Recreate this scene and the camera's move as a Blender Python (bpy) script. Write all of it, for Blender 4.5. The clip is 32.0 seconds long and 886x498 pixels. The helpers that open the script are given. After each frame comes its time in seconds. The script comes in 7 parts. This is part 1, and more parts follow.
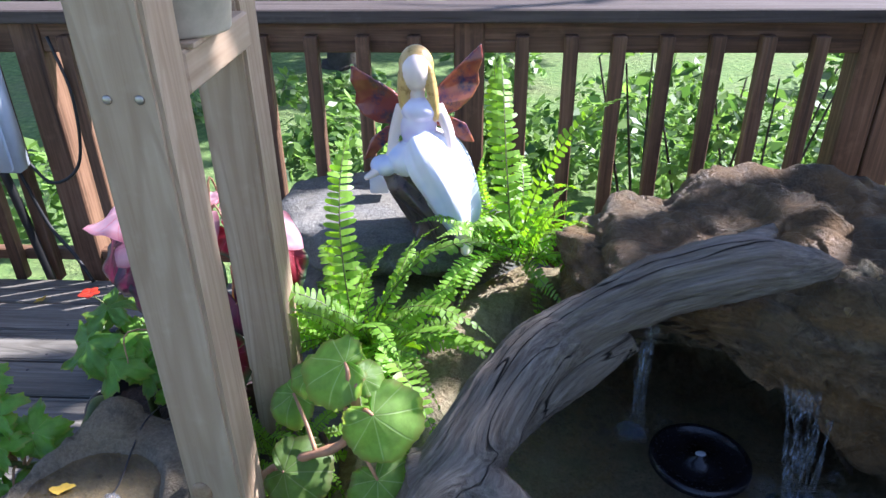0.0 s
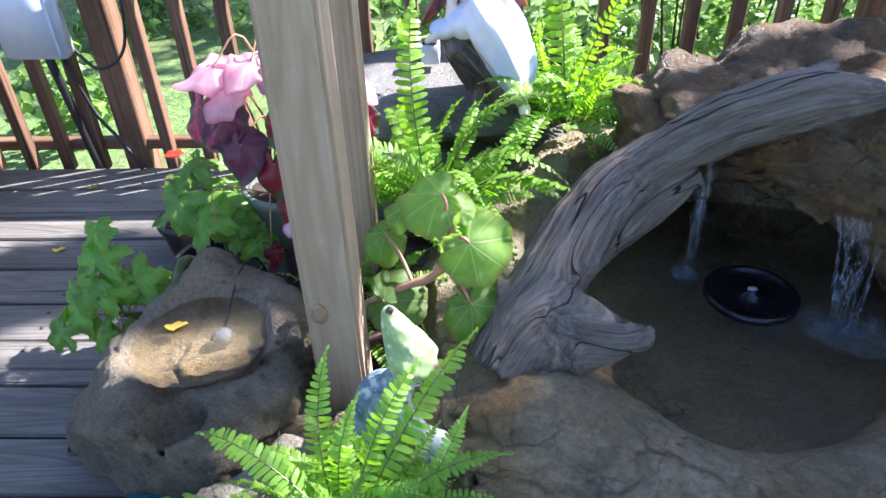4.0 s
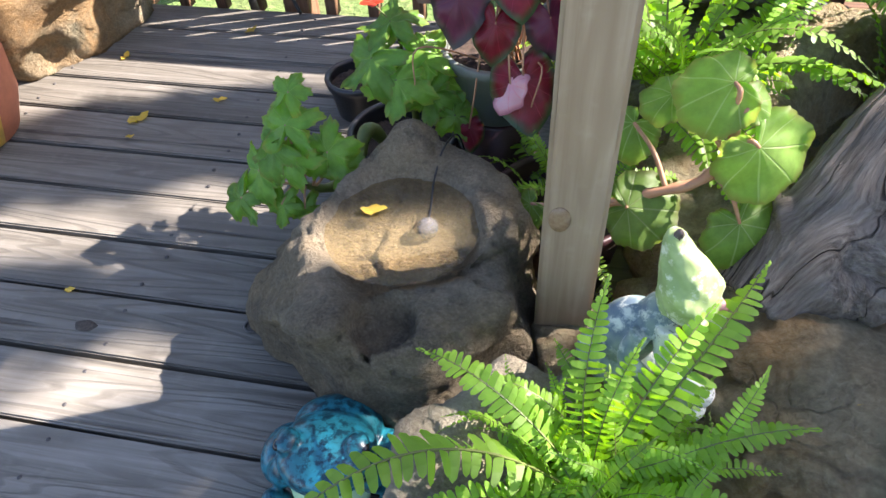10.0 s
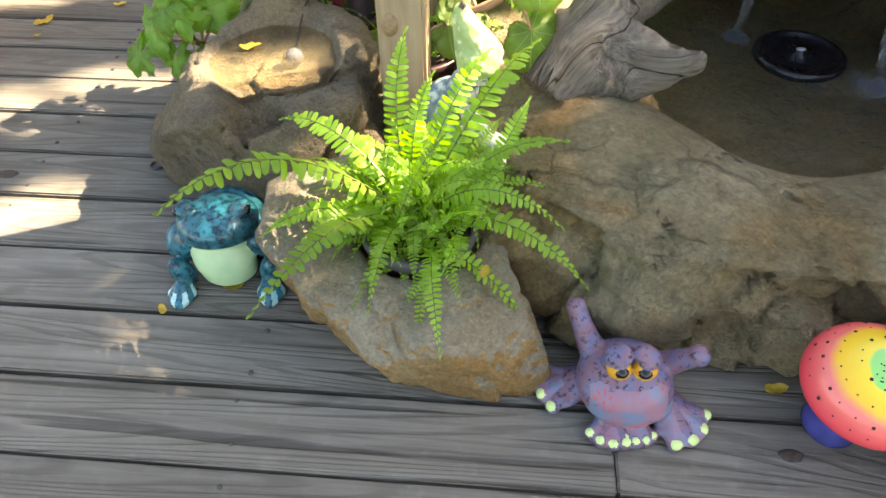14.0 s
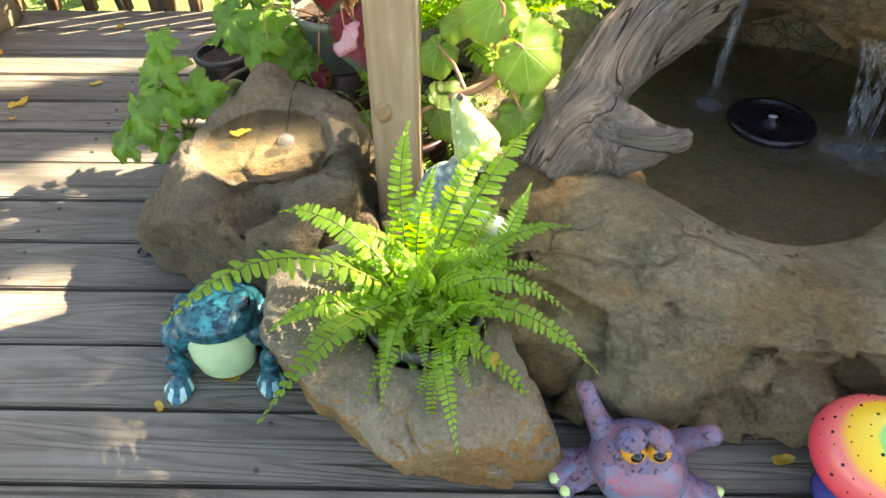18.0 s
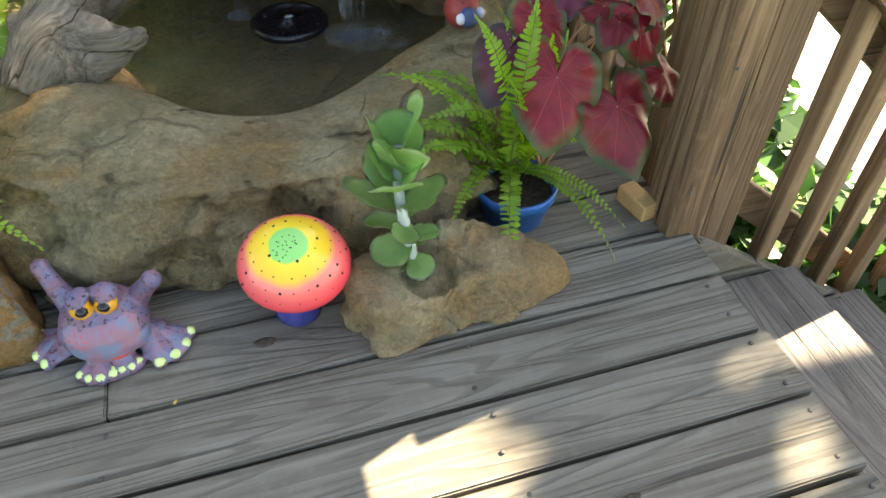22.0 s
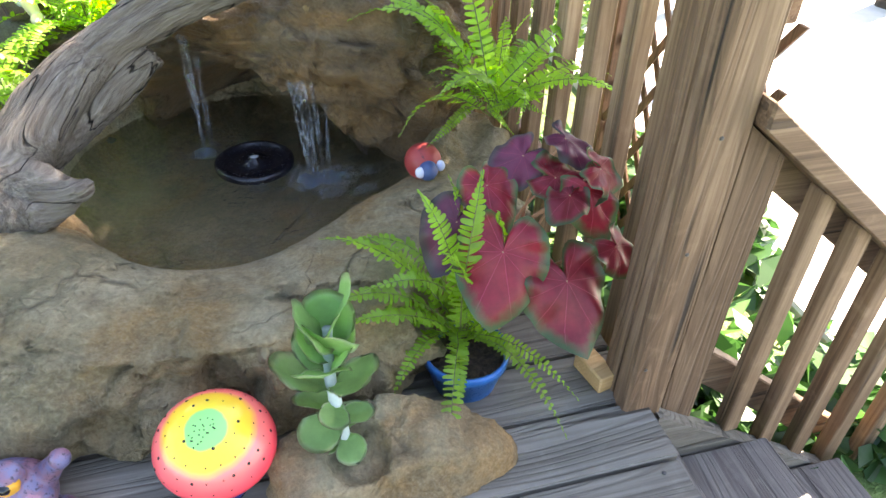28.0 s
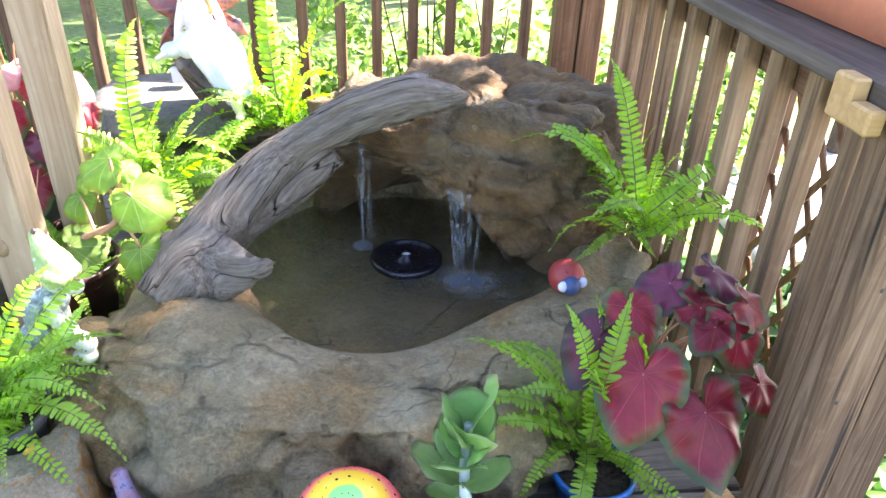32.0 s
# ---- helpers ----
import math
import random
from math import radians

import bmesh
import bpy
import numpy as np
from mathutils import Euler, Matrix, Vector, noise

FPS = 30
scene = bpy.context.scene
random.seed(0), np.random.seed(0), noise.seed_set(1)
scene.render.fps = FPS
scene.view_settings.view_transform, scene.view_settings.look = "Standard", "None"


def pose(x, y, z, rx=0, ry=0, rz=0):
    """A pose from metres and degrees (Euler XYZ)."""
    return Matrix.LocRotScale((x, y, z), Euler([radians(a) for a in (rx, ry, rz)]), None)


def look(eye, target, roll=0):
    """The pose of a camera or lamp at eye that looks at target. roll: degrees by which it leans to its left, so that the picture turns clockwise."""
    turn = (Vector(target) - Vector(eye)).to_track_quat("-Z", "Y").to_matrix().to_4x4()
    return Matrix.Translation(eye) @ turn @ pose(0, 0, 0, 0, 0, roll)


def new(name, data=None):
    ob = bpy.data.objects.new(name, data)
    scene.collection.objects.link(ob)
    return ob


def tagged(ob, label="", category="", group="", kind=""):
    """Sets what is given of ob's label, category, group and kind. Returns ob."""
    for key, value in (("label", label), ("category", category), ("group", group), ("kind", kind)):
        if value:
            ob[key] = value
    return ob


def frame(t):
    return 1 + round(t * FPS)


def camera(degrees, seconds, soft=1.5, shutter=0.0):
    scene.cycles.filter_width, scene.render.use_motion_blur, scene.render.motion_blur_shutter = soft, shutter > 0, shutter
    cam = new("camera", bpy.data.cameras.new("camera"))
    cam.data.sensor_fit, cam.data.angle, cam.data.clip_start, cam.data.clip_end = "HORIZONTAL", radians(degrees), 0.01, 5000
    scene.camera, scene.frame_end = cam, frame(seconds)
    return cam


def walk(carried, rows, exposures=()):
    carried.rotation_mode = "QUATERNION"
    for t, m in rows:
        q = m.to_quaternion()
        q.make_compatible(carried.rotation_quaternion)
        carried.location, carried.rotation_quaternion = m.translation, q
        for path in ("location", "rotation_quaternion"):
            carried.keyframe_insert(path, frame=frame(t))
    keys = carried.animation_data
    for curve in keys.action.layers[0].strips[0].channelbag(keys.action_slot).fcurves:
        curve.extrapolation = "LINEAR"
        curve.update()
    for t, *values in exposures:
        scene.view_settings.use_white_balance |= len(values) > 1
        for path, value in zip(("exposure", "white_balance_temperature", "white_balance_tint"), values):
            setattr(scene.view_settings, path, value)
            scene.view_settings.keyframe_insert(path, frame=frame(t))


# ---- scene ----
cam = camera(63.9, 32.0)
PATH = [
    (0, (0.014, -0.075, 1.248), (-0.094, 1.668, 0.275), -0.8),
    (0.5, (0.04, -0.113, 1.264), (-0.053, 1.638, 0.302), -1.2),
    (1, (0.088, -0.188, 1.258), (0.013, 1.569, 0.306), -1.5),
    (1.5, (0.115, -0.257, 1.255), (0.116, 1.487, 0.276), -0.6),
    (2, (0.077, -0.286, 1.253), (0.119, 1.446, 0.252), -0.9),
    (2.5, (-0.048, -0.299, 1.245), (0.048, 1.415, 0.218), -1.4),
    (4.5, (-0.196, -0.185, 1.139), (-0.347, 1.413, -0.054), -2.3),
    (5, (-0.294, -0.126, 1.115), (-0.488, 1.426, -0.131), -2.4),
    (5.5, (-0.403, -0.063, 1.092), (-0.63, 1.352, -0.303), -2.9),
    (6, (-0.452, -0.023, 1.066), (-0.725, 1.296, -0.413), -4.0),
    (6.5, (-0.471, -0.008, 1.055), (-0.719, 1.256, -0.475), -3.4),
    (7, (-0.486, -0.001, 1.051), (-0.705, 1.275, -0.473), -2.4),
    (7.5, (-0.49, 0.002, 1.051), (-0.718, 1.29, -0.462), -2.0),
    (8, (-0.496, 0.0, 1.049), (-0.733, 1.287, -0.463), -2.0),
    (8.5, (-0.491, 0.024, 1.052), (-0.741, 1.316, -0.455), -2.1),
    (9, (-0.493, 0.033, 1.052), (-0.759, 1.341, -0.438), -2.0),
    (9.5, (-0.482, 0.026, 1.063), (-0.771, 1.351, -0.406), -2.3),
    (10, (-0.413, -0.046, 1.074), (-0.734, 1.304, -0.366), -3.3),
    (10.5, (-0.306, -0.172, 1.088), (-0.7, 1.213, -0.301), -3.7),
    (11, (-0.249, -0.276, 1.068), (-0.652, 1.108, -0.318), -3.2),
    (11.5, (-0.256, -0.367, 1.038), (-0.494, 0.971, -0.429), -0.7),
    (12, (-0.251, -0.421, 1.03), (-0.417, 0.899, -0.463), 0.7),
    (12.5, (-0.246, -0.453, 1.018), (-0.345, 0.872, -0.477), 1.3),
    (13, (-0.255, -0.47, 1.022), (-0.312, 0.858, -0.472), 2.5),
    (13.5, (-0.236, -0.481, 1.03), (-0.309, 0.861, -0.451), 1.2),
    (14, (-0.213, -0.476, 1.044), (-0.345, 0.879, -0.42), -1.1),
    (14.5, (-0.204, -0.478, 1.046), (-0.396, 0.892, -0.399), -2.9),
    (16.5, (-0.272, -0.458, 1.079), (-0.388, 0.853, -0.427), 1.2),
    (17, (-0.272, -0.447, 1.082), (-0.336, 0.932, -0.364), 1.3),
    (17.5, (-0.275, -0.437, 1.093), (-0.318, 0.977, -0.321), 0.2),
    (18, (-0.284, -0.429, 1.097), (-0.316, 1.018, -0.283), -0.3),
    (18.5, (-0.278, -0.431, 1.103), (-0.312, 1.037, -0.255), -0.2),
    (19, (-0.24, -0.436, 1.096), (-0.288, 1.067, -0.223), -0.9),
    (19.5, (-0.137, -0.457, 1.071), (-0.205, 1.05, -0.242), -2.8),
    (20, (-0.016, -0.498, 1.034), (-0.074, 0.917, -0.378), -4.0),
    (20.5, (0.091, -0.56, 1.021), (0.082, 0.819, -0.427), -4.0),
    (21, (0.162, -0.681, 1.045), (0.345, 0.717, -0.374), -1.0),
    (21.5, (0.243, -0.765, 1.056), (0.602, 0.601, -0.359), 1.2),
    (22, (0.35, -0.774, 1.049), (0.767, 0.576, -0.367), 0.3),
    (22.5, (0.413, -0.759, 1.04), (0.711, 0.585, -0.411), 0.3),
    (23, (0.432, -0.743, 1.038), (0.661, 0.557, -0.464), -0.1),
    (23.5, (0.453, -0.749, 1.027), (0.667, 0.528, -0.498), 0.9),
    (24, (0.479, -0.734, 1.031), (0.691, 0.534, -0.501), 0.1),
    (24.5, (0.489, -0.738, 1.029), (0.693, 0.566, -0.473), 0.1),
    (26.5, (0.492, -0.661, 1.072), (0.818, 0.743, -0.315), 0.6),
    (27, (0.504, -0.655, 1.091), (0.924, 0.743, -0.275), 2.2),
    (27.5, (0.505, -0.652, 1.119), (0.99, 0.771, -0.199), 3.1),
    (28, (0.504, -0.659, 1.131), (0.95, 0.848, -0.106), 1.7),
    (28.5, (0.507, -0.665, 1.138), (0.92, 0.892, -0.049), 1.5),
    (29, (0.489, -0.67, 1.134), (0.876, 0.914, -0.024), 2.1),
    (29.5, (0.482, -0.679, 1.133), (0.835, 0.895, -0.05), 2.6),
    (30, (0.476, -0.687, 1.154), (0.802, 0.9, -0.019), 2.8),
    (30.5, (0.462, -0.692, 1.173), (0.762, 0.938, 0.053), 2.7),
    (31, (0.44, -0.7, 1.181), (0.692, 0.976, 0.119), 2.6),
    (31.5, (0.425, -0.707, 1.193), (0.622, 0.997, 0.165), 2.5),
    (32, (0.428, -0.713, 1.184), (0.579, 1.01, 0.179), 2.1),
]
EXPOSURES = [(0, 1.65, 5500, 23), (2.5, 1.85, 5600, 23), (5, 2.2, 5600, 23), (9, 2.1, 6200, 23), (11, 2.35, 7200, 19), (12, 2.7, 8500, 18), (13, 2.85, 8800, 17), (19, 2.8, 8700, 15), (21, 2.95, 9200, 13), (23, 2.75, 8300, 9), (28, 3.35, 7400, 18), (32, 3.35, 6700, 23)]
SKY_STRENGTH = 0.10
SUN_STRENGTH = 6.0

walk(cam, [(t, look(eye, target, roll)) for t, eye, target, roll in PATH], EXPOSURES)

# ---- world, sun ----
SUN_AZ, SUN_EL = 22.0, 41.0        # degrees from +x towards +y, and above the horizon
world = bpy.data.worlds.new("sky")
scene.world = world
world.use_nodes = True
wn = world.node_tree.nodes
sky = wn.new("ShaderNodeTexSky")
sky.sky_type = 'NISHITA'
sky.sun_disc = False
sky.sun_elevation = radians(SUN_EL)
sky.sun_rotation = radians(90 - SUN_AZ)
world.node_tree.links.new(sky.outputs[0], wn["Background"].inputs[0])
wn["Background"].inputs[1].default_value = SKY_STRENGTH
sun = new("sun", bpy.data.lights.new("sun", 'SUN'))
sun.data.energy = SUN_STRENGTH
sun.data.angle = radians(0.53)
sun.data.color = (1.0, 0.94, 0.84)
ca, ce = math.cos(radians(SUN_AZ)), math.cos(radians(SUN_EL))
to_sun = Vector((ce * ca, ce * math.sin(radians(SUN_AZ)), math.sin(radians(SUN_EL))))
sun.matrix_world = look(to_sun * 20, (0, 0, 0))

# ---- materials ----
class Nodes:
    """Short-hand for building one node material."""

    def __init__(self, name):
        self.m = bpy.data.materials.new(name)
        self.m.use_nodes = True
        self.t = self.m.node_tree
        self.b = self.t.nodes["Principled BSDF"]

    def add(self, kind, **values):
        n = self.t.nodes.new(kind)
        for key, value in values.items():
            if key in n.inputs:
                n.inputs[key].default_value = value
            else:
                setattr(n, key, value)
        return n

    def link(self, a, b):
        self.t.links.new(a, b)

    def coords(self, scale=(1, 1, 1), random_shift=True, kind="Object"):
        tc = self.add("ShaderNodeTexCoord")
        mp = self.add("ShaderNodeMapping")
        mp.inputs["Scale"].default_value = scale
        self.link(tc.outputs[kind], mp.inputs["Vector"])
        if random_shift:
            info = self.add("ShaderNodeObjectInfo")
            mul = self.add("ShaderNodeMath", operation='MULTIPLY')
            mul.inputs[1].default_value = 37.0
            self.link(info.outputs["Random"], mul.inputs[0])
            comb = self.add("ShaderNodeCombineXYZ")
            for i in range(3):
                self.link(mul.outputs[0], comb.inputs[i])
            self.link(comb.outputs[0], mp.inputs["Location"])
        return mp.outputs[0]

    def noise(self, vec, scale, detail=5.0, rough=0.6, distort=0.0):
        n = self.add("ShaderNodeTexNoise", Scale=scale, Detail=detail, Roughness=rough, Distortion=distort)
        self.link(vec, n.inputs["Vector"])
        return n.outputs["Fac"]

    def ramp(self, fac, stops):
        r = self.add("ShaderNodeValToRGB")
        el = r.color_ramp.elements
        while len(el) < len(stops):
            el.new(0.5)
        for e, (p, c) in zip(el, stops):
            e.position = p
            e.color = (*c, 1) if not isinstance(c, (int, float)) else (c, c, c, 1)
        self.link(fac, r.inputs[0])
        return r.outputs[0]

    def mix(self, fac, a, b, blend='MIX'):
        n = self.add("ShaderNodeMix", data_type='RGBA', blend_type=blend)
        for value, sock in ((fac, n.inputs[0]), (a, n.inputs[6]), (b, n.inputs[7])):
            if isinstance(value, (int, float)):
                sock.default_value = value
            elif isinstance(value, tuple):
                sock.default_value = (*value, 1)
            else:
                self.link(value, sock)
        return n.outputs[2]

    def math(self, op, a, b=0.0):
        n = self.add("ShaderNodeMath", operation=op)
        for value, sock in ((a, n.inputs[0]), (b, n.inputs[1])):
            if isinstance(value, (int, float)):
                sock.default_value = value
            else:
                self.link(value, sock)
        return n.outputs[0]

    def bump(self, height, strength, distance):
        n = self.add("ShaderNodeBump", Strength=strength, Distance=distance)
        self.link(height, n.inputs["Height"])
        self.link(n.outputs[0], self.b.inputs["Normal"])

    def done(self, color=None, rough=0.6, metal=0.0, spec=0.5):
        if color is not None:
            if isinstance(color, tuple):
                self.b.inputs["Base Color"].default_value = (*color, 1)
            else:
                self.link(color, self.b.inputs["Base Color"])
        if isinstance(rough, (int, float)):
            self.b.inputs["Roughness"].default_value = rough
        else:
            self.link(rough, self.b.inputs["Roughness"])
        self.b.inputs["Metallic"].default_value = metal
        self.b.inputs["Specular IOR Level"].default_value = spec
        return self.m


def wood(name, stops, along, grain=60.0, rough=0.75, bump=0.5, tint=0.25, crack=0.0, figure=0.0):
    """Sawn wood with its grain along one axis of the object: 'x', 'y' or 'z'."""
    n = Nodes(name)
    k = 0.035
    scale = {"x": (k, 1, 1), "y": (1, k, 1), "z": (1, 1, k)}[along]
    vec = n.coords(scale)
    fine = n.noise(vec, grain * 3, 4, 0.6)
    rings = n.noise(vec, grain * 0.5, 3, 0.5, 1.2)
    wide = n.noise(n.coords((1, 1, 1)), 5.0, 4, 0.6)
    stain = n.noise(n.coords((1, 1, 1)), 26.0, 3, 0.65)
    grain_v = n.math('ADD', n.math('MULTIPLY', fine, 0.45), n.math('MULTIPLY', rings, 0.55))
    col = n.ramp(grain_v, stops)
    col = n.mix(n.ramp(wide, ((0.35, 0.0), (0.7, 0.55))), col, n.mix(0.55, col, stops[0][1]))
    col = n.mix(n.ramp(stain, ((0.55, 0.0), (0.78, 0.35))), col, stops[-1][1])
    lines = None
    if figure:
        # growth rings cut lengthwise: fine lines along the contours of a stretched field
        field = n.noise(n.coords({"x": (0.07, 1, 1), "y": (1, 0.07, 1), "z": (1, 1, 0.07)}[along]), 7.0, 2, 0.45, 0.2)
        wave = n.math('SINE', n.math('MULTIPLY', field, 160.0))
        lines = n.ramp(wave, ((0.30, 0.0), (0.92, 1.0)))
        lines = n.math('MULTIPLY', lines, n.ramp(fine, ((0.35, 0.4), (0.60, 1.0))))
        col = n.mix(n.math('MULTIPLY', lines, figure), col, stops[0][1])
    info = n.add("ShaderNodeObjectInfo")
    hsv = n.add("ShaderNodeHueSaturation")
    n.link(n.math('ADD', n.math('MULTIPLY', info.outputs["Random"], tint), 1 - tint / 2), hsv.inputs["Value"])
    n.link(col, hsv.inputs["Color"])
    out = hsv.outputs[0]
    height = grain_v
    if crack:
        line = n.noise(vec, grain * 0.9, 2, 0.4)
        cut = n.ramp(line, ((0.30, 0.0), (0.36, 1.0)))
        out = n.mix(n.math('MULTIPLY', n.math('SUBTRACT', 1.0, cut), crack), out, (0.012, 0.010, 0.009))
        height = n.math('ADD', grain_v, n.math('MULTIPLY', cut, 1.2))
    if lines is not None:
        height = n.math('SUBTRACT', height, n.math('MULTIPLY', lines, 0.5))
    n.bump(height, bump, 0.004)
    return n.done(out, rough, spec=0.3)


def stone(name, dark, mid, light, warm, scale=9.0, rough=0.85, bump=0.9, pits=0.5, warm_amount=0.6, crack=0.0, moss=None):
    n = Nodes(name)
    vec = n.coords()
    big = n.noise(vec, scale * 0.45, 5, 0.6, 0.5)
    mid_n = n.noise(vec, scale * 2.2, 6, 0.65)
    fine = n.noise(vec, scale * 26, 5, 0.75)
    warm_n = n.noise(vec, scale * 0.7, 4, 0.6, 0.8)
    col = n.ramp(big, ((0.30, dark), (0.5, mid), (0.68, light)))
    col = n.mix(n.ramp(warm_n, ((0.42, 0.0), (0.62, warm_amount))), col, warm)
    col = n.mix(n.ramp(mid_n, ((0.28, 0.60), (0.48, 0.0))), col, dark)
    col = n.mix(n.ramp(fine, ((0.46, 0.0), (0.74, 0.45))), col, light)
    col = n.mix(n.ramp(fine, ((0.26, 0.5), (0.42, 0.0))), col, dark)
    vor = n.add("ShaderNodeTexVoronoi", Scale=scale * 4.5, feature='F1')
    n.link(vec, vor.inputs["Vector"])
    pit = n.ramp(vor.outputs["Distance"], ((0.08, 0.0), (0.26, 1.0)))
    patch = n.ramp(mid_n, ((0.5, 0.0), (0.62, pits)))
    hole = n.math('MULTIPLY', n.math('SUBTRACT', 1.0, pit), patch)
    col = n.mix(hole, col, (dark[0] * 0.4, dark[1] * 0.4, dark[2] * 0.4))
    if moss:
        mn = n.noise(vec, scale * 0.9, 4, 0.65, 0.5)
        col = n.mix(n.ramp(mn, ((0.50, 0.0), (0.66, 0.65))), col, moss)
    grit = n.noise(vec, scale * 13.0, 8, 0.74, 0.3)
    tone = n.add("ShaderNodeHueSaturation")
    n.link(n.ramp(grit, ((0.32, 0.74), (0.50, 1.0), (0.68, 1.28))), tone.inputs["Value"])
    n.link(col, tone.inputs["Color"])
    col = tone.outputs[0]
    h = n.math('ADD', n.math('ADD', n.math('MULTIPLY', mid_n, 1.0), n.math('MULTIPLY', fine, 0.35)), n.math('MULTIPLY', grit, 0.7))
    if crack:
        bent = n.add("ShaderNodeVectorMath", operation='MULTIPLY_ADD')
        wn_ = n.add("ShaderNodeTexNoise", Scale=scale * 1.2, Detail=4.0)
        n.link(vec, wn_.inputs["Vector"])
        n.link(wn_.outputs["Color"], bent.inputs[0])
        bent.inputs[1].default_value = (0.16, 0.16, 0.16)
        n.link(vec, bent.inputs[2])
        lines = None
        for sc_ in (scale * 0.55, scale * 1.5):
            ed = n.add("ShaderNodeTexVoronoi", Scale=sc_, feature='DISTANCE_TO_EDGE')
            n.link(bent.outputs[0], ed.inputs["Vector"])
            ln = n.ramp(ed.outputs["Distance"], ((0.0, 1.0), (0.022, 0.0)))
            lines = ln if lines is None else n.math('MAXIMUM', lines, n.math('MULTIPLY', ln, 0.5))
        lines = n.math('MULTIPLY', lines, n.ramp(big, ((0.50, 0.0), (0.62, 1.0))))
        col = n.mix(n.math('MULTIPLY', lines, crack), col, (dark[0] * 0.3, dark[1] * 0.3, dark[2] * 0.3))
        h = n.math('SUBTRACT', h, n.math('MULTIPLY', lines, 0.9 * crack))
    h = n.math('SUBTRACT', h, n.math('MULTIPLY', hole, 0.8))
    n.bump(h, bump, 0.012)
    return n.done(col, rough, spec=0.3)


def leaf(name, base, rib, edge=None, veins=7, rib_width=0.10, light=0.45, edge_at=0.82, gloss=0.4, mottle=18.0):
    """A leaf: u of the UV map runs from the stalk to the edge, v round it."""
    n = Nodes(name)
    uv = n.add("ShaderNodeUVMap")
    sep = n.add("ShaderNodeSeparateXYZ")
    n.link(uv.outputs[0], sep.inputs[0])
    vec = n.coords()
    blot = n.noise(vec, mottle, 4, 0.6)
    fine = n.noise(vec, 140.0, 3, 0.6)
    col = n.mix(n.ramp(blot, ((0.3, 0.0), (0.7, 0.55))), base, tuple(min(1, c * 1.9 + 0.01) for c in base))
    wave = n.math('ABSOLUTE', n.math('SINE', n.math('MULTIPLY', sep.outputs[1], math.pi * veins)))
    thin = n.math('MULTIPLY', wave, n.math('ADD', sep.outputs[0], 0.12))
    line = n.ramp(thin, ((0.0, 1.0), (rib_width, 0.0)))
    col = n.mix(n.math('MULTIPLY', line, 0.85), col, rib)
    if edge:
        wob = n.math('ADD', sep.outputs[0], n.math('MULTIPLY', n.math('SUBTRACT', blot, 0.5), 0.35))
        col = n.mix(n.ramp(wob, ((edge_at - 0.14, 0.0), (edge_at + 0.08, 1.0))), col, edge)
    info = n.add("ShaderNodeObjectInfo")
    hsv = n.add("ShaderNodeHueSaturation")
    n.link(n.math('ADD', n.math('MULTIPLY', info.outputs["Random"], 0.5), 0.75), hsv.inputs["Value"])
    n.link(col, hsv.inputs["Color"])
    n.bump(n.math('SUBTRACT', n.math('MULTIPLY', fine, 0.2), n.math('MULTIPLY', line, 0.8)), 0.5, 0.002)
    n.done(hsv.outputs[0], gloss, spec=0.4)
    tr = n.add("ShaderNodeBsdfTranslucent")
    bright = n.add("ShaderNodeHueSaturation", Saturation=1.15, Value=1.6)
    n.link(hsv.outputs[0], bright.inputs["Color"])
    n.link(bright.outputs[0], tr.inputs["Color"])
    ms = n.add("ShaderNodeMixShader")
    ms.inputs[0].default_value = light
    n.link(n.b.outputs[0], ms.inputs[1])
    n.link(tr.outputs[0], ms.inputs[2])
    n.link(ms.outputs[0], n.t.nodes["Material Output"].inputs["Surface"])
    return n.m


def plain(name, color, rough=0.5, var=0.25, scale=30.0, bump=0.1, metal=0.0, color2=None, spec=0.5, contrast=(0.35, 0.7)):
    """Paint, glaze, plastic or soil: one colour with blotches and a fine relief."""
    n = Nodes(name)
    vec = n.coords()
    a = n.noise(vec, scale, 4, 0.6)
    b = n.noise(vec, scale * 6, 4, 0.6)
    dark = color2 or tuple(c * (1 - var) for c in color)
    col = n.mix(n.ramp(a, ((contrast[0], 0.0), (contrast[1], 1.0))), color, dark)
    n.bump(n.math('ADD', n.math('MULTIPLY', a, 0.5), n.math('MULTIPLY', b, 0.5)), bump, 0.003)
    rg = n.math('ADD', n.math('MULTIPLY', b, 0.2), rough - 0.1)
    return n.done(col, rg, metal, spec)


M_DECK = wood("deck_wood", ((0.28, (0.072, 0.064, 0.050)), (0.5, (0.168, 0.155, 0.127)), (0.74, (0.245, 0.232, 0.200))), "x", 42, 0.62, 0.8, crack=0.55, figure=0.5)
M_DECK_END = wood("stair_wood", ((0.30, (0.09, 0.08, 0.07)), (0.5, (0.16, 0.145, 0.13)), (0.72, (0.26, 0.24, 0.21))), "y", 45, 0.65, 0.7, crack=0.5, figure=0.6)
RAIL = ((0.33, (0.058, 0.030, 0.016)), (0.5, (0.145, 0.078, 0.042)), (0.68, (0.25, 0.145, 0.086)))
WORN = ((0.33, (0.045, 0.025, 0.014)), (0.5, (0.135, 0.082, 0.047)), (0.70, (0.25, 0.168, 0.105)))
M_BALUSTER = wood("baluster_wood", ((0.34, (0.085, 0.048, 0.026)), (0.5, (0.20, 0.125, 0.070)), (0.68, (0.34, 0.235, 0.145))), "z", 50, 0.65, 0.5, crack=0.4)
M_WORN_Z = wood("worn_rail_wood", WORN, "z", 45, 0.65, 0.8, crack=0.9, figure=0.4)
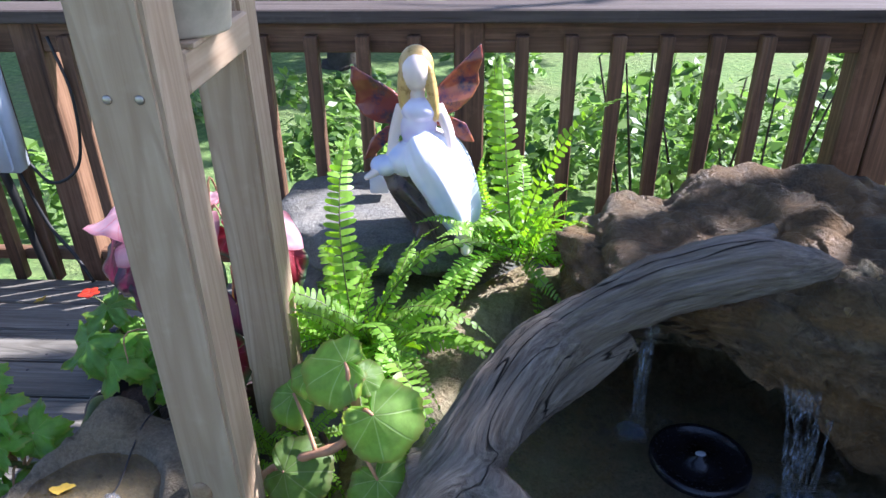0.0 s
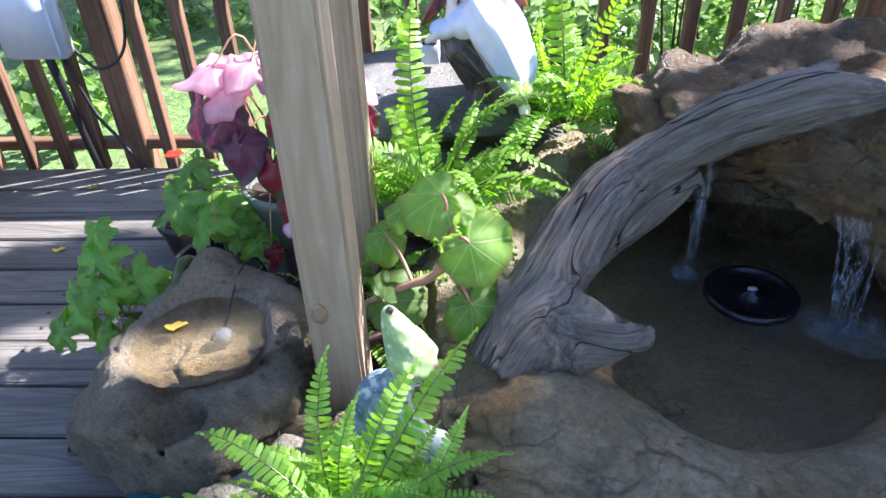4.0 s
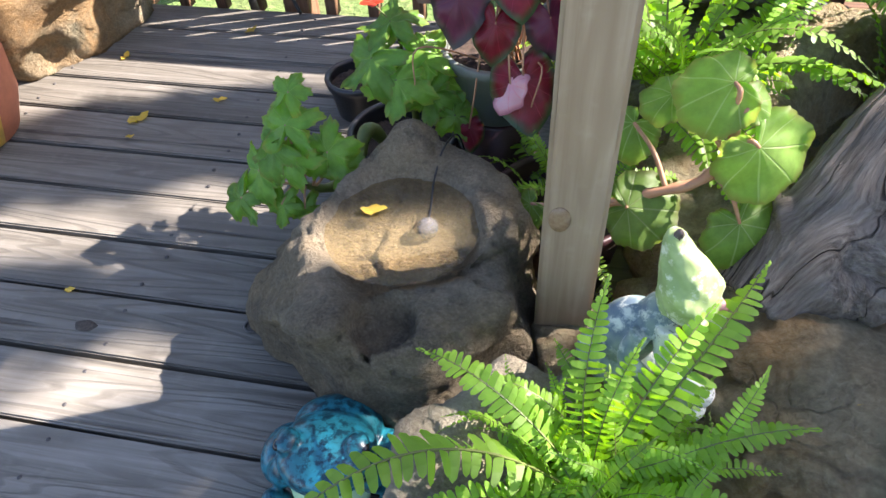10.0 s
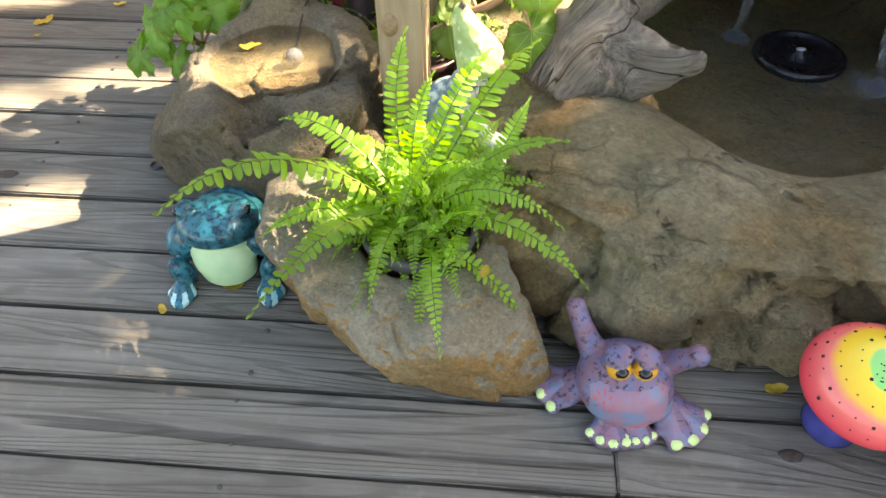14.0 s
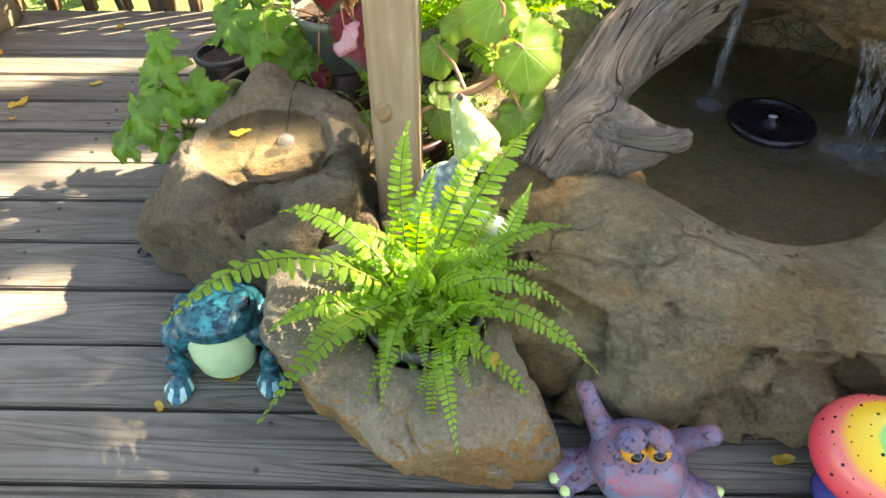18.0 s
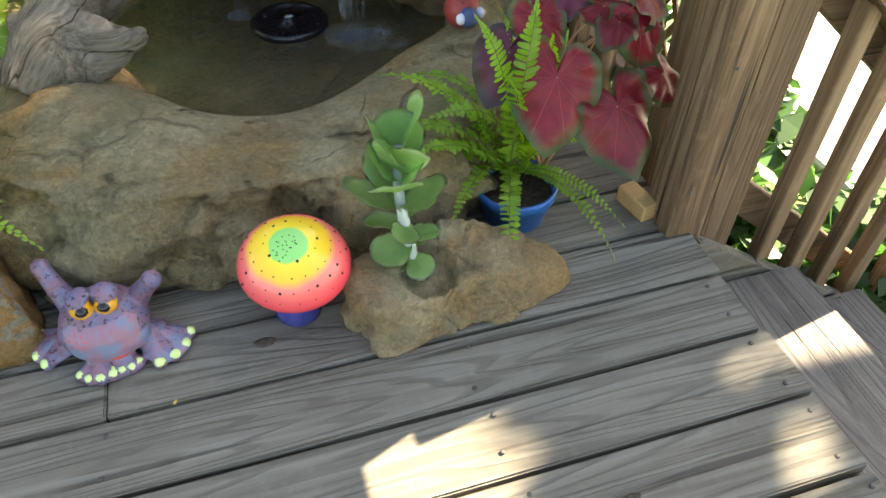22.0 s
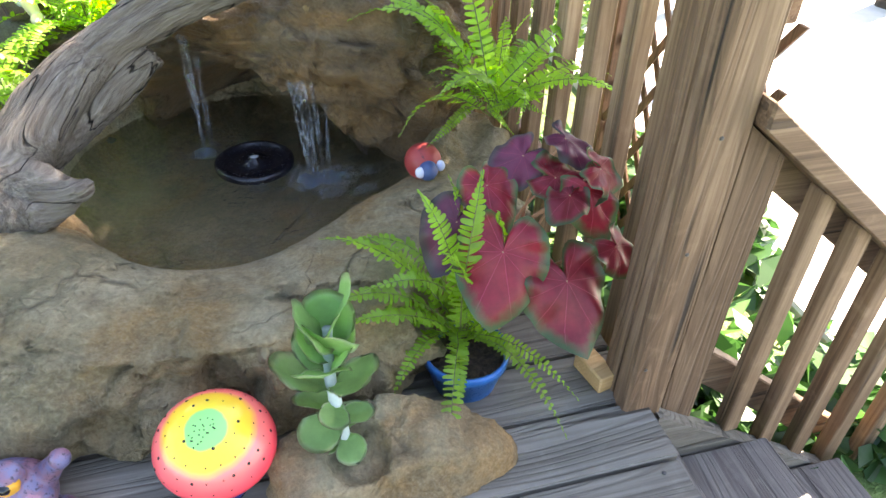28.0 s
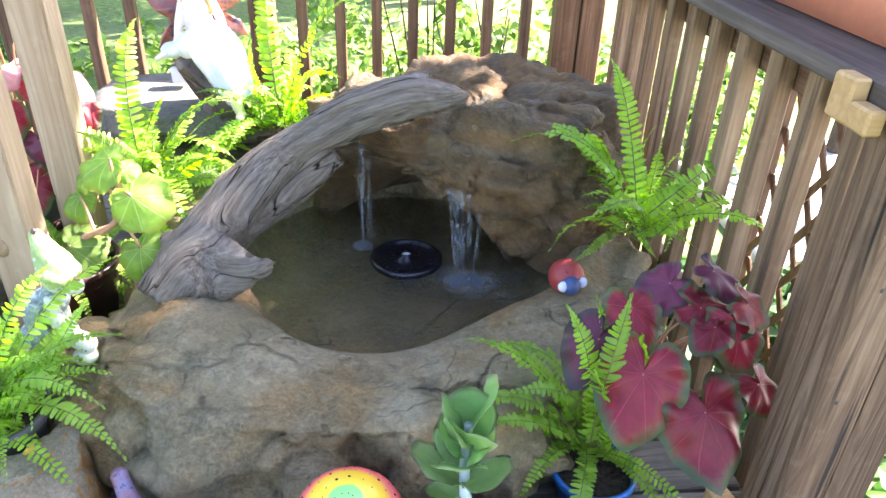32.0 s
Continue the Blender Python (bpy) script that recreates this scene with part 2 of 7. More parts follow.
M_WORN_X = wood("worn_rail_along", WORN, "x", 50, 0.65, 0.6, crack=0.5)
M_RAIL_Z = wood("rail_wood_upright", RAIL, "z", 50, 0.65, 0.5, crack=0.4)
M_RAIL_X = wood("rail_wood_along", RAIL, "x", 50, 0.65, 0.5, crack=0.4)
M_RAIL_Y = wood("rail_wood_across", RAIL, "y", 50, 0.65, 0.5, crack=0.4)
CAPC = ((0.30, (0.045, 0.033, 0.026)), (0.5, (0.085, 0.066, 0.055)), (0.72, (0.15, 0.125, 0.108)))
M_CAP_X = wood("cap_wood_along", CAPC, "x", 50, 0.7, 0.5, crack=0.5)
M_CAP_Y = wood("cap_wood_across", CAPC, "y", 50, 0.7, 0.5, crack=0.5)
PINE = ((0.28, (0.25, 0.165, 0.098)), (0.5, (0.40, 0.295, 0.195)), (0.75, (0.50, 0.40, 0.285)))
M_PINE = wood("new_pine", PINE, "z", 38, 0.6, 0.3, tint=0.1, figure=0.45)
NEWPINE = ((0.3, (0.34, 0.20, 0.08)), (0.5, (0.48, 0.30, 0.13)), (0.75, (0.58, 0.40, 0.20)))
M_BLOCK = wood("yellow_pine_offcut", NEWPINE, "x", 38, 0.6, 0.3, tint=0.1, figure=0.4)
M_PINE_X = wood("new_pine_along", PINE, "x", 38, 0.6, 0.25, tint=0.1)
M_POND = stone("pond_rock", (0.165, 0.132, 0.078), (0.385, 0.322, 0.195), (0.50, 0.44, 0.29), (0.35, 0.215, 0.08), 5.0, 0.50, 1.9, 0.12, 0.85, 0.6, (0.20, 0.195, 0.115))
M_FALL = stone("waterfall_rock", (0.042, 0.029, 0.018), (0.13, 0.092, 0.052), (0.22, 0.175, 0.112), (0.245, 0.135, 0.048), 6.0, 0.40, 1.4, 0.2, 0.75, 0.3)
M_BASIN = stone("basin_rock", (0.062, 0.052, 0.037), (0.17, 0.143, 0.098), (0.32, 0.275, 0.195), (0.24, 0.175, 0.090), 8.0, 0.80, 1.3, 0.6, 0.5)
M_TAN = stone("tan_rock", (0.090, 0.064, 0.035), (0.215, 0.163, 0.092), (0.33, 0.27, 0.17), (0.30, 0.165, 0.055), 7.0, 0.85, 0.9, 0.45, 0.65, 0.35, (0.17, 0.165, 0.11))
M_OCHRE = stone("broken_ochre_rock", (0.13, 0.078, 0.032), (0.27, 0.175, 0.075), (0.36, 0.265, 0.135), (0.34, 0.165, 0.045), 7.0, 0.85, 1.1, 0.3, 0.75, 0.35)
M_GREYTAN = stone("weathered_grey_rock", (0.105, 0.090, 0.062), (0.215, 0.190, 0.135), (0.32, 0.295, 0.225), (0.24, 0.175, 0.095), 7.0, 0.85, 0.9, 0.3, 0.5, 0.3, (0.18, 0.18, 0.13))
M_SLAB = stone("grey_slab", (0.055, 0.055, 0.050), (0.13, 0.13, 0.118), (0.24, 0.235, 0.21), (0.20, 0.17, 0.11), 6.0, 0.85, 0.9, 0.2, 0.35)
M_FERN = leaf("fern_leaf", (0.165, 0.300, 0.036), (0.21, 0.34, 0.055), veins=2, light=0.5, gloss=0.45)
M_PALE_STEM = plain("pale_stem", (0.42, 0.50, 0.46), 0.55, 0.25)
M_STALK = plain("stalk", (0.13, 0.16, 0.035), 0.5, 0.4)
M_BEGONIA = leaf("begonia_leaf", (0.15, 0.25, 0.055), (0.36, 0.46, 0.20), (0.17, 0.20, 0.05), veins=9, rib_width=0.13, light=0.6, gloss=0.5, mottle=38.0, edge_at=0.97)
M_MAPLE = leaf("geranium_leaf", (0.115, 0.235, 0.036), (0.24, 0.36, 0.09), (0.19, 0.25, 0.045), veins=5, rib_width=0.06, light=0.45, edge_at=1.0, mottle=34.0)
M_CALAD = leaf("caladium_leaf", (0.165, 0.013, 0.022), (0.42, 0.07, 0.11), (0.055, 0.095, 0.040), veins=11, rib_width=0.065, light=0.35, edge_at=0.89, mottle=40.0)
# pink leaf; the sun's glare on the top leaves is put into its pale tone
M_CALAD_PINK_LIT = leaf("pink_caladium_leaf_lit", (0.66, 0.36, 0.39), (0.55, 0.06, 0.12), (0.50, 0.20, 0.24), veins=9, rib_width=0.05, light=0.45, edge_at=0.95)
M_CALAD_DARK = leaf("dark_caladium_leaf", (0.10, 0.020, 0.045), (0.24, 0.04, 0.07), (0.06, 0.05, 0.05), veins=9, rib_width=0.05, light=0.3, edge_at=0.85)
M_SUCC = leaf("succulent_leaf", (0.22, 0.37, 0.14), (0.20, 0.34, 0.15), (0.40, 0.48, 0.30), veins=1, rib_width=0.03, light=0.12, gloss=0.55, edge_at=0.95)
M_YELLOW = leaf("fallen_leaf", (0.50, 0.34, 0.05), (0.55, 0.42, 0.12), veins=5, light=0.3)
M_RED = plain("red_petal", (0.65, 0.05, 0.012), 0.5)
M_STEM_RED = plain("red_stem", (0.46, 0.24, 0.13), 0.45, 0.3)
M_SOIL = plain("potting_soil", (0.022, 0.014, 0.009), 0.95, 0.7, 90, 1.0, color2=(0.075, 0.050, 0.034))
M_BLACK_POT = plain("black_plastic_pot", (0.02, 0.02, 0.022), 0.35, 0.3)
M_MAROON_POT = plain("maroon_plastic_pot", (0.045, 0.018, 0.020), 0.4, 0.3)
M_GREY_POT = plain("grey_plastic_pot", (0.16, 0.18, 0.15), 0.4, 0.2)
M_DARK_GREY_POT = plain("dark_grey_plastic_pot", (0.062, 0.064, 0.070), 0.5, 0.3)
M_BLUE_POT = plain("blue_glazed_pot", (0.012, 0.13, 0.42), 0.3, 0.35)
M_CREAM_POT = plain("cream_pot", (0.48, 0.42, 0.33), 0.45, 0.25)
M_TERRA = plain("terracotta", (0.50, 0.17, 0.085), 0.7, 0.2)
M_ORANGE_BOX = plain("terracotta_plastic", (0.55, 0.20, 0.12), 0.5, 0.12)
M_YEL_GLAZE = plain("yellow_glaze", (0.62, 0.36, 0.05), 0.35, 0.25)
M_DARK_GLAZE = plain("mossy_glaze", (0.05, 0.055, 0.035), 0.5, 0.5, color2=(0.16, 0.13, 0.05))
M_WHITE_BOX = plain("pale_plastic_box", (0.55, 0.60, 0.66), 0.45, 0.1)
M_CABLE = plain("black_cable", (0.012, 0.012, 0.012), 0.5, 0.2)
M_SCREW = plain("screw_steel", (0.45, 0.42, 0.38), 0.4, 0.3, metal=0.9)
M_NAIL = plain("nail_steel", (0.10, 0.095, 0.09), 0.55, 0.4, metal=0.6)

# ---- building helpers ----
def link_mesh(name, bm, mats, parent=None, smooth=True):
    me = bpy.data.meshes.new(name)
    bm.to_mesh(me)
    bm.free()
    for m in (mats if isinstance(mats, (list, tuple)) else [mats]):
        me.materials.append(m)
    if smooth:
        me.polygons.foreach_set("use_smooth", [True] * len(me.polygons))
    ob = new(name, me)
    if parent is not None:
        ob.parent = parent
    return ob


def part(name, bm, material, parent, label="", smooth=True):
    ob = link_mesh(name, bm, material, parent, smooth)
    if label:
        ob["label"] = label
    return ob


def again(ob, name, m, parent=None):
    """Another object on the same mesh, at the pose m."""
    o = new(name, ob.data)
    o.parent = parent if parent is not None else ob.parent
    o.matrix_basis = m
    return o


def thing(name, m, label, category, group="", kind=""):
    ob = new(name)
    ob.matrix_basis = m
    return tagged(ob, label, category, group, kind)


def box_bm(x0, y0, z0, x1, y1, z1, bevel=0.003, segs=1):
    bm = bmesh.new()
    bmesh.ops.create_cube(bm, size=1.0)
    for v in bm.verts:
        v.co = ((x0 + x1) / 2 + v.co.x * (x1 - x0), (y0 + y1) / 2 + v.co.y * (y1 - y0), (z0 + z1) / 2 + v.co.z * (z1 - z0))
    if bevel:
        bmesh.ops.bevel(bm, geom=bm.edges[:], offset=bevel, segments=segs, affect='EDGES')
    return bm


def smooth_path(pts, n):
    """Catmull-Rom through tuples of equal length."""
    out = []
    p = [np.array(q, float) for q in pts]
    p = [2 * p[0] - p[1], *p, 2 * p[-1] - p[-2]]
    for k in range(n):
        s = k / (n - 1) * (len(pts) - 1)
        i = min(int(s), len(pts) - 2)
        f = s - i
        a, b, c, d = p[i:i + 4]
        out.append(0.5 * (2 * b + (c - a) * f + (2 * a - 5 * b + 4 * c - d) * f * f + (3 * b - a - 3 * c + d) * f ** 3))
    return out


def tube(bm, pts, segs=8, cap=True, mat=0, shape=None):
    """A tube through (x, y, z, radius) points. shape(i, angle) scales the radius. u of the UV map runs along it, v round it."""
    uv = bm.loops.layers.uv.verify()
    rings, length = [], 0.0
    side = None
    for i, q in enumerate(pts):
        p, r = Vector(q[:3]), q[3]
        a = Vector(pts[max(i - 1, 0)][:3])
        b = Vector(pts[min(i + 1, len(pts) - 1)][:3])
        d = (b - a).normalized()
        if side is None:
            side = d.orthogonal().normalized()
        side = (side - d * side.dot(d)).normalized()
        other = d.cross(side)
        ring = []
        for k in range(segs):
            an = 2 * math.pi * k / segs
            rr = r * (shape(i, an) if shape else 1)
            ring.append(bm.verts.new(p + (side * math.cos(an) + other * math.sin(an)) * rr))
        length += (p - Vector(pts[max(i - 1, 0)][:3])).length
        rings.append((ring, length))
    for (r0, l0), (r1, l1) in zip(rings, rings[1:]):
        for k in range(segs):
            f = bm.faces.new((r0[k], r0[(k + 1) % segs], r1[(k + 1) % segs], r1[k]))
            f.material_index = mat
            for loop, (u, v) in zip(f.loops, ((l0, k), (l0, k + 1), (l1, k + 1), (l1, k))):
                loop[uv].uv = (u, v / segs)
    if cap:
        for ring, flip in ((rings[0][0], True), (rings[-1][0], False)):
            f = bm.faces.new(ring[::-1] if flip else ring)
            f.material_index = mat
    return bm


def lathe(profile, segs=40, wobble=0.0, mat=0, bm=None, center=(0, 0, 0)):
    """A turned body from (radius, height) points."""
    bm = bm or bmesh.new()
    rings = []
    for r, z in profile:
        rings.append([bm.verts.new((center[0] + r * math.cos(2 * math.pi * k / segs), center[1] + r * math.sin(2 * math.pi * k / segs), center[2] + z)) for k in range(segs)])
    for a, b in zip(rings, rings[1:]):
        for k in range(segs):
            f = bm.faces.new((a[k], a[(k + 1) % segs], b[(k + 1) % segs], b[k]))
            f.material_index = mat
    for ring, flip in ((rings[0], True), (rings[-1], False)):
        f = bm.faces.new(ring[::-1] if flip else ring)
        f.material_index = mat
    return bm


def ell(bm, loc, radii, rot=(0, 0, 0), mat=0, detail=3):
    m = pose(*loc, *rot) @ Matrix.Diagonal((*radii, 1))
    got = bmesh.ops.create_icosphere(bm, subdivisions=detail, radius=1.0, matrix=m)
    for v in got["verts"]:
        for f in v.link_faces:
            f.material_index = mat
    return got["verts"]


def fbm(p, scale, octaves=5):
    return noise.fractal(Vector(p) * scale, 0.9, 2.1, octaves)


def facets(p, scale, seed=0.0):
    """Flat-faced relief with creases: a random slope for each cell, from about -1 to 1."""
    q = Vector(p) * scale + Vector((seed, seed * 0.7, seed * 1.3))
    dist, pts = noise.voronoi(q)
    c = pts[0]
    tilt = Vector((noise.noise(c * 7.1), noise.noise(c * 5.3 + Vector((9, 1, 4))), noise.noise(c * 6.7 + Vector((2, 8, 5)))))
    return (q - c).dot(tilt) * 1.6 + noise.noise(c * 3.3) * 0.5, dist[1] - dist[0]


def rough_rock(radii, seed, detail=5, cuts=9, cut_depth=(0.72, 0.95), bump=0.06, bump_scale=4.0, flat_top=None, flat_base=None, hollow=None):
    """A boulder: an ellipsoid cut by random planes, then roughened. hollow: (x, y, radius, depth) of a bowl in its top."""
    rng = random.Random(seed)
    bm = bmesh.new()
    bmesh.ops.create_icosphere(bm, subdivisions=detail, radius=1.0)
    planes = []
    for _ in range(cuts):
        n = Vector((rng.gauss(0, 1), rng.gauss(0, 1), rng.gauss(0, 0.7))).normalized()
        planes.append((n, rng.uniform(*cut_depth)))
    off = Vector((seed * 3.1, seed * 1.7, seed * 0.9))
    for v in bm.verts:
        p = v.co.copy()
        for n, d in planes:
            over = p.dot(n) - d
            if over > 0:
                p -= n * over * 0.92
        p = Vector((p.x * radii[0], p.y * radii[1], p.z * radii[2]))
        direction = p.normalized()
        p += direction * (fbm(p + off, bump_scale / 1.0, 6) * bump)
        p += direction * (noise.ridged_multi_fractal((p + off) * bump_scale * 1.7, 1.0, 2.0, 4, 1.0, 2.0) - 1.0) * bump * 0.22
        fc, crease = facets(p + off, bump_scale * 1.3, seed)
        p += direction * (fc * bump * 0.75 - bump * 0.12 * max(0.0, 1 - crease * 9))
        if flat_top is not None and p.z > flat_top:
            p.z = flat_top + (p.z - flat_top) * 0.12
        if hollow:
            hx, hy, hr, hd = hollow
            q = math.hypot(p.x - hx, p.y - hy) * (1 + 0.12 * fbm(p + off, 9, 3))
            if p.z > 0 and q < hr:
                p.z -= hd * (1 - (q / hr) ** 6)
        if flat_base is not None and p.z < flat_base:
            p.z = flat_base
        v.co = p
    return bm


def faced_rock(center, faces, seed, detail=6, round_=26.0, bump=0.012, scale=7.0, hollows=(), pocks=0.0, base=0.0):
    """A rock with broad broken faces: (point, outward normal) pairs in world metres. hollows: (x, y, radius, depth, floor)."""
    c = Vector(center)
    off = Vector((seed * 3.1, seed * 1.7, seed * 0.9))
    planes = []
    for p, n in faces:
        n = Vector(n).normalized()
        planes.append((n, (Vector(p) - c).dot(n)))
    bm = bmesh.new()
    bmesh.ops.create_icosphere(bm, subdivisions=detail, radius=1.0)
    for v in bm.verts:
        d = v.co.normalized()
        inv = sum(max(0.0, n.dot(d) / k) ** round_ for n, k in planes) ** (1 / round_)
        p = d / max(inv, 1e-3)
        q = p + off
        p += d * (fbm(q, scale * 0.5, 5) * bump * 1.3 + fbm(q, scale * 2.2, 5) * bump * 0.55)
        fc, crease = facets(q, scale, seed)
        p += d * (fc * bump * 0.9 - bump * 0.35 * max(0.0, 1 - crease * 9))
        if pocks:
            dist, _ = noise.voronoi(q * 22 + Vector((fbm(q, 9, 3), fbm(q + off, 9, 3), 0)) * 0.8)
            pit = max(0.0, 1 - dist[0] * 2.3) * max(0.0, min(1.0, 0.5 + 1.6 * fbm(q, 5, 3)))
            p -= d * pocks * pit
        w = p + c
        for hx, hy, hr, hd in hollows:
            rr = math.hypot(w.x - hx, w.y - hy) * (1 + 0.10 * fbm(w + off, 9, 3))
            if p.z > 0 and rr < hr * 1.25:
                k = min(1.0, max(0.0, (1.12 - rr / hr) / 0.34))
                p.z -= hd * k * k * (3 - 2 * k)
        if p.z + c.z < base:
            p.z = base - c.z
        v.co = p
    return bm


# ---- setting: ground, deck, railings, stair ----
def lawn():
    bm = bmesh.new()
    bmesh.ops.create_grid(bm, x_segments=60, y_segments=60, size=1.0)
    for v in bm.verts:
        x, y = v.co.x, v.co.y
        v.co = (x * abs(x) * 300, y * abs(y) * 300, 0)
        v.co.z = -0.45 + 0.05 * fbm(v.co, 0.4, 3) + 0.02 * max(0, v.co.y - 3) ** 0.8
    n = Nodes("lawn")
    vec = n.coords(random_shift=False)
    a, b, c = n.noise(vec, 1.2, 4, 0.6), n.noise(vec, 22.0, 5, 0.7), n.noise(vec, 0.5, 3, 0.5)
    col = n.ramp(b, ((0.3, (0.05, 0.10, 0.02)), (0.55, (0.12, 0.20, 0.045)), (0.75, (0.24, 0.30, 0.10))))
    col = n.mix(n.ramp(a, ((0.45, 0.0), (0.7, 0.5))), col, (0.16, 0.13, 0.07))
    n.bump(b, 1.0, 0.03)
    ob = link_mesh("ground", bm, n.done(col, 0.9))
    tagged(ob, "sunlit patchy lawn around the wooden deck", "lawn", kind="structure")


lawn()
PITCH = 0.147
deck = thing("deck", pose(0, 0, 0), "weathered grey wooden deck of wide planks with dark gaps", "deck", kind="structure")
drng = random.Random(4)


def plank_bm(length, width, thick, seed):
    """A deck plank along x with worn, slightly uneven edges and ragged ends."""
    rng = random.Random(seed)
    bm = box_bm(0, 0, -thick, length, width, 0, 0.0035, 2)
    return bm


def add_plank(x0, x1, row, seed):
    y0 = row * PITCH + 0.004 + drng.uniform(-0.001, 0.001)
    bm = plank_bm(x1 - x0, PITCH - 0.008 + drng.uniform(-0.0015, 0.0015), 0.038, seed)
    ob = part("plank", bm, M_DECK, deck, smooth=False)
    ob.matrix_basis = pose(x0, y0, drng.uniform(-0.0015, 0.0015), drng.uniform(-0.3, 0.3), 0, drng.uniform(-0.03, 0.03))
    return ob


for row in range(-13, 13):
    right = 1.178 + drng.uniform(-0.006, 0.006)
    if row == 0:
        cuts = [-3.6, 0.0, right]
    elif row == -2:
        cuts = [-3.6, -0.008, right]
    elif row % 4 == 1:
        cuts = [-3.6, -2.44, 0.9 if row > 3 else 1.178, right]
        cuts = [-3.6, -2.44, right]
    else:
        cuts = [-3.6, right]
    for a, b in zip(cuts, cuts[1:]):
        add_plank(a, b - 0.002, row, row * 7 + int(a * 10))
    # nail pairs near the plank ends and over the joists
    for nx in (1.178 - 0.035, 0.62, -0.02 if row in (0, -2) else 0.0, -0.62, -1.24, -1.86):
        for f in (0.25, 0.75):
            if row < 0 or nx < -0.5:
                bm = lathe([(0.0045, -0.004), (0.0045, 0.0006), (0.003, 0.0016)], 8)
                ob = part("nail", bm, M_NAIL, deck)
                ob.matrix_basis = pose(nx + drng.uniform(-0.012, 0.012), (row + f) * PITCH + drng.uniform(-0.012, 0.012), 0.0012)
# joists and dark underside
for jx in (-3.2, -2.4, -1.6, -0.8, 0.0, 0.62, 1.14):
    part("joist", box_bm(jx - 0.02, -1.9, -0.20, jx + 0.02, 1.95, -0.041, 0.002), M_DECK_END, deck, smooth=False)
part("rim_joist", box_bm(-3.6, 1.925, -0.22, 1.2, 1.963, -0.041, 0.002), M_DECK, deck, smooth=False)
part("fascia", box_bm(1.185, -1.92, -0.30, 1.215, 0.10, -0.055, 0.003), M_DECK_END, deck, "grey board along the edge of the deck", smooth=False)


def beam(parent, name, x0, y0, z0, x1, y1, z1, mat, bevel=0.004):
    return part(name, box_bm(x0, y0, z0, x1, y1, z1, bevel), mat, parent, smooth=False)


back = thing("railing_north", pose(0, 0, 0), "dark brown stained wooden railing with square balusters", "railing", kind="structure")
beam(back, "cap", -3.6, 1.94, 0.836, 1.36, 2.085, 0.874, M_CAP_X)
beam(back, "top_rail", -3.6, 1.985, 0.745, 1.06, 2.023, 0.834, M_RAIL_X)
beam(back, "bottom_rail", -3.6, 1.985, 0.03, 1.06, 2.023, 0.07, M_RAIL_X)
for x in (-1.335, -0.030):
    beam(back, "post", x - 0.044, 1.975, -0.40, x + 0.044, 2.063, 0.834, M_RAIL_Z, 0.005)
bx = [-3.3, -3.17, -3.04, -2.91, -2.78, -2.65, -2.5, -2.37, -2.24, -2.1, -1.97, -1.84, -1.71, -1.58, -1.455, -1.205, -1.065, -0.92, -0.775, -0.627, -0.482, -0.334, -0.186, 0.120, 0.257, 0.389, 0.521, 0.659, 0.795, 0.937]
for x in bx:
    beam(back, "baluster", x - 0.019, 1.945, -0.03, x + 0.019, 1.983, 0.80, M_RAIL_Z, 0.003)
for x in (1.10, 1.195):
    beam(back, "corner_post", x - 0.044, 1.975, -0.40, x + 0.044, 2.063, 0.834, M_RAIL_Z, 0.005)

side = thing("railing_east", pose(0, 0, 0), "brown weathered wooden railing with square balusters beside the pond", "railing", kind="structure")
beam(side, "cap", 1.112, 0.112, 0.872, 1.330, 1.938, 0.908, M_CAP_Y)
beam(side, "top_rail", 1.275, 0.215, 0.745, 1.313, 1.97, 0.870, M_RAIL_Y)
beam(side, "bottom_rail", 1.275, 0.215, 0.02, 1.313, 1.97, 0.07, M_RAIL_Y)
for k in range(10):
    y = 0.400 + 0.1555 * k
    beam(side, "baluster", 1.232, y - 0.026, -0.10, 1.273, y + 0.026, 0.855, M_BALUSTER, 0.003)
beam(side, "post", 1.122, 0.120, -0.40, 1.211, 0.174, 0.870, M_WORN_Z, 0.006)
beam(side, "post_board", 1.124, 0.177, -0.30, 1.209, 0.225, 0.868, M_WORN_Z, 0.004)
for pz in (0.62, 0.40, 0.12):
    # dark nail heads and a split in the old post
    part("nail", lathe([(0.004, 0), (0.004, 0.001), (0.002, 0.002)], 8), M_NAIL, side).matrix_basis = pose(1.165 + 0.02 * math.sin(40 * pz), 0.120, pz, 90, 0, 0)

# the stair goes down to the east beside the railing post
# knots in the planks
M_KNOT = plain("plank_knot", (0.030, 0.022, 0.016), 0.8, 0.5, 120, 0.6, color2=(0.09, 0.07, 0.05))
for kx, ky, kr in ((0.274, 0.087, 0.012), (-1.302, 0.649, 0.014), (0.95, -0.52, 0.012), (-0.55, -0.21, 0.010), (-1.75, 0.23, 0.012), (0.78, -0.38, 0.009), (-1.9, 1.10, 0.012)):
    kb = lathe([(kr, -0.002), (kr * 0.95, 0.0016), (kr * 0.4, 0.0008)], 18)
    for v in kb.verts:
        v.co.x *= 1.7 + 0.2 * math.sin(5 * v.co.y / kr)
    part("knot", kb, M_KNOT, deck).matrix_basis = pose(kx, ky, 0.0008)

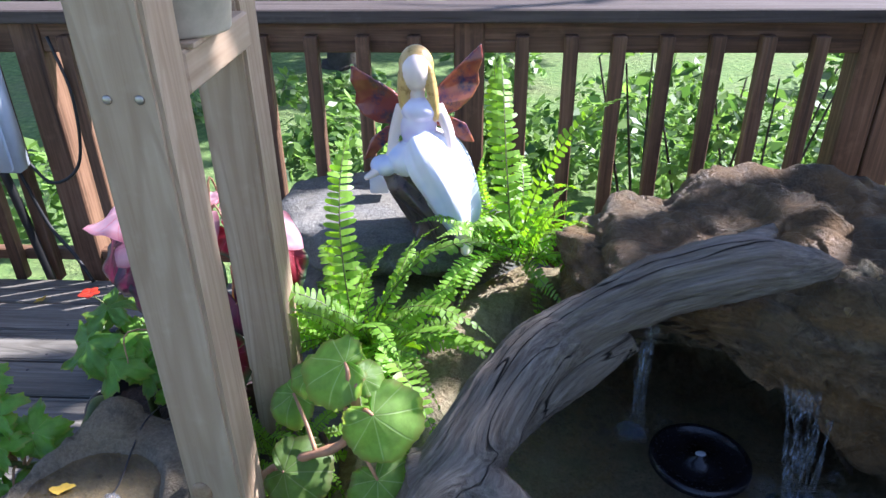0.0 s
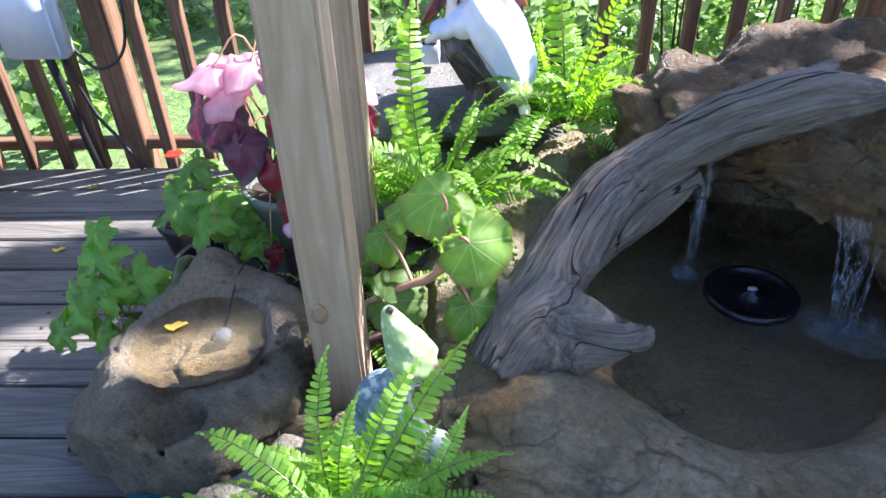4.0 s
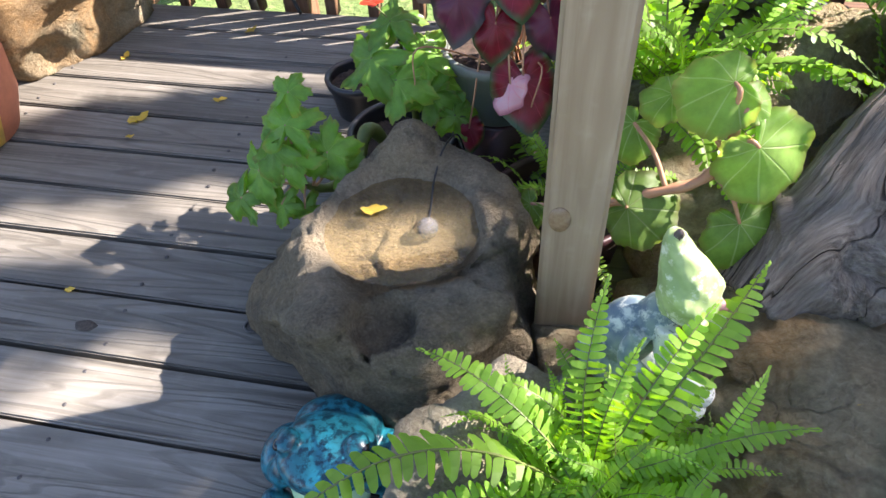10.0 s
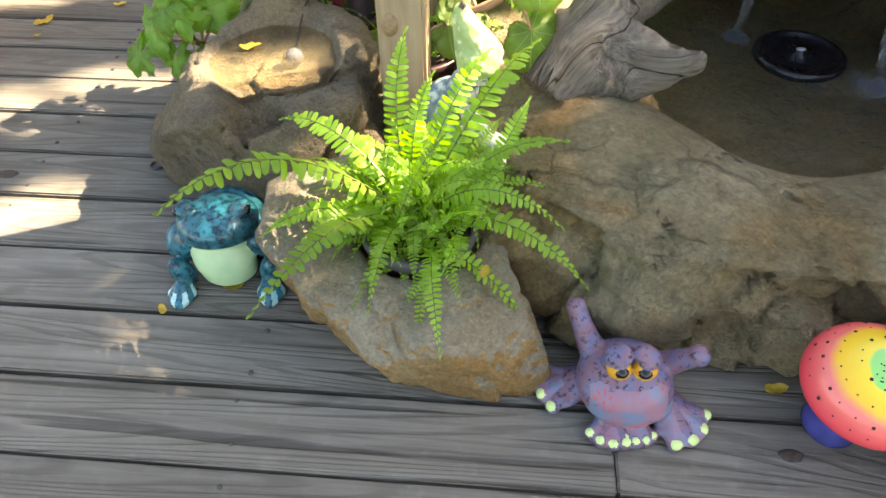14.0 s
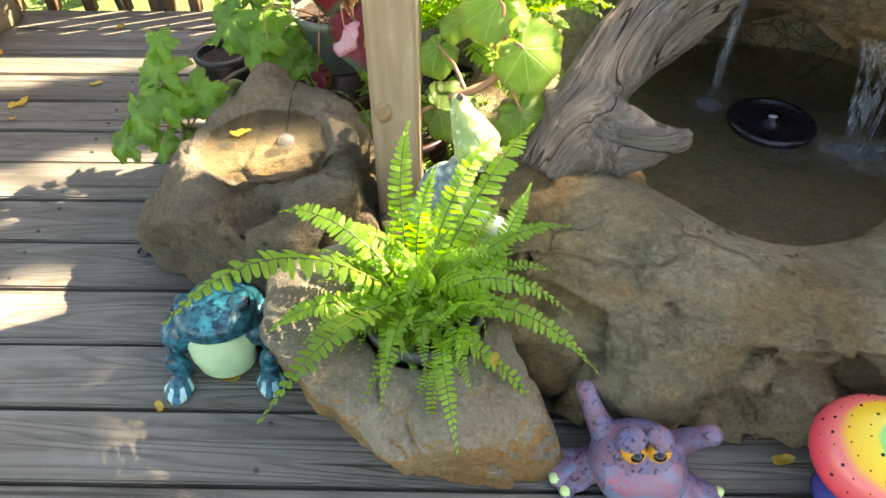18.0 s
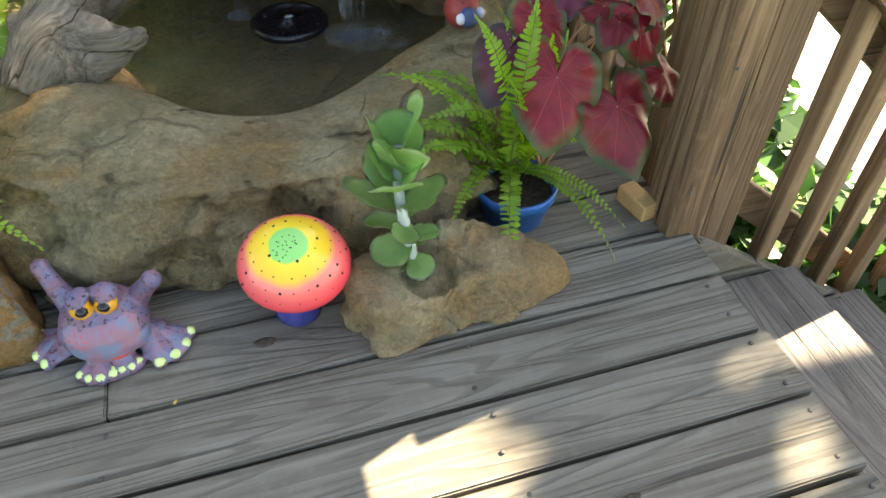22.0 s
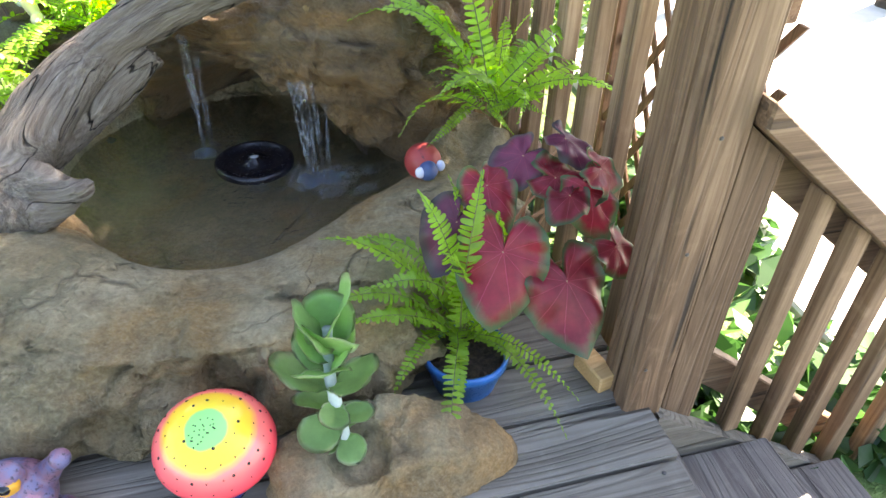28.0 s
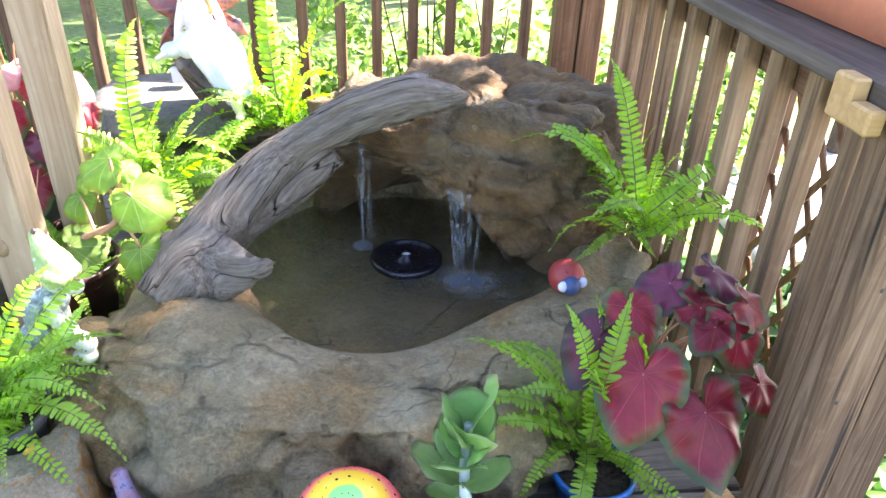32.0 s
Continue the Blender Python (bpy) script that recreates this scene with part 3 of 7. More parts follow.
stair = thing("stair", pose(0, 0, 0), "grey wooden stair going down from the deck, partly sunlit", "stair", kind="structure")
for k in range(3):
    beam(stair, "tread", 1.220 + 0.27 * k, -1.3, -0.205 - 0.17 * k, 1.50 + 0.27 * k, 0.10, -0.17 - 0.17 * k, M_DECK_END, 0.006)
bm = bmesh.new()
for y in (0.105, 0.143):
    a = [bm.verts.new((1.20, y, -0.02)), bm.verts.new((2.1, y, -0.62)), bm.verts.new((2.1, y, -0.84)), bm.verts.new((1.20, y, -0.26))]
    bm.faces.new(a if y < 0.12 else a[::-1])
v = bm.verts[:]
for i in range(4):
    j = (i + 1) % 4
    bm.faces.new((v[j], v[i], v[4 + i], v[4 + j]))
part("stringer", bm, M_DECK, stair, smooth=False)

handrail = thing("stair_railing", pose(0, 0, 0), "sloping brown wooden stair railing with balusters", "railing", kind="structure")
SLOPE = -0.80


def slope_beam(name, z, h, y0, y1, x0=1.213, x1=2.3):
    bm = box_bm(0, y0, 0, x1 - x0, y1, h, 0.004)
    for w in bm.verts:
        w.co.z += w.co.x * SLOPE
    ob = part(name, bm, M_WORN_X, handrail, smooth=False)
    ob.matrix_basis = pose(x0, 0, z)


slope_beam("cap", 0.636, 0.050, 0.095, 0.24)
slope_beam("top_rail", 0.566, 0.11, 0.185, 0.223)
slope_beam("bottom_rail", 0.061, 0.10, 0.185, 0.223)
post_bm = box_bm(1.222, 0.138, -0.50, 1.309, 0.183, 0.66, 0.004)
for w in post_bm.verts:
    if w.co.z > 0.5:
        w.co.z = 0.632 + SLOPE * (w.co.x - 1.213)
part("post", post_bm, M_WORN_Z, handrail, smooth=False)
for k in range(7):
    x = 1.42 + 0.118 * k
    top = 0.60 + SLOPE * (x - 1.296)
    beam(handrail, "baluster", x - 0.019, 0.125, top - 0.66, x + 0.019, 0.163, top - 0.02, M_BALUSTER, 0.003)

# ---- pond, rocks, log ----
def ring_body():
    """The pond's rim: closed ring of profiles about the pond's middle, from the bottom of the pool over the crest to the deck."""
    cx, cy = 0.42, 0.98
    # angle, inner edge, crest radius, shoulder radius, foot radius, crest height, shoulder height
    keys = [
        (-180, 0.40, 0.52, 0.62, 0.70, 0.20, 0.16),
        (-155, 0.385, 0.55, 0.66, 0.78, 0.235, 0.20),
        (-130, 0.39, 0.56, 0.76, 0.86, 0.245, 0.235),
        (-110, 0.40, 0.55, 0.70, 0.79, 0.225, 0.215),
        (-90, 0.375, 0.55, 0.66, 0.75, 0.20, 0.20),
        (-70, 0.355, 0.56, 0.66, 0.75, 0.205, 0.20),
        (-45, 0.355, 0.54, 0.68, 0.76, 0.225, 0.20),
        (-20, 0.44, 0.54, 0.64, 0.70, 0.24, 0.19),
        (10, 0.47, 0.57, 0.66, 0.70, 0.26, 0.2),
        (45, 0.50, 0.60, 0.68, 0.72, 0.30, 0.25),
        (90, 0.46, 0.55, 0.64, 0.70, 0.34, 0.28),
        (135, 0.46, 0.55, 0.64, 0.72, 0.30, 0.25),
    ]
    keys = [*keys, (180, *keys[0][1:])]
    n_ang, n_pro = 480, 80
    path = smooth_path(keys, 481)
    angs = np.array([p[0] for p in path])
    vals = np.array([p[1:] for p in path])
    bm = bmesh.new()
    rings = []
    for i in range(n_ang):
        a = -180 + 360 * i / n_ang
        r_in, r_c, r_s, r_f, z_c, z_s = (np.interp(a, angs, vals[:, k]) for k in range(6))
        prof = smooth_path([(r_in - 0.16, 0.035), (r_in - 0.06, 0.05), (r_in, 0.125), (r_in + 0.05, z_c - 0.03), (r_c, z_c), (r_s - 0.02, z_s + 0.006), (r_s + 0.030, z_s + 0.000), (r_s + 0.040, z_s - 0.026), (r_f - 0.012, z_s * 0.55), (r_f - 0.01, 0.03), (r_f - 0.05, -0.01)], n_pro)
        ring = []
        for j, (r, z) in enumerate(prof):
            d = Vector((math.cos(radians(a)), math.sin(radians(a)), 0))
            p = Vector((cx, cy, 0)) + d * r + Vector((0, 0, z))
            face = min(1.0, max(0.0, (j - 48) / 6))      # 0 on the smooth top, 1 on the folded outer face
            n1 = fbm(p, 3.2, 5)
            n2 = fbm(p, 11.0, 5)
            n3 = fbm(p, 30.0, 4)
            step = (d * 0.7 + Vector((0, 0, 0.5 - 0.4 * face)))
            fc, crease = facets((p.x, p.y, p.z * 1.4), 5.0, 3.0)
            fold, c2 = facets((p.x + 0.05 * n1, p.y, p.z * 0.38), 7.5, 8.0)
            f3, c3 = facets((p.x, p.y, p.z), 19.0, 6.0)
            top = n1 * 0.026 + fc * 0.034 + f3 * 0.007 + n2 * 0.012 + n3 * 0.0035
            out = 0.014 + n1 * 0.020 + fold * 0.11 + fc * 0.045 + f3 * 0.022 + n2 * 0.014 + n3 * 0.003 - 0.010 * max(0.0, 1 - c2 * 12)
            p += step * (top * (1 - face) + out * face)
            if p.z < 0.001 and j > 37:
                p.z = -0.004
            ring.append(bm.verts.new(p))
        rings.append(ring)
    for i in range(n_ang):
        a, b = rings[i], rings[(i + 1) % n_ang]
        for j in range(n_pro - 1):
            bm.faces.new((a[j], a[j + 1], b[j + 1], b[j]))
    bm.faces.new([r[0] for r in rings][::-1])
    bmesh.ops.recalc_face_normals(bm, faces=bm.faces[:])
    return bm


pond = thing("pond", pose(0, 0, 0), "artificial rock garden pond in brown and olive tones", "pond")
part("rim", ring_body(), M_POND, pond, "moulded brown and olive rock rim")
tip = part("rim_rock", rough_rock((0.095, 0.040, 0.05), 21, 4, 9, (0.5, 0.85), 0.02, 8), M_TAN, pond, "small pointed tan rock on the rim")
tip.matrix_basis = pose(0.030, 0.775, 0.190, 10, 16, -22)


def fall_rock():
    """The overhanging boulder above the pool, lofted from its top edge down to its undercut foot."""
    top = [(0.25, 1.36, 0.51), (0.27, 1.22, 0.49), (0.38, 1.13, 0.52), (0.54, 1.07, 0.555), (0.68, 0.985, 0.570), (0.84, 0.955, 0.570), (0.98, 1.02, 0.56), (1.05, 1.22, 0.56), (1.02, 1.44, 0.565), (0.80, 1.56, 0.575), (0.55, 1.56, 0.570), (0.36, 1.50, 0.55), (0.27, 1.44, 0.52)]
    mid = [(0.22, 1.36, 0.41), (0.25, 1.20, 0.41), (0.38, 1.11, 0.43), (0.54, 1.02, 0.45), (0.68, 0.94, 0.42), (0.86, 0.905, 0.37), (1.02, 0.96, 0.37), (1.08, 1.20, 0.38), (1.04, 1.44, 0.36), (0.80, 1.57, 0.36), (0.55, 1.57, 0.36), (0.34, 1.51, 0.36), (0.24, 1.45, 0.38)]
    low = [(0.20, 1.36, 0.10), (0.25, 1.26, 0.27), (0.40, 1.19, 0.35), (0.54, 1.06, 0.36), (0.66, 0.97, 0.285), (0.82, 0.965, 0.155), (0.97, 0.98, 0.11), (1.06, 1.15, 0.08), (1.03, 1.42, 0.08), (0.80, 1.54, 0.08), (0.55, 1.54, 0.08), (0.33, 1.50, 0.08), (0.22, 1.44, 0.08)]
    n_a, n_v = 200, 64
    loops = [smooth_path([*ring, ring[0]], n_a + 1)[:-1] for ring in (top, mid, low)]
    ctr_top, ctr_low = np.array((0.64, 1.28, 0.555)), np.array((0.60, 1.38, 0.30))
    bm = bmesh.new()
    rings = []
    for i in range(n_a):
        t, m, l = (loops[k][i] for k in range(3))
        pro = smooth_path([ctr_top + (t - ctr_top) * 0.02, ctr_top + (t - ctr_top) * 0.5, ctr_top + (t - ctr_top) * 0.93, t * 0.5 + m * 0.5 + (m - ctr_top) * 0.05 * np.array((1, 1, 0)), m, l, l + (ctr_low - l) * 0.35, ctr_low + (l - ctr_low) * 0.02], n_v)
        ring = []
        for j, p in enumerate(pro):
            p = Vector(p)
            d = (p - Vector((0.64, 1.26, 0.36)))
            d = Vector((d.x, d.y, d.z * 1.6)).normalized()
            n1 = fbm(p * 1.0, 4.0, 6)
            n2 = noise.ridged_multi_fractal(Vector((p.x, p.y, p.z * 2.2)) * 4.5, 1.0, 2.0, 5, 1.0, 2.0) - 1.2
            layer = math.sin(p.z * 75 + 4 * n1 + 4 * p.x) * 0.010 + math.sin(p.z * 190 + 9 * n1 + 3 * p.y) * 0.005
            fc, crease = facets((p.x, p.y, p.z * 1.8), 6.0, 5.0)
            f2, c2 = facets((p.x, p.y, p.z * 1.8), 15.0, 2.0)
            p += d * (n1 * 0.034 - n2 * 0.026 + layer + fc * 0.036 + f2 * 0.014 - 0.014 * max(0.0, 1 - crease * 8))
            ring.append(bm.verts.new(p))
        rings.append(ring)
    for i in range(n_a):
        a, b = rings[i], rings[(i + 1) % n_a]
        for j in range(n_v - 1):
            bm.faces.new((a[j], b[j], b[j + 1], a[j + 1]))
    bm.faces.new([r[0] for r in rings])
    bm.faces.new([r[-1] for r in rings][::-1])
    bmesh.ops.recalc_face_normals(bm, faces=bm.faces[:])
    return bm


boulder = link_mesh("waterfall_boulder", fall_rock(), M_FALL)
tagged(boulder, "large overhanging layered tan and brown boulder above the pond", "boulder")

# water of the pool
n = Nodes("pond_water")
vec = n.coords(random_shift=False)
w1, w2 = n.noise(vec, 13.0, 3, 0.6, 1.2), n.noise(vec, 60.0, 2, 0.5)
n.bump(n.math('ADD', w1, n.math('MULTIPLY', w2, 0.3)), 0.9, 0.018)
bump_out = n.b.inputs["Normal"].links[0].from_socket
tr = n.add("ShaderNodeBsdfTransparent")
tr.inputs[0].default_value = (0.82, 0.785, 0.66, 1)
murk = n.add("ShaderNodeBsdfDiffuse")
murk.inputs[0].default_value = (0.23, 0.20, 0.125, 1)
body = n.add("ShaderNodeMixShader")
body.inputs[0].default_value = 0.15
gl = n.add("ShaderNodeBsdfGlossy", Roughness=0.04)
fr = n.add("ShaderNodeFresnel", IOR=1.33)
ms = n.add("ShaderNodeMixShader")
for a, b in ((fr.outputs[0], ms.inputs[0]), (tr.outputs[0], body.inputs[1]), (murk.outputs[0], body.inputs[2]), (body.outputs[0], ms.inputs[1]), (gl.outputs[0], ms.inputs[2]), (bump_out, gl.inputs["Normal"]), (bump_out, fr.inputs["Normal"]), (ms.outputs[0], n.t.nodes["Material Output"].inputs[0])):
    n.link(a, b)
M_WATER = n.m
bm = bmesh.new()
bmesh.ops.create_circle(bm, cap_ends=True, segments=64, radius=0.52)
water = link_mesh("water", bm, M_WATER)
water.matrix_basis = pose(0.44, 0.99, 0.128)
water.visible_shadow = False
tagged(water, "dark brown rippled pond water", "water", kind="structure")


# driftwood log: trunk, hollow underside and spreading root grown into one skin
n = Nodes("driftwood")
att = n.add("ShaderNodeAttribute", attribute_name="grain")
g0 = att.outputs["Vector"]
g1 = n.noise(g0, 75.0, 5, 0.65, 0.1)
g2 = n.noise(g0, 260.0, 4, 0.65, 0.1)
big = n.noise(n.coords(random_shift=False), 7.0, 4, 0.6)
col = n.ramp(n.math('ADD', n.math('MULTIPLY', g1, 0.55), n.math('MULTIPLY', g2, 0.45)), ((0.33, (0.040, 0.033, 0.027)), (0.45, (0.120, 0.103, 0.084)), (0.56, (0.190, 0.168, 0.140)), (0.70, (0.31, 0.282, 0.240))))
col = n.mix(n.ramp(big, ((0.4, 0.0), (0.68, 0.55))), col, (0.125, 0.098, 0.072))
g3 = n.noise(g0, 26.0, 2, 0.5, 0.1)
slit = n.ramp(g3, ((0.486, 1.0), (0.496, 0.0), (0.504, 0.0), (0.514, 1.0)))
keep = n.ramp(n.noise(g0, 13.0, 2, 0.5, 0.1), ((0.46, 0.0), (0.52, 1.0)))
slits = n.math('SUBTRACT', 1.0, n.math('MULTIPLY', n.math('SUBTRACT', 1.0, slit), keep))
col = n.mix(n.math('SUBTRACT', 1.0, slits), col, (0.012, 0.010, 0.008))
n.bump(n.math('ADD', n.math('ADD', n.math('MULTIPLY', g1, 0.7), n.math('MULTIPLY', g2, 0.6)), n.math('MULTIPLY', slits, 1.1)), 1.0, 0.010)
M_LOG = n.done(col, 0.85, spec=0.2)

TRUNK = [(-0.115, 0.72, 0.215, 0.062), (-0.06, 0.775, 0.280, 0.066), (0.020, 0.882, 0.355, 0.066), (0.105, 0.980, 0.425, 0.062), (0.175, 1.015, 0.470, 0.054), (0.222, 1.016, 0.505, 0.046), (0.33, 1.03, 0.556, 0.056), (0.46, 1.020, 0.606, 0.056), (0.55, 1.010, 0.620, 0.042), (0.605, 1.003, 0.627, 0.026), (0.632, 1.000, 0.632, 0.008)]
UNDER = [(-0.06, 0.84, 0.245, 0.058), (0.02, 0.905, 0.285, 0.050), (0.11, 0.965, 0.335, 0.044), (0.20, 1.000, 0.395, 0.040), (0.29, 1.02, 0.465, 0.036)]
ROOTS = [
    [(-0.09, 0.80, 0.275, 0.075), (-0.02, 0.800, 0.292, 0.062), (0.040, 0.768, 0.296, 0.048), (0.090, 0.728, 0.302, 0.034), (0.125, 0.700, 0.312, 0.025), (0.150, 0.684, 0.328, 0.017)],
    [(-0.10, 0.76, 0.250, 0.070), (-0.04, 0.745, 0.245, 0.058), (0.02, 0.725, 0.250, 0.042), (0.075, 0.708, 0.268, 0.026), (0.12, 0.692, 0.295, 0.014)]]
SNAG = [(0.46, 1.03, 0.610, 0.038), (0.505, 1.055, 0.640, 0.028), (0.535, 1.078, 0.662, 0.010)]


def log_skin():
    bm = bmesh.new()
    for keys, count, segs in ((TRUNK, 70, 40), (UNDER, 40, 28), (ROOTS[0], 40, 28), (ROOTS[1], 30, 24), (SNAG, 14, 18)):
        tube(bm, smooth_path(keys, count), segs)
    for k in (0.0, 0.25, 0.5, 0.75):
        # webs of wood between the trunk and its hollow underside
        mid_ = [tuple((np.array(a_) * (1 - k) + np.array(b_) * k)) for a_, b_ in zip(smooth_path(TRUNK[1:6], 5), UNDER)]
        tube(bm, smooth_path([(x_, y_, z_, 0.034) for x_, y_, z_, _ in mid_], 40), 20)
    me = bpy.data.meshes.new("skin")
    bm.to_mesh(me)
    bm.free()
    ob = new("skin", me)
    mod = ob.modifiers.new("skin", 'REMESH')
    mod.mode, mod.voxel_size = 'VOXEL', 0.0036
    got = bpy.data.meshes.new_from_object(ob.evaluated_get(bpy.context.evaluated_depsgraph_get()))
    bpy.data.objects.remove(ob)
    bm = bmesh.new()
    bm.from_mesh(got)
    for _ in range(6):
        bmesh.ops.smooth_vert(bm, verts=bm.verts[:], factor=0.5, use_axis_x=True, use_axis_y=True, use_axis_z=True)
    # grain coordinates: how far along the wood, and where across it
    axes = [np.array(smooth_path(k_, 60))[:, :3] for k_ in (TRUNK, ROOTS[0])]
    frames_ = []
    for ax in axes:
        run = np.concatenate([[0], np.cumsum(np.linalg.norm(np.diff(ax, axis=0), axis=1))])
        frames_.append((ax, run))
    co = np.array([v.co[:] for v in bm.verts])
    grain = np.zeros((len(co), 3))
    weight = np.zeros(len(co))
    for ax, run in frames_:
        dist = np.linalg.norm(co[:, None, :] - ax[None], axis=2)
        w = 1.0 / (dist.min(1) ** 4 + 1e-7)
        soft = np.exp(-(dist - dist.min(1)[:, None]) * 160)
        soft /= soft.sum(1)[:, None]
        along = soft @ run
        at = soft @ ax
        rel = co - at
        grain += np.stack([along * 0.055, rel[:, 0] * 0.7 + rel[:, 1] * -0.7, rel[:, 2]], 1) * w[:, None]
        weight += w
    grain /= weight[:, None]
    bm.normal_update()
    for v, g in zip(bm.verts, grain):
        q = Vector(g)
        ridge = noise.ridged_multi_fractal(q * 60, 0.9, 2.1, 4, 1.0, 2.0) - 1.1
        v.co += v.normal * (-0.0040 * ridge + 0.0050 * fbm(q, 26, 3) + 0.006 * fbm(v.co, 9, 3))
    me = bpy.data.meshes.new("trunk")
    bm.to_mesh(me)
    bm.free()
    me.attributes.new("grain", 'FLOAT_VECTOR', 'POINT').data.foreach_set("vector", grain.astype(np.float32).ravel())
    me.polygons.foreach_set("use_smooth", [True] * len(me.polygons))
    me.materials.append(M_LOG)
    return me


log = new("driftwood_log", log_skin())
tagged(log, "weathered grey forked driftwood log leaning over the pond", "driftwood")
stone_tip = rough_rock((0.036, 0.030, 0.050), 61, 4, 9, (0.45, 0.8), 0.025, 12)
tip_ob = link_mesh("pointed_rock", stone_tip, M_POND)
tip_ob.matrix_basis = pose(0.662, 1.000, 0.585, -8, 30, 12)
tagged(tip_ob, "small pointed tan rock at the end of the log", "rock")


def single_rock(name, bm, mat, m, label, category="rock"):
    ob = link_mesh(name, bm, mat)
    ob.matrix_basis = m
    return tagged(ob, label, category)


BASIN_AT = (-0.69, 0.75, 0.12)
basin_bm = faced_rock(BASIN_AT, (
    ((-0.69, 0.75, 0.272), (0.02, -0.05, 1)), ((-0.875, 0.70, 0.20), (-0.72, -0.08, 0.62)), ((-0.965, 0.68, 0.10), (-1, -0.15, -0.12)),
    ((-0.83, 0.572, 0.06), (-0.53, -0.85, -0.05)), ((-0.66, 0.498, 0.16), (0.08, -1, 0.10)), ((-0.53, 0.560, 0.15), (0.64, -0.77, 0.06)),
    ((-0.445, 0.72, 0.15), (1, 0.05, 0.16)), ((-0.53, 0.93, 0.15), (0.66, 0.75, 0.12)), ((-0.70, 0.995, 0.15), (0, 1, 0.12)),
    ((-0.84, 0.87, 0.16), (-0.74, 0.62, 0.34)), ((-0.72, 0.52, 0.245), (-0.2, -0.72, 0.66)), ((-0.69, 0.75, 0.0), (0, 0, -1))),
    5, 6, 22.0, 0.018, 7.0, ((-0.672, 0.758, 0.130, 0.040), (-0.655, 0.568, 0.050, 0.050)), 0.016)
for v in basin_bm.verts:
    up = max(0.0, min(1.0, (v.co.z - 0.06) / 0.06))
    # a raised knob at the back, a low notch in the front lip
    v.co.z += up * 0.045 * math.exp(-((v.co.x + 0.01) ** 2 + (v.co.y - 0.20) ** 2) / 0.0022)
    v.co.z -= up * 0.035 * math.exp(-((v.co.x + 0.02) ** 2 + (v.co.y + 0.12) ** 2) / 0.0010)
basin = single_rock("stone_basin", basin_bm, M_BASIN, pose(*BASIN_AT), "rough pitted brown stone fountain with a water-filled bowl", "stone fountain")
bm = bmesh.new()
bmesh.ops.create_circle(bm, cap_ends=True, segments=40, radius=0.128)
M_CLEAR = M_WATER.copy()
for nd in M_CLEAR.node_tree.nodes:
    if nd.type == 'BSDF_TRANSPARENT':
        nd.inputs[0].default_value = (0.95, 0.82, 0.58, 1)
    if nd == M_CLEAR.node_tree.nodes["Mix Shader.001"] or nd == M_CLEAR.node_tree.nodes["Mix Shader"]:
        if not nd.inputs[0].is_linked:
            nd.inputs[0].default_value = 0.22
bw = link_mesh("basin_water", bm, M_CLEAR)
bw.matrix_basis = pose(-0.672, 0.758, 0.258)
bw.visible_shadow = False
tagged(bw, "shallow clear water in the stone bowl", "water", kind="structure")

PLANTER_AT = (-0.36, 0.35, 0.075)
planter_bm = faced_rock(PLANTER_AT, (
    ((-0.40, 0.33, 0.182), (0.17, -0.10, 1)), ((-0.26, 0.150, 0.06), (0.03, -1, -0.08)), ((-0.475, 0.262, 0.0), (-0.66, -0.75, -0.30)),
    ((-0.598, 0.40, 0.10), (-1, 0.0, -0.05)), ((-0.118, 0.22, 0.05), (0.96, 0.26, 0.22)), ((-0.128, 0.172, 0.03), (0.62, -0.78, 0.10)),
    ((-0.30, 0.55, 0.05), (0.1, 1, 0.1)), ((-0.55, 0.50, 0.08), (-0.7, 0.7, 0.1)), ((-0.20, 0.50, 0.06), (0.75, 0.65, 0.1)),
    ((-0.36, 0.180, 0.165), (-0.10, -0.80, 0.62)), ((-0.245, 0.158, 0.135), (0.45, -0.72, 0.50)), ((-0.36, 0.35, 0.0), (0, 0, -1))),
    12, 6, 70.0, 0.016, 8.0, ((-0.338, 0.368, 0.098, 0.09),), 0.0)
planter_bm.normal_update()
for f in planter_bm.faces:
    c = f.calc_center_median()
    f.material_index = 1 if f.normal.z + 0.10 * fbm(c, 9, 3) < 0.52 and c.y < 0.05 + 0.1 * fbm(c, 6, 2) else 0
planter = single_rock("rock_planter", planter_bm, [M_GREYTAN, M_OCHRE], pose(*PLANTER_AT), "angular tan rock planter holding a fern", "rock planter")
SMALL_AT = (0.64, 0.085, 0.045)
small_bm = faced_rock(SMALL_AT, (
    ((0.57, 0.09, 0.112), (-0.05, -0.15, 1)), ((0.74, 0.10, 0.100), (0.36, 0.0, 0.93)), ((0.60, 0.002, 0.02), (0.08, -1, 0.25)), ((0.76, 0.022, 0.03), (0.35, -0.88, 0.35)),
    ((0.438, 0.06, 0.03), (-0.95, -0.25, 0.30)), ((0.50, 0.165, 0.04), (-0.5, 0.85, 0.2)), ((0.66, 0.185, 0.04), (0.1, 1, 0.15)),
    ((0.862, 0.10, 0.02), (0.9, 0.1, 0.40)), ((0.80, 0.17, 0.04), (0.6, 0.75, 0.2)), ((0.64, 0.085, 0.0), (0, 0, -1))),
    17, 6, 18.0, 0.020, 9.0, ((0.585, 0.085, 0.056, 0.030),), 0.004)
planter2 = single_rock("small_rock_planter", small_bm, M_TAN, pose(*SMALL_AT), "small hollow tan rock planter on the deck", "rock planter")
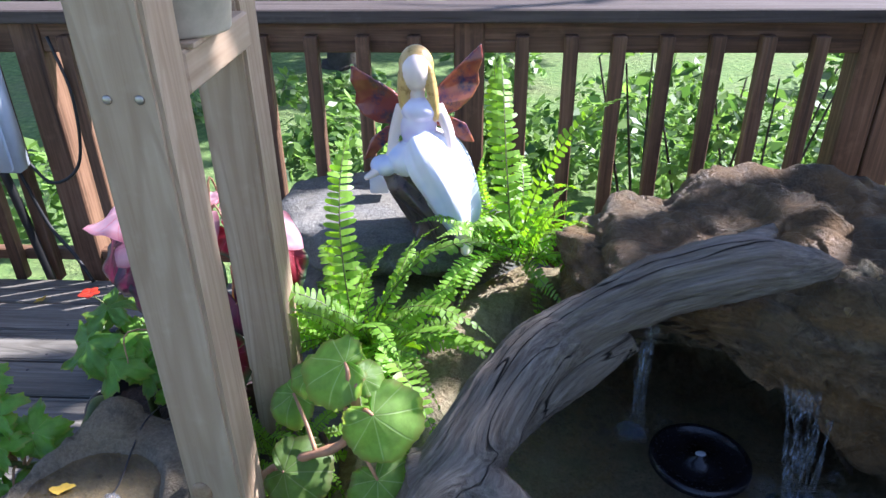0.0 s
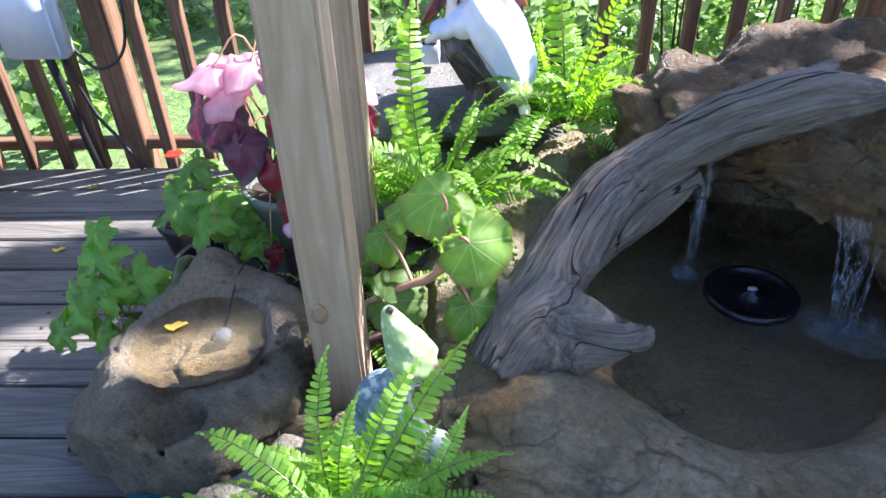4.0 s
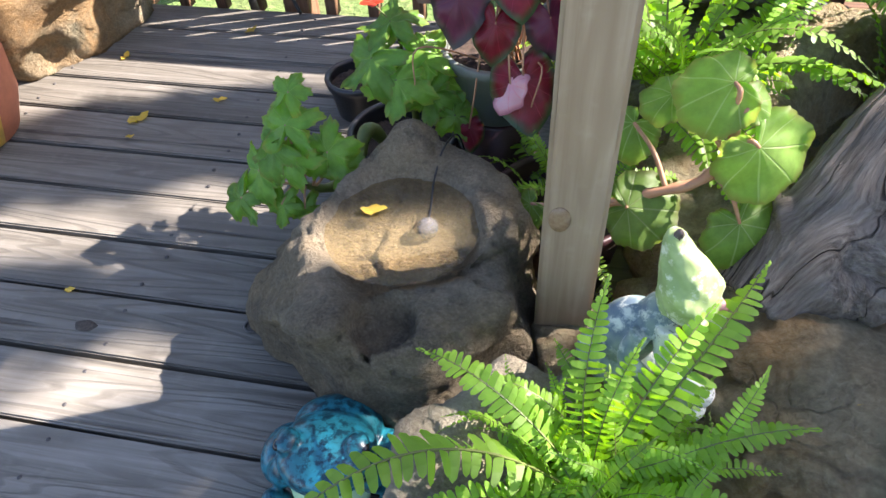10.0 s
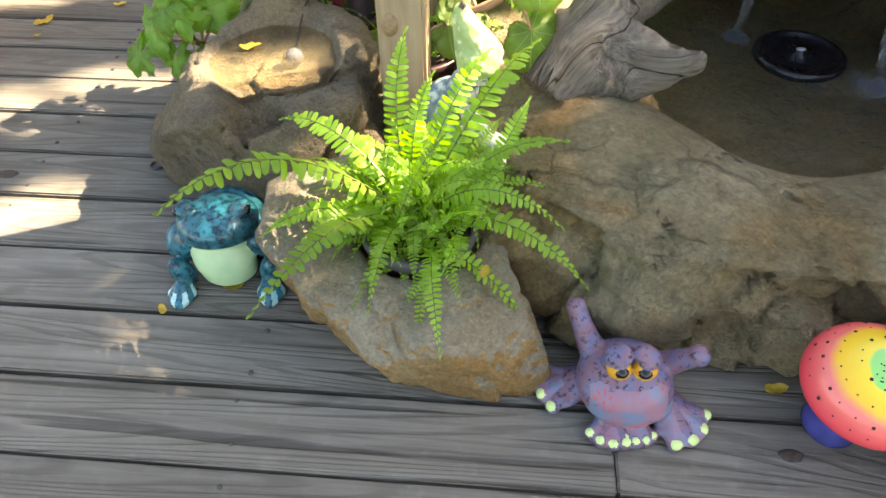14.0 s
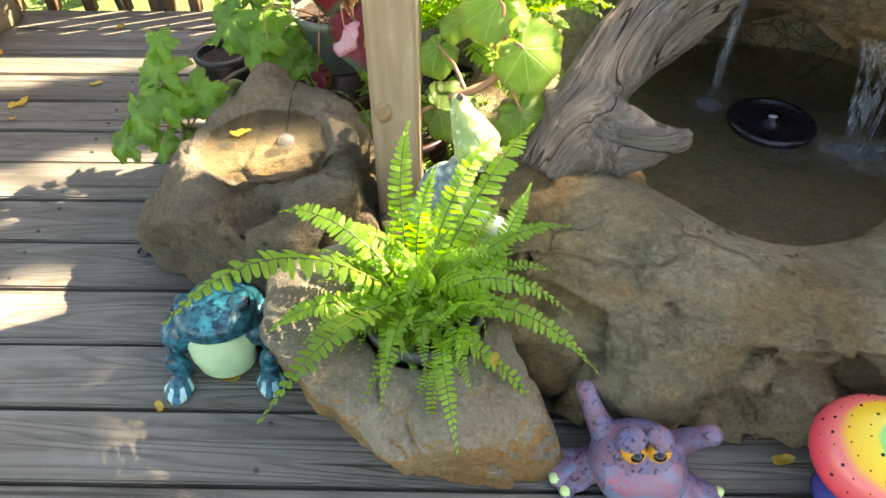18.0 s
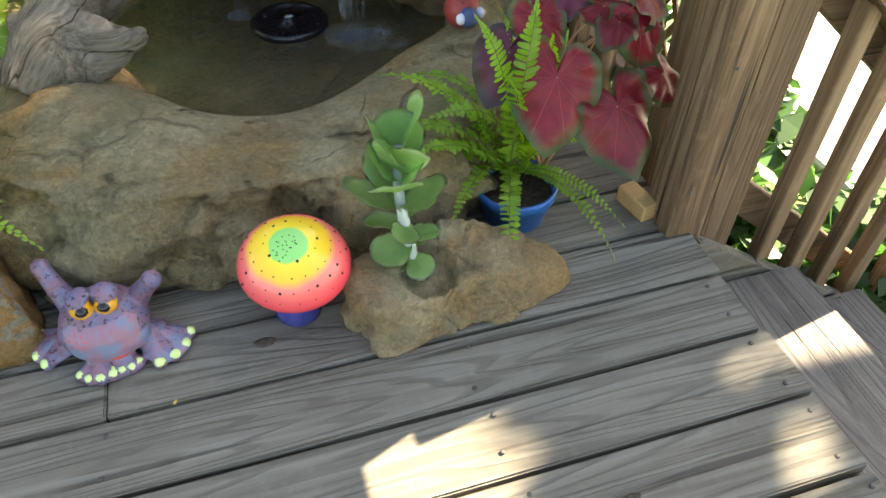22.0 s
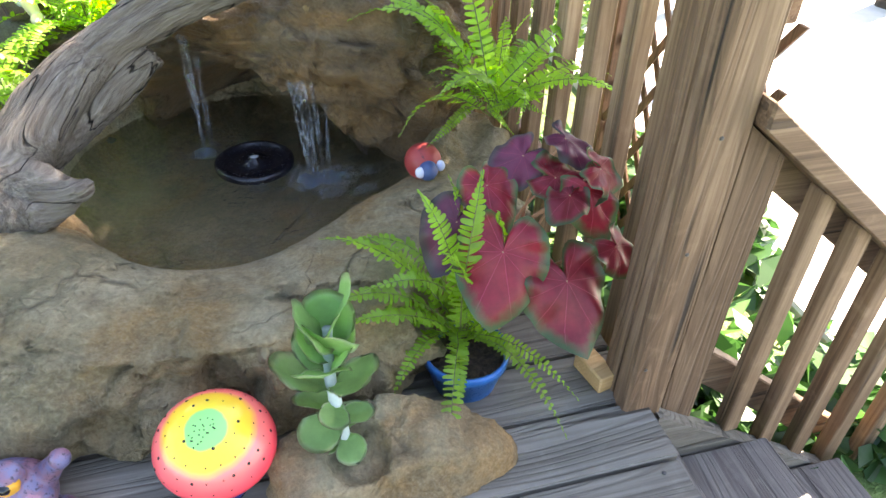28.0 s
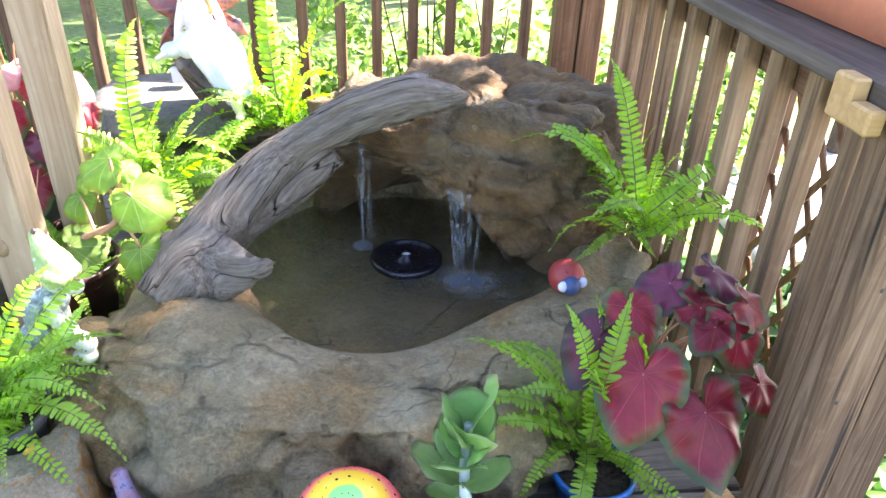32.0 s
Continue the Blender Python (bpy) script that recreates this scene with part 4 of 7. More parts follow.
slab = single_rock("flat_slab", rough_rock((0.36, 0.28, 0.12), 31, 5, 10, (0.6, 0.9), 0.03, 4.0, 0.05, -0.10), M_SLAB, pose(-0.22, 1.66, 0.365, 0, 0, -10), "flat grey stone slab under the winged statue", "stone slab")
single_rock("slab_support", rough_rock((0.40, 0.26, 0.17), 33, 5, 9, (0.65, 0.92), 0.04, 4.0, 0.14, -0.14), M_SLAB, pose(-0.16, 1.60, 0.14, 0, 0, 6), "grey boulder carrying the flat slab", "rock")
single_rock("grey_rock", rough_rock((0.20, 0.16, 0.16), 35, 5, 9, (0.65, 0.92), 0.03, 5.0, None, -0.12), M_SLAB, pose(-0.06, 1.36, 0.10), "dark grey rock behind the ferns")
single_rock("tan_boulder", rough_rock((0.26, 0.30, 0.40), 41, 5, 9, (0.7, 0.95), 0.06, 4.0, None, -0.18), M_TAN, pose(-1.97, 1.66, 0.18), "rough tan boulder standing on the deck", "rock")
single_rock("brown_rock", rough_rock((0.20, 0.17, 0.10), 43, 5, 8, (0.65, 0.92), 0.03, 6.0, None, -0.07), M_POND, pose(-0.27, 0.60, 0.07), "low brown rock under the gnome")

# ---- plant helpers ----
def frond_bm(length, rise, droop, pairs, width, seed):
    """A sword-fern frond that springs along +x and bends down towards its tip."""
    rng = random.Random(seed)
    bm = bmesh.new()
    uv = bm.loops.layers.uv.verify()
    spine = []
    bow = rng.uniform(-0.34, 0.34)
    fold_ = rng.uniform(-0.05, 0.55)
    for k in range(25):
        s = k / 24
        spine.append(Vector((length * (s - 0.10 * s ** 3), length * (0.03 * math.sin(3 * s + seed) + bow * s * s), length * (rise * s - droop * s ** 2.3))))
    tube(bm, [(*p, 0.0018 * (1 - 0.75 * i / 24) + 0.0003) for i, p in enumerate(spine)], 4, False, 1)

    def at(s):
        q = s * 24
        i = min(int(q), 23)
        return spine[i].lerp(spine[i + 1], q - i), (spine[i + 1] - spine[i]).normalized()

    for k in range(pairs):
        s = 0.10 + 0.88 * k / (pairs - 1)
        w = width * length * (math.sin(math.pi * min(1.0, 0.20 + 0.80 * s)) ** 0.6) * (1 if s < 0.75 else 1 - 0.8 * (s - 0.75) / 0.25)
        if w < 0.003:
            w = 0.003
        half = 0.88 * length / pairs * 0.45
        for sign in (1, -1):
            p, d = at(min(0.995, s + (0.008 if sign > 0 else 0)))
            across = d.cross(Vector((0, 0, 1))).normalized() * sign
            up = across.cross(d).normalized() * sign
            lift = fold_ + rng.uniform(-0.25, 0.30)
            roll_ = rng.uniform(-0.5, 0.5)
            ahead = 0.22 + rng.uniform(-0.08, 0.08) + 0.35 * max(0, s - 0.7)
            ww = w * rng.uniform(0.88, 1.08)
            rows = []
            for f, wf in ((0.0, 0.55), (0.10, 1.05), (0.55, 0.98), (0.88, 0.72), (1.0, 0.0)):
                c = p + across * ww * f + d * ww * f * ahead + up * ww * (lift * f - 0.28 * f * f)
                across_w = (d + up * roll_).normalized() * half * wf
                rows.append((c - across_w, c + across_w, f) if wf else (c, None, f))
            verts = [(bm.verts.new(a), bm.verts.new(b) if b is not None else None, f) for a, b, f in rows]
            for (a0, b0, f0), (a1, b1, f1) in zip(verts, verts[1:]):
                loop = (a0, b0, b1, a1) if b1 else (a0, b0, a1)
                if sign < 0:
                    loop = loop[::-1]
                face = bm.faces.new(loop)
                for l in face.loops:
                    l[uv].uv = (f0 * 0.9, 0.25)
    return bm


FROND_MESHES = []
for i, (rise, droop) in enumerate(((0.75, 0.55), (0.95, 0.95), (0.45, 0.75), (0.20, 0.85), (1.10, 0.55), (0.05, 1.1)) * 3):
    ob = link_mesh("frond_source", frond_bm(0.345, rise, droop * (1 + 0.12 * math.sin(i * 2.3)), 27, 0.078, i + 3), [M_FERN, M_STALK], smooth=False)
    FROND_MESHES.append(ob.data)
    bpy.data.objects.remove(ob)


def fern(m, count, label, seed, reach=(0.7, 1.15), lean=(0, 0), group="ferns", special=(), high=1.0, spread=0.045, short=0.0):
    """A clump of fronds about its crown. special: (azimuth, scale, mesh, tilt) of fronds that stick out."""
    rng = random.Random(seed)
    root = thing("fern", m, label, "fern", group)
    for k in range(count):
        az = 360 * (k * 0.618 % 1) + rng.uniform(-40, 40)
        age = k / count
        kind = rng.choice((0, 1, 4)) if age < 0.35 else rng.choice((0, 1, 2)) if age < 0.7 else rng.choice((2, 3, 2))
        sc = rng.uniform(*reach) * (0.75 + 0.35 * age)
        if short and age > 0.5 and 190 < az % 360 < 345:
            sc *= short
        ob = new("frond", FROND_MESHES[kind + 6 * rng.randrange(3)])
        ob.parent = root
        tip_up = rng.uniform(-12, 20) + (1 - age) * 26 * high
        ob.matrix_basis = pose(rng.uniform(-spread, spread), rng.uniform(-spread, spread), 0, rng.uniform(-48, 48), -tip_up, az) @ Matrix.Diagonal((sc, sc, sc, 1))
        ob.matrix_basis = pose(0, 0, 0, lean[0], lean[1], 0) @ ob.matrix_basis
    for az, sc, kind, tilt in special:
        ob = new("frond", FROND_MESHES[kind + 6 * rng.randrange(3)])
        ob.parent = root
        ob.matrix_basis = pose(0, 0, 0, rng.uniform(-12, 12), -tilt, az) @ Matrix.Diagonal((sc, sc, sc, 1))
    return root


def leaf_bm(radius, cup=0.15, rings=5, segs=40, wave=0.04, fold=0.0, seed=0, droop=0.0, thick=0.0):
    """A leaf blade about its stalk, tip along +x; radius(angle) is its outline in metres."""
    rng = random.Random(seed)
    ph = rng.uniform(0, 6)
    bm = bmesh.new()
    uv = bm.loops.layers.uv.verify()

    def place(f, a):
        r = radius(a) * f
        x, y = r * math.cos(a), r * math.sin(a)
        big = radius(0.0)
        z = -cup * r * r / max(big, 1e-4) + wave * big * math.sin(3 * a + ph + 5 * f) * f * f + wave * 0.5 * big * math.sin(8 * a + ph) * f ** 3
        z -= fold * abs(y)
        z -= droop * max(0, x) ** 2 / max(big, 1e-4)
        return Vector((x, y, z))

    center = bm.verts.new((0, 0, 0))
    prev = None
    for k in range(1, rings + 1):
        f = k / rings
        ring = [bm.verts.new(place(f, -math.pi + 2 * math.pi * j / segs)) for j in range(segs + 1)]
        for j in range(segs):
            if prev is None:
                face = bm.faces.new((center, ring[j], ring[j + 1]))
                data = ((0, j + 0.5), (f, j), (f, j + 1))
            else:
                face = bm.faces.new((prev[j], ring[j], ring[j + 1], prev[j + 1]))
                g = (k - 1) / rings
                data = ((g, j), (f, j), (f, j + 1), (g, j + 1))
            for l, (u, v) in zip(face.loops, data):
                l[uv].uv = (u, v / segs)
        prev = ring
    return bm


def outline(pts):
    """A leaf outline from (degrees from the tip, radius), the same on both sides."""
    ang = [radians(a) for a, _ in pts]
    rad = [r for _, r in pts]
    return lambda a: float(np.interp(abs(a), ang, rad))


def heart(size):
    return outline([(0, size), (10, size * 0.90), (30, size * 0.74), (60, size * 0.62), (95, size * 0.56), (130, size * 0.56), (152, size * 0.55), (166, size * 0.42), (176, size * 0.14), (180, size * 0.08)])


def kidney(size):
    return lambda a: size * (0.48 + 0.60 * (0.5 + 0.5 * math.cos(a)) ** 0.9 + 0.09 * math.sin(a) + 0.030 * math.cos(9 * a + 0.6) + 0.018 * math.cos(31 * a)) * (1 - 0.80 * max(0.0, (abs(a) - 2.55) / 0.59) ** 1.1)


def lobed(size):
    def r(a):
        k = abs(math.cos(2.5 * a))
        return size * (0.60 + 0.40 * k ** 1.7 + 0.05 * math.cos(19 * a) + 0.045 * math.cos(33 * a + 1)) * (1 - 0.7 * max(0, (abs(a) - 2.75) / 0.4))
    return r


def oval(size, wide=0.5, back=0.25):
    return lambda a: size / math.sqrt(math.cos(a) ** 2 / (1.0 if math.cos(a) > 0 else back ** 2) + math.sin(a) ** 2 / wide ** 2)


def face_to(at, normal, tip, scale=1.0):
    """The pose of a blade at a point, with its upper side along normal and its tip as near to tip as may be."""
    z = Vector(normal).normalized()
    x = Vector(tip)
    x = (x - z * x.dot(z)).normalized()
    y = z.cross(x)
    m = Matrix((x, y, z)).transposed().to_4x4()
    return Matrix.Translation(at) @ m @ Matrix.Diagonal((scale, scale, scale, 1))


def stalked(root, base, bend, at, normal, tip, blade, mats, thick=0.003, stalk_mat=None, name="leaf"):
    """A blade on its own stalk: the stalk is a part of the leaf."""
    lf = part(name, blade, mats, root)
    lf.matrix_basis = face_to(at, normal, tip)
    inv = lf.matrix_basis.inverted()
    pts = smooth_path([(*base, thick), (*bend, thick * 0.85), (*at, thick * 0.6)], 12)
    pts = [(*(inv @ Vector(p[:3])), p[3]) for p in pts]
    part("stalk", tube(bmesh.new(), pts, 6), stalk_mat or M_STALK, lf)
    return lf


def pot(name, m, r_top, r_base, height, mat, label, soil=0.03, category="plant pot", rim=0.008):
    root = thing(name, m, label, category)
    prof = [(r_base * 0.96, 0), (r_base, 0.004), (r_top * 0.97, height - 0.024), (r_top + rim * 0.6, height - 0.022), (r_top + rim, height - 0.004), (r_top + rim * 0.6, height), (r_top - 0.003, height), (r_top - 0.006, height - 0.01), (r_top * 0.93, height - soil), (r_top * 0.90, height - soil - 0.01)]
    part("body", lathe(prof, 48), mat, root)
    bm = bmesh.new()
    bmesh.ops.create_grid(bm, x_segments=24, y_segments=24, size=1.0)
    rng = random.Random(int(r_top * 1000))
    for v in bm.verts:
        x, y = v.co.x, v.co.y
        k = max(abs(x), abs(y)) / max(1e-6, math.hypot(x, y))
        v.co = Vector((x * k * r_top * 0.95, y * k * r_top * 0.95, height - soil + rng.uniform(-0.004, 0.006)))
    part("soil", bm, M_SOIL, root)
    return root


# ---- plants ----
fern(pose(-0.335, 0.376, 0.188), 118, "bright green sword fern growing in the tan rock planter", 2, (0.26, 0.78), special=(
    (32, 1.15, 0, 26), (18, 0.9, 0, 20), (192, 1.30, 0, 14), (-22, 0.95, 2, 14), (228, 1.05, 2, 22), (205, 0.85, 0, 2), (250, 0.66, 2, 24), (272, 0.5, 2, 22), (300, 0.5, 2, 16), (160, 0.95, 1, 15), (110, 0.85, 4, 34), (75, 0.85, 4, 28), (95, 0.7, 4, 40), (240, 0.55, 3, 30), (-5, 0.8, 1, 20)), high=1.5, spread=0.072, short=0.62)
pot("nursery_pot", pose(-0.335, 0.362, 0.104), 0.094, 0.075, 0.10, M_DARK_GREY_POT, "round dark grey plastic pot sunk in the rock planter", 0.012)
fern(pose(1.05, 0.81, 0.34), 32, "green sword fern by the railing above the pond", 5, (0.75, 1.2), special=((165, 1.25, 1, 22), (150, 1.2, 0, 28), (95, 1.15, 4, 30), (330, 1.0, 0, 8)), high=1.35, short=0.45)
fern(pose(-0.24, 1.16, 0.30), 48, "bright green sunlit fern beneath the stone slab", 8, (0.75, 1.15), special=((300, 1.15, 2, 22), (330, 1.1, 1, 20), (110, 1.3, 4, 30), (20, 1.25, 1, 25), (270, 1.0, 2, 18)), high=0.9)
fern(pose(0.10, 1.46, 0.37), 44, "tall sunlit fern behind the boulder", 11, (0.65, 1.0), special=((230, 1.1, 2, 8), (215, 1.2, 3, 0), (30, 1.2, 4, 28), (80, 1.3, 4, 32), (120, 1.35, 4, 36)), high=1.4)
fern(pose(-0.42, 0.98, 0.15), 22, "low dark green fern at the foot of the post", 13, (0.5, 0.8))
fern(pose(0.845, 0.325, 0.088), 9, "trailing green fern in the blue pot", 17, (0.5, 0.8), special=(
    (302, 0.72, 3, 24), (172, 1.1, 0, 26), (180, 0.9, 1, 38), (166, 0.85, 0, 12), (193, 0.85, 4, 40), (150, 0.9, 0, 22), (176, 0.7, 2, 20), (210, 0.7, 2, 18), (236, 0.85, 3, 24), (90, 0.8, 4, 40), (186, 1.0, 0, 20), (160, 1.0, 1, 32), (203, 0.9, 0, 14), (196, 0.75, 2, 8), (122, 1.0, 4, 48), (100, 1.1, 4, 60), (215, 0.9, 4, 58), (142, 0.9, 4, 44), (30, 0.7, 1, 35), (345, 0.75, 2, 30), (312, 0.66, 3, 26)), high=1.2)


pot("blue_pot", pose(0.838, 0.285, 0.0), 0.084, 0.066, 0.092, M_BLUE_POT, "glossy bright blue round pot on the deck", rim=0.004)
pot("maroon_pot", pose(-0.415, 0.94, 0.0), 0.125, 0.095, 0.20, M_MAROON_POT, "dark maroon plastic pot behind the wooden post", 0.045)
pot("black_pot", pose(-0.775, 1.165, 0.0), 0.115, 0.09, 0.145, M_BLACK_POT, "black plastic pot with a thick bare stem", 0.045)
pot("small_black_pot", pose(-0.955, 1.42, 0.0), 0.075, 0.06, 0.11, M_BLACK_POT, "small black plastic pot on the deck")
pot("grey_pot", pose(-0.575, 1.20, 0.205), 0.108, 0.082, 0.145, M_GREY_POT, "grey-green plastic pot raised on an upturned pot", 0.03)
ped = thing("upturned_pot", pose(-0.575, 1.20, 0.0), "dark red upturned pot used as a stand", "plant pot")
part("body", lathe([(0.11, 0.0), (0.112, 0.02), (0.105, 0.022), (0.085, 0.199), (0.08, 0.203)], 40), M_MAROON_POT, ped)

# begonia with big round leaves
begonia = thing("begonia", pose(0, 0, 0), "begonia with large round pale green leaves on reddish stems", "plant")
stem = smooth_path([(-0.42, 0.92, 0.16, 0.009), (-0.36, 0.84, 0.27, 0.009), (-0.29, 0.81, 0.335, 0.0085), (-0.225, 0.81, 0.365, 0.008), (-0.195, 0.815, 0.405, 0.009), (-0.190, 0.82, 0.450, 0.008), (-0.200, 0.82, 0.495, 0.006)], 36)
part("stem", tube(bmesh.new(), stem, 10, shape=lambda i, a: 1 + 0.14 * math.sin(i * 1.3)), M_STEM_RED, begonia, "thick jointed reddish stem")
for at, normal, tip, size, base in (
        ((-0.205, 0.835, 0.525), (-0.10, -0.55, 0.85), (-1.0, -0.15, 0.10), 0.092, (-0.200, 0.82, 0.49)),
        ((-0.158, 0.795, 0.450), (0.15, -0.85, 0.50), (0.55, -0.25, -0.85), 0.106, (-0.190, 0.82, 0.44)),
        ((-0.155, 0.775, 0.325), (0.05, -0.75, 0.65), (0.35, -0.35, -0.80), 0.096, (-0.205, 0.812, 0.385)),
        ((-0.318, 0.785, 0.325), (-0.05, -0.70, 0.70), (0.90, -0.25, -0.15), 0.092, (-0.345, 0.825, 0.29)),
        ((-0.320, 0.90, 0.40), (-0.2, -0.6, 0.8), (-0.5, -0.4, -0.6), 0.068, (-0.265, 0.81, 0.35)),
        ((-0.175, 0.825, 0.500), (0.3, -0.6, 0.7), (0.8, -0.1, 0.2), 0.046, (-0.200, 0.82, 0.47)),
        ((-0.275, 0.88, 0.47), (-0.3, -0.5, 0.8), (-0.7, 0.1, 0.1), 0.060, (-0.195, 0.815, 0.42)),
        ((-0.47, 0.86, 0.245), (-0.3, -0.6, 0.8), (-0.8, -0.3, -0.3), 0.058, (-0.39, 0.88, 0.22))):
    mid = (Vector(base) + Vector(at)) / 2 + Vector((0.004, -0.008, 0.012))
    stalked(begonia, base, mid, at, normal, tip, leaf_bm(kidney(size * 0.80), 0.24, 9, 90, 0.115, 0.16, int(size * 1000), 0.18), M_BEGONIA, 0.0045, M_STEM_RED)

# caladiums by the railing
calad = thing("red_caladium", pose(0, 0, 0), "red caladium with green-edged heart leaves beside the railing", "plant")
crng = random.Random(3)
for at, normal, tip, size, mat in (
        ((1.005, 0.225, 0.285), (0.05, -0.75, 0.65), (0.12, -0.5, -1), 0.150, M_CALAD),
        ((0.890, 0.265, 0.345), (-0.25, -0.75, 0.6), (-0.25, -0.4, -1), 0.150, M_CALAD),
        ((0.83, 0.36, 0.355), (-0.3, -0.7, 0.7), (-0.5, -0.4, -0.8), 0.115, M_CALAD_DARK),
        ((1.085, 0.34, 0.395), (0.2, -0.8, 0.6), (0.3, -0.3, -1), 0.105, M_CALAD),
        ((1.03, 0.38, 0.41), (0.1, -0.4, 0.9), (0.8, -0.5, 0), 0.110, M_CALAD),
        ((0.985, 0.44, 0.43), (-0.2, -0.5, 0.9), (-0.8, -0.4, -0.2), 0.095, M_CALAD_DARK),
        ((1.075, 0.45, 0.45), (0.3, -0.3, 1), (0.6, -0.6, -0.2), 0.085, M_CALAD_DARK),
        ((1.11, 0.36, 0.43), (0.5, -0.5, 0.6), (0.8, 0.1, -0.6), 0.085, M_CALAD),
        ((0.90, 0.40, 0.40), (0, -0.6, 0.8), (0.2, -0.6, -0.5), 0.10, M_CALAD),
        ((1.04, 0.33, 0.40), (0, -0.3, 1), (-0.5, -0.6, 0.1), 0.075, M_CALAD),
        ((1.12, 0.27, 0.31), (0.4, -0.7, 0.5), (0.6, -0.3, -0.8), 0.085, M_CALAD)):
    base = (0.90 + crng.uniform(-0.04, 0.04), 0.35 + crng.uniform(-0.03, 0.03), 0.08)
    bend = ((base[0] + at[0]) / 2, (base[1] + at[1]) / 2 + 0.03, at[2] * 0.75)
    stalked(calad, base, bend, at, normal, tip, leaf_bm(heart(size), 0.16, 7, 56, 0.11, 0.14, int(at[0] * 999)), mat, 0.0035, M_STEM_RED)

calad2 = thing("mixed_caladium", pose(0, 0, 0), "pink and purple caladium drooping over the grey pot", "plant")
for at, normal, tip, size, mat in (
        ((-0.508, 1.035, 0.375), (0.15, -0.85, 0.5), (0.25, -0.3, -1), 0.105, M_CALAD),
        ((-0.530, 1.03, 0.368), (-0.5, -0.7, 0.6), (-0.35, -0.4, -0.9), 0.060, M_CALAD_PINK_LIT),
        ((-0.612, 1.07, 0.235), (0.0, -0.85, 0.5), (0.1, -0.4, -1), 0.052, M_CALAD),
        ((-0.670, 1.12, 0.655), (-0.1, -0.35, 0.95), (-1, -0.35, -0.15), 0.090, M_CALAD_PINK_LIT),
        ((-0.590, 1.12, 0.665), (0.1, -0.4, 0.9), (-0.4, -0.8, -0.1), 0.085, M_CALAD_PINK_LIT),
        ((-0.530, 1.10, 0.650), (0.2, -0.4, 0.9), (0.2, -0.9, -0.2), 0.080, M_CALAD_PINK_LIT),
        ((-0.640, 1.10, 0.610), (-0.2, -0.5, 0.85), (-0.7, -0.6, -0.3), 0.075, M_CALAD_PINK_LIT),
        ((-0.715, 1.12, 0.570), (-0.6, -0.7, 0.4), (-0.45, -0.2, -0.9), 0.095, M_CALAD_DARK),
        ((-0.655, 1.08, 0.555), (-0.2, -0.9, 0.3), (-0.55, -0.2, -0.7), 0.085, M_CALAD_DARK),
        ((-0.625, 1.06, 0.510), (-0.1, -0.9, 0.4), (-0.1, -0.3, -1), 0.090, M_CALAD_DARK),
        ((-0.530, 1.08, 0.545), (0.1, -0.8, 0.5), (0.2, -0.4, -0.9), 0.080, M_CALAD),
        ((-0.560, 1.05, 0.470), (0.0, -0.9, 0.4), (-0.1, -0.3, -1), 0.075, M_CALAD),
        ((-0.480, 1.14, 0.600), (0.3, -0.6, 0.7), (0.8, -0.3, -0.3), 0.080, M_CALAD),
        ((-0.410, 1.17, 0.600), (0.4, -0.6, 0.7), (0.9, -0.2, -0.2), 0.080, M_CALAD_PINK_LIT),
        ((-0.400, 1.20, 0.520), (0.4, -0.6, 0.5), (0.5, -0.4, -0.8), 0.085, M_CALAD),
        ((-0.470, 1.08, 0.470), (0.2, -0.8, 0.4), (0.4, -0.3, -1), 0.080, M_CALAD_DARK),
        ((-0.52, 1.22, 0.640), (0.0, -0.4, 0.9), (0.2, 0.8, 0), 0.075, M_CALAD_PINK_LIT)):
    base = (-0.56 + crng.uniform(-0.04, 0.04), 1.20 + crng.uniform(-0.04, 0.04), 0.30)
    bend = ((base[0] * 0.5 + at[0] * 0.5), (base[1] * 0.5 + at[1] * 0.5), max(at[2], 0.48) + 0.03)
    stalked(calad2, base, bend, at, normal, tip, leaf_bm(heart(size), 0.24, 6, 48, 0.12, 0.22, int(abs(at[0]) * 999)), mat, 0.003, M_STEM_RED)
for bx_, by_ in ((-0.70, 1.08), (-0.48, 1.05)):
    pts = smooth_path([(-0.56, 1.18, 0.31, 0.002), (bx_, by_, 0.40, 0.0018), (bx_ - 0.01, by_ - 0.03, 0.33, 0.0014)], 12)
    part("stem", tube(bmesh.new(), pts, 5), M_STEM_RED, calad2)

# leafy plant in the black pot
vine = thing("lobed_leaf_plant", pose(0, 0, 0), "pot plant with lobed light green leaves on a thick bent stem", "plant")
stem = smooth_path([(-0.80, 1.15, 0.10, 0.013), (-0.828, 1.10, 0.190, 0.015), (-0.835, 1.03, 0.165, 0.013), (-0.840, 0.96, 0.165, 0.012), (-0.875, 0.91, 0.185, 0.009), (-0.915, 0.88, 0.230, 0.006)], 34)
part("stem", tube(bmesh.new(), stem, 10, shape=lambda i, a: 1 + 0.10 * math.sin(i * 1.7)), M_STALK, vine, "thick bare greenish stem")
stem = smooth_path([(-0.74, 1.15, 0.10, 0.010), (-0.735, 1.13, 0.24, 0.008), (-0.755, 1.12, 0.37, 0.005)], 16)
part("stem", tube(bmesh.new(), stem, 8), M_STALK, vine)
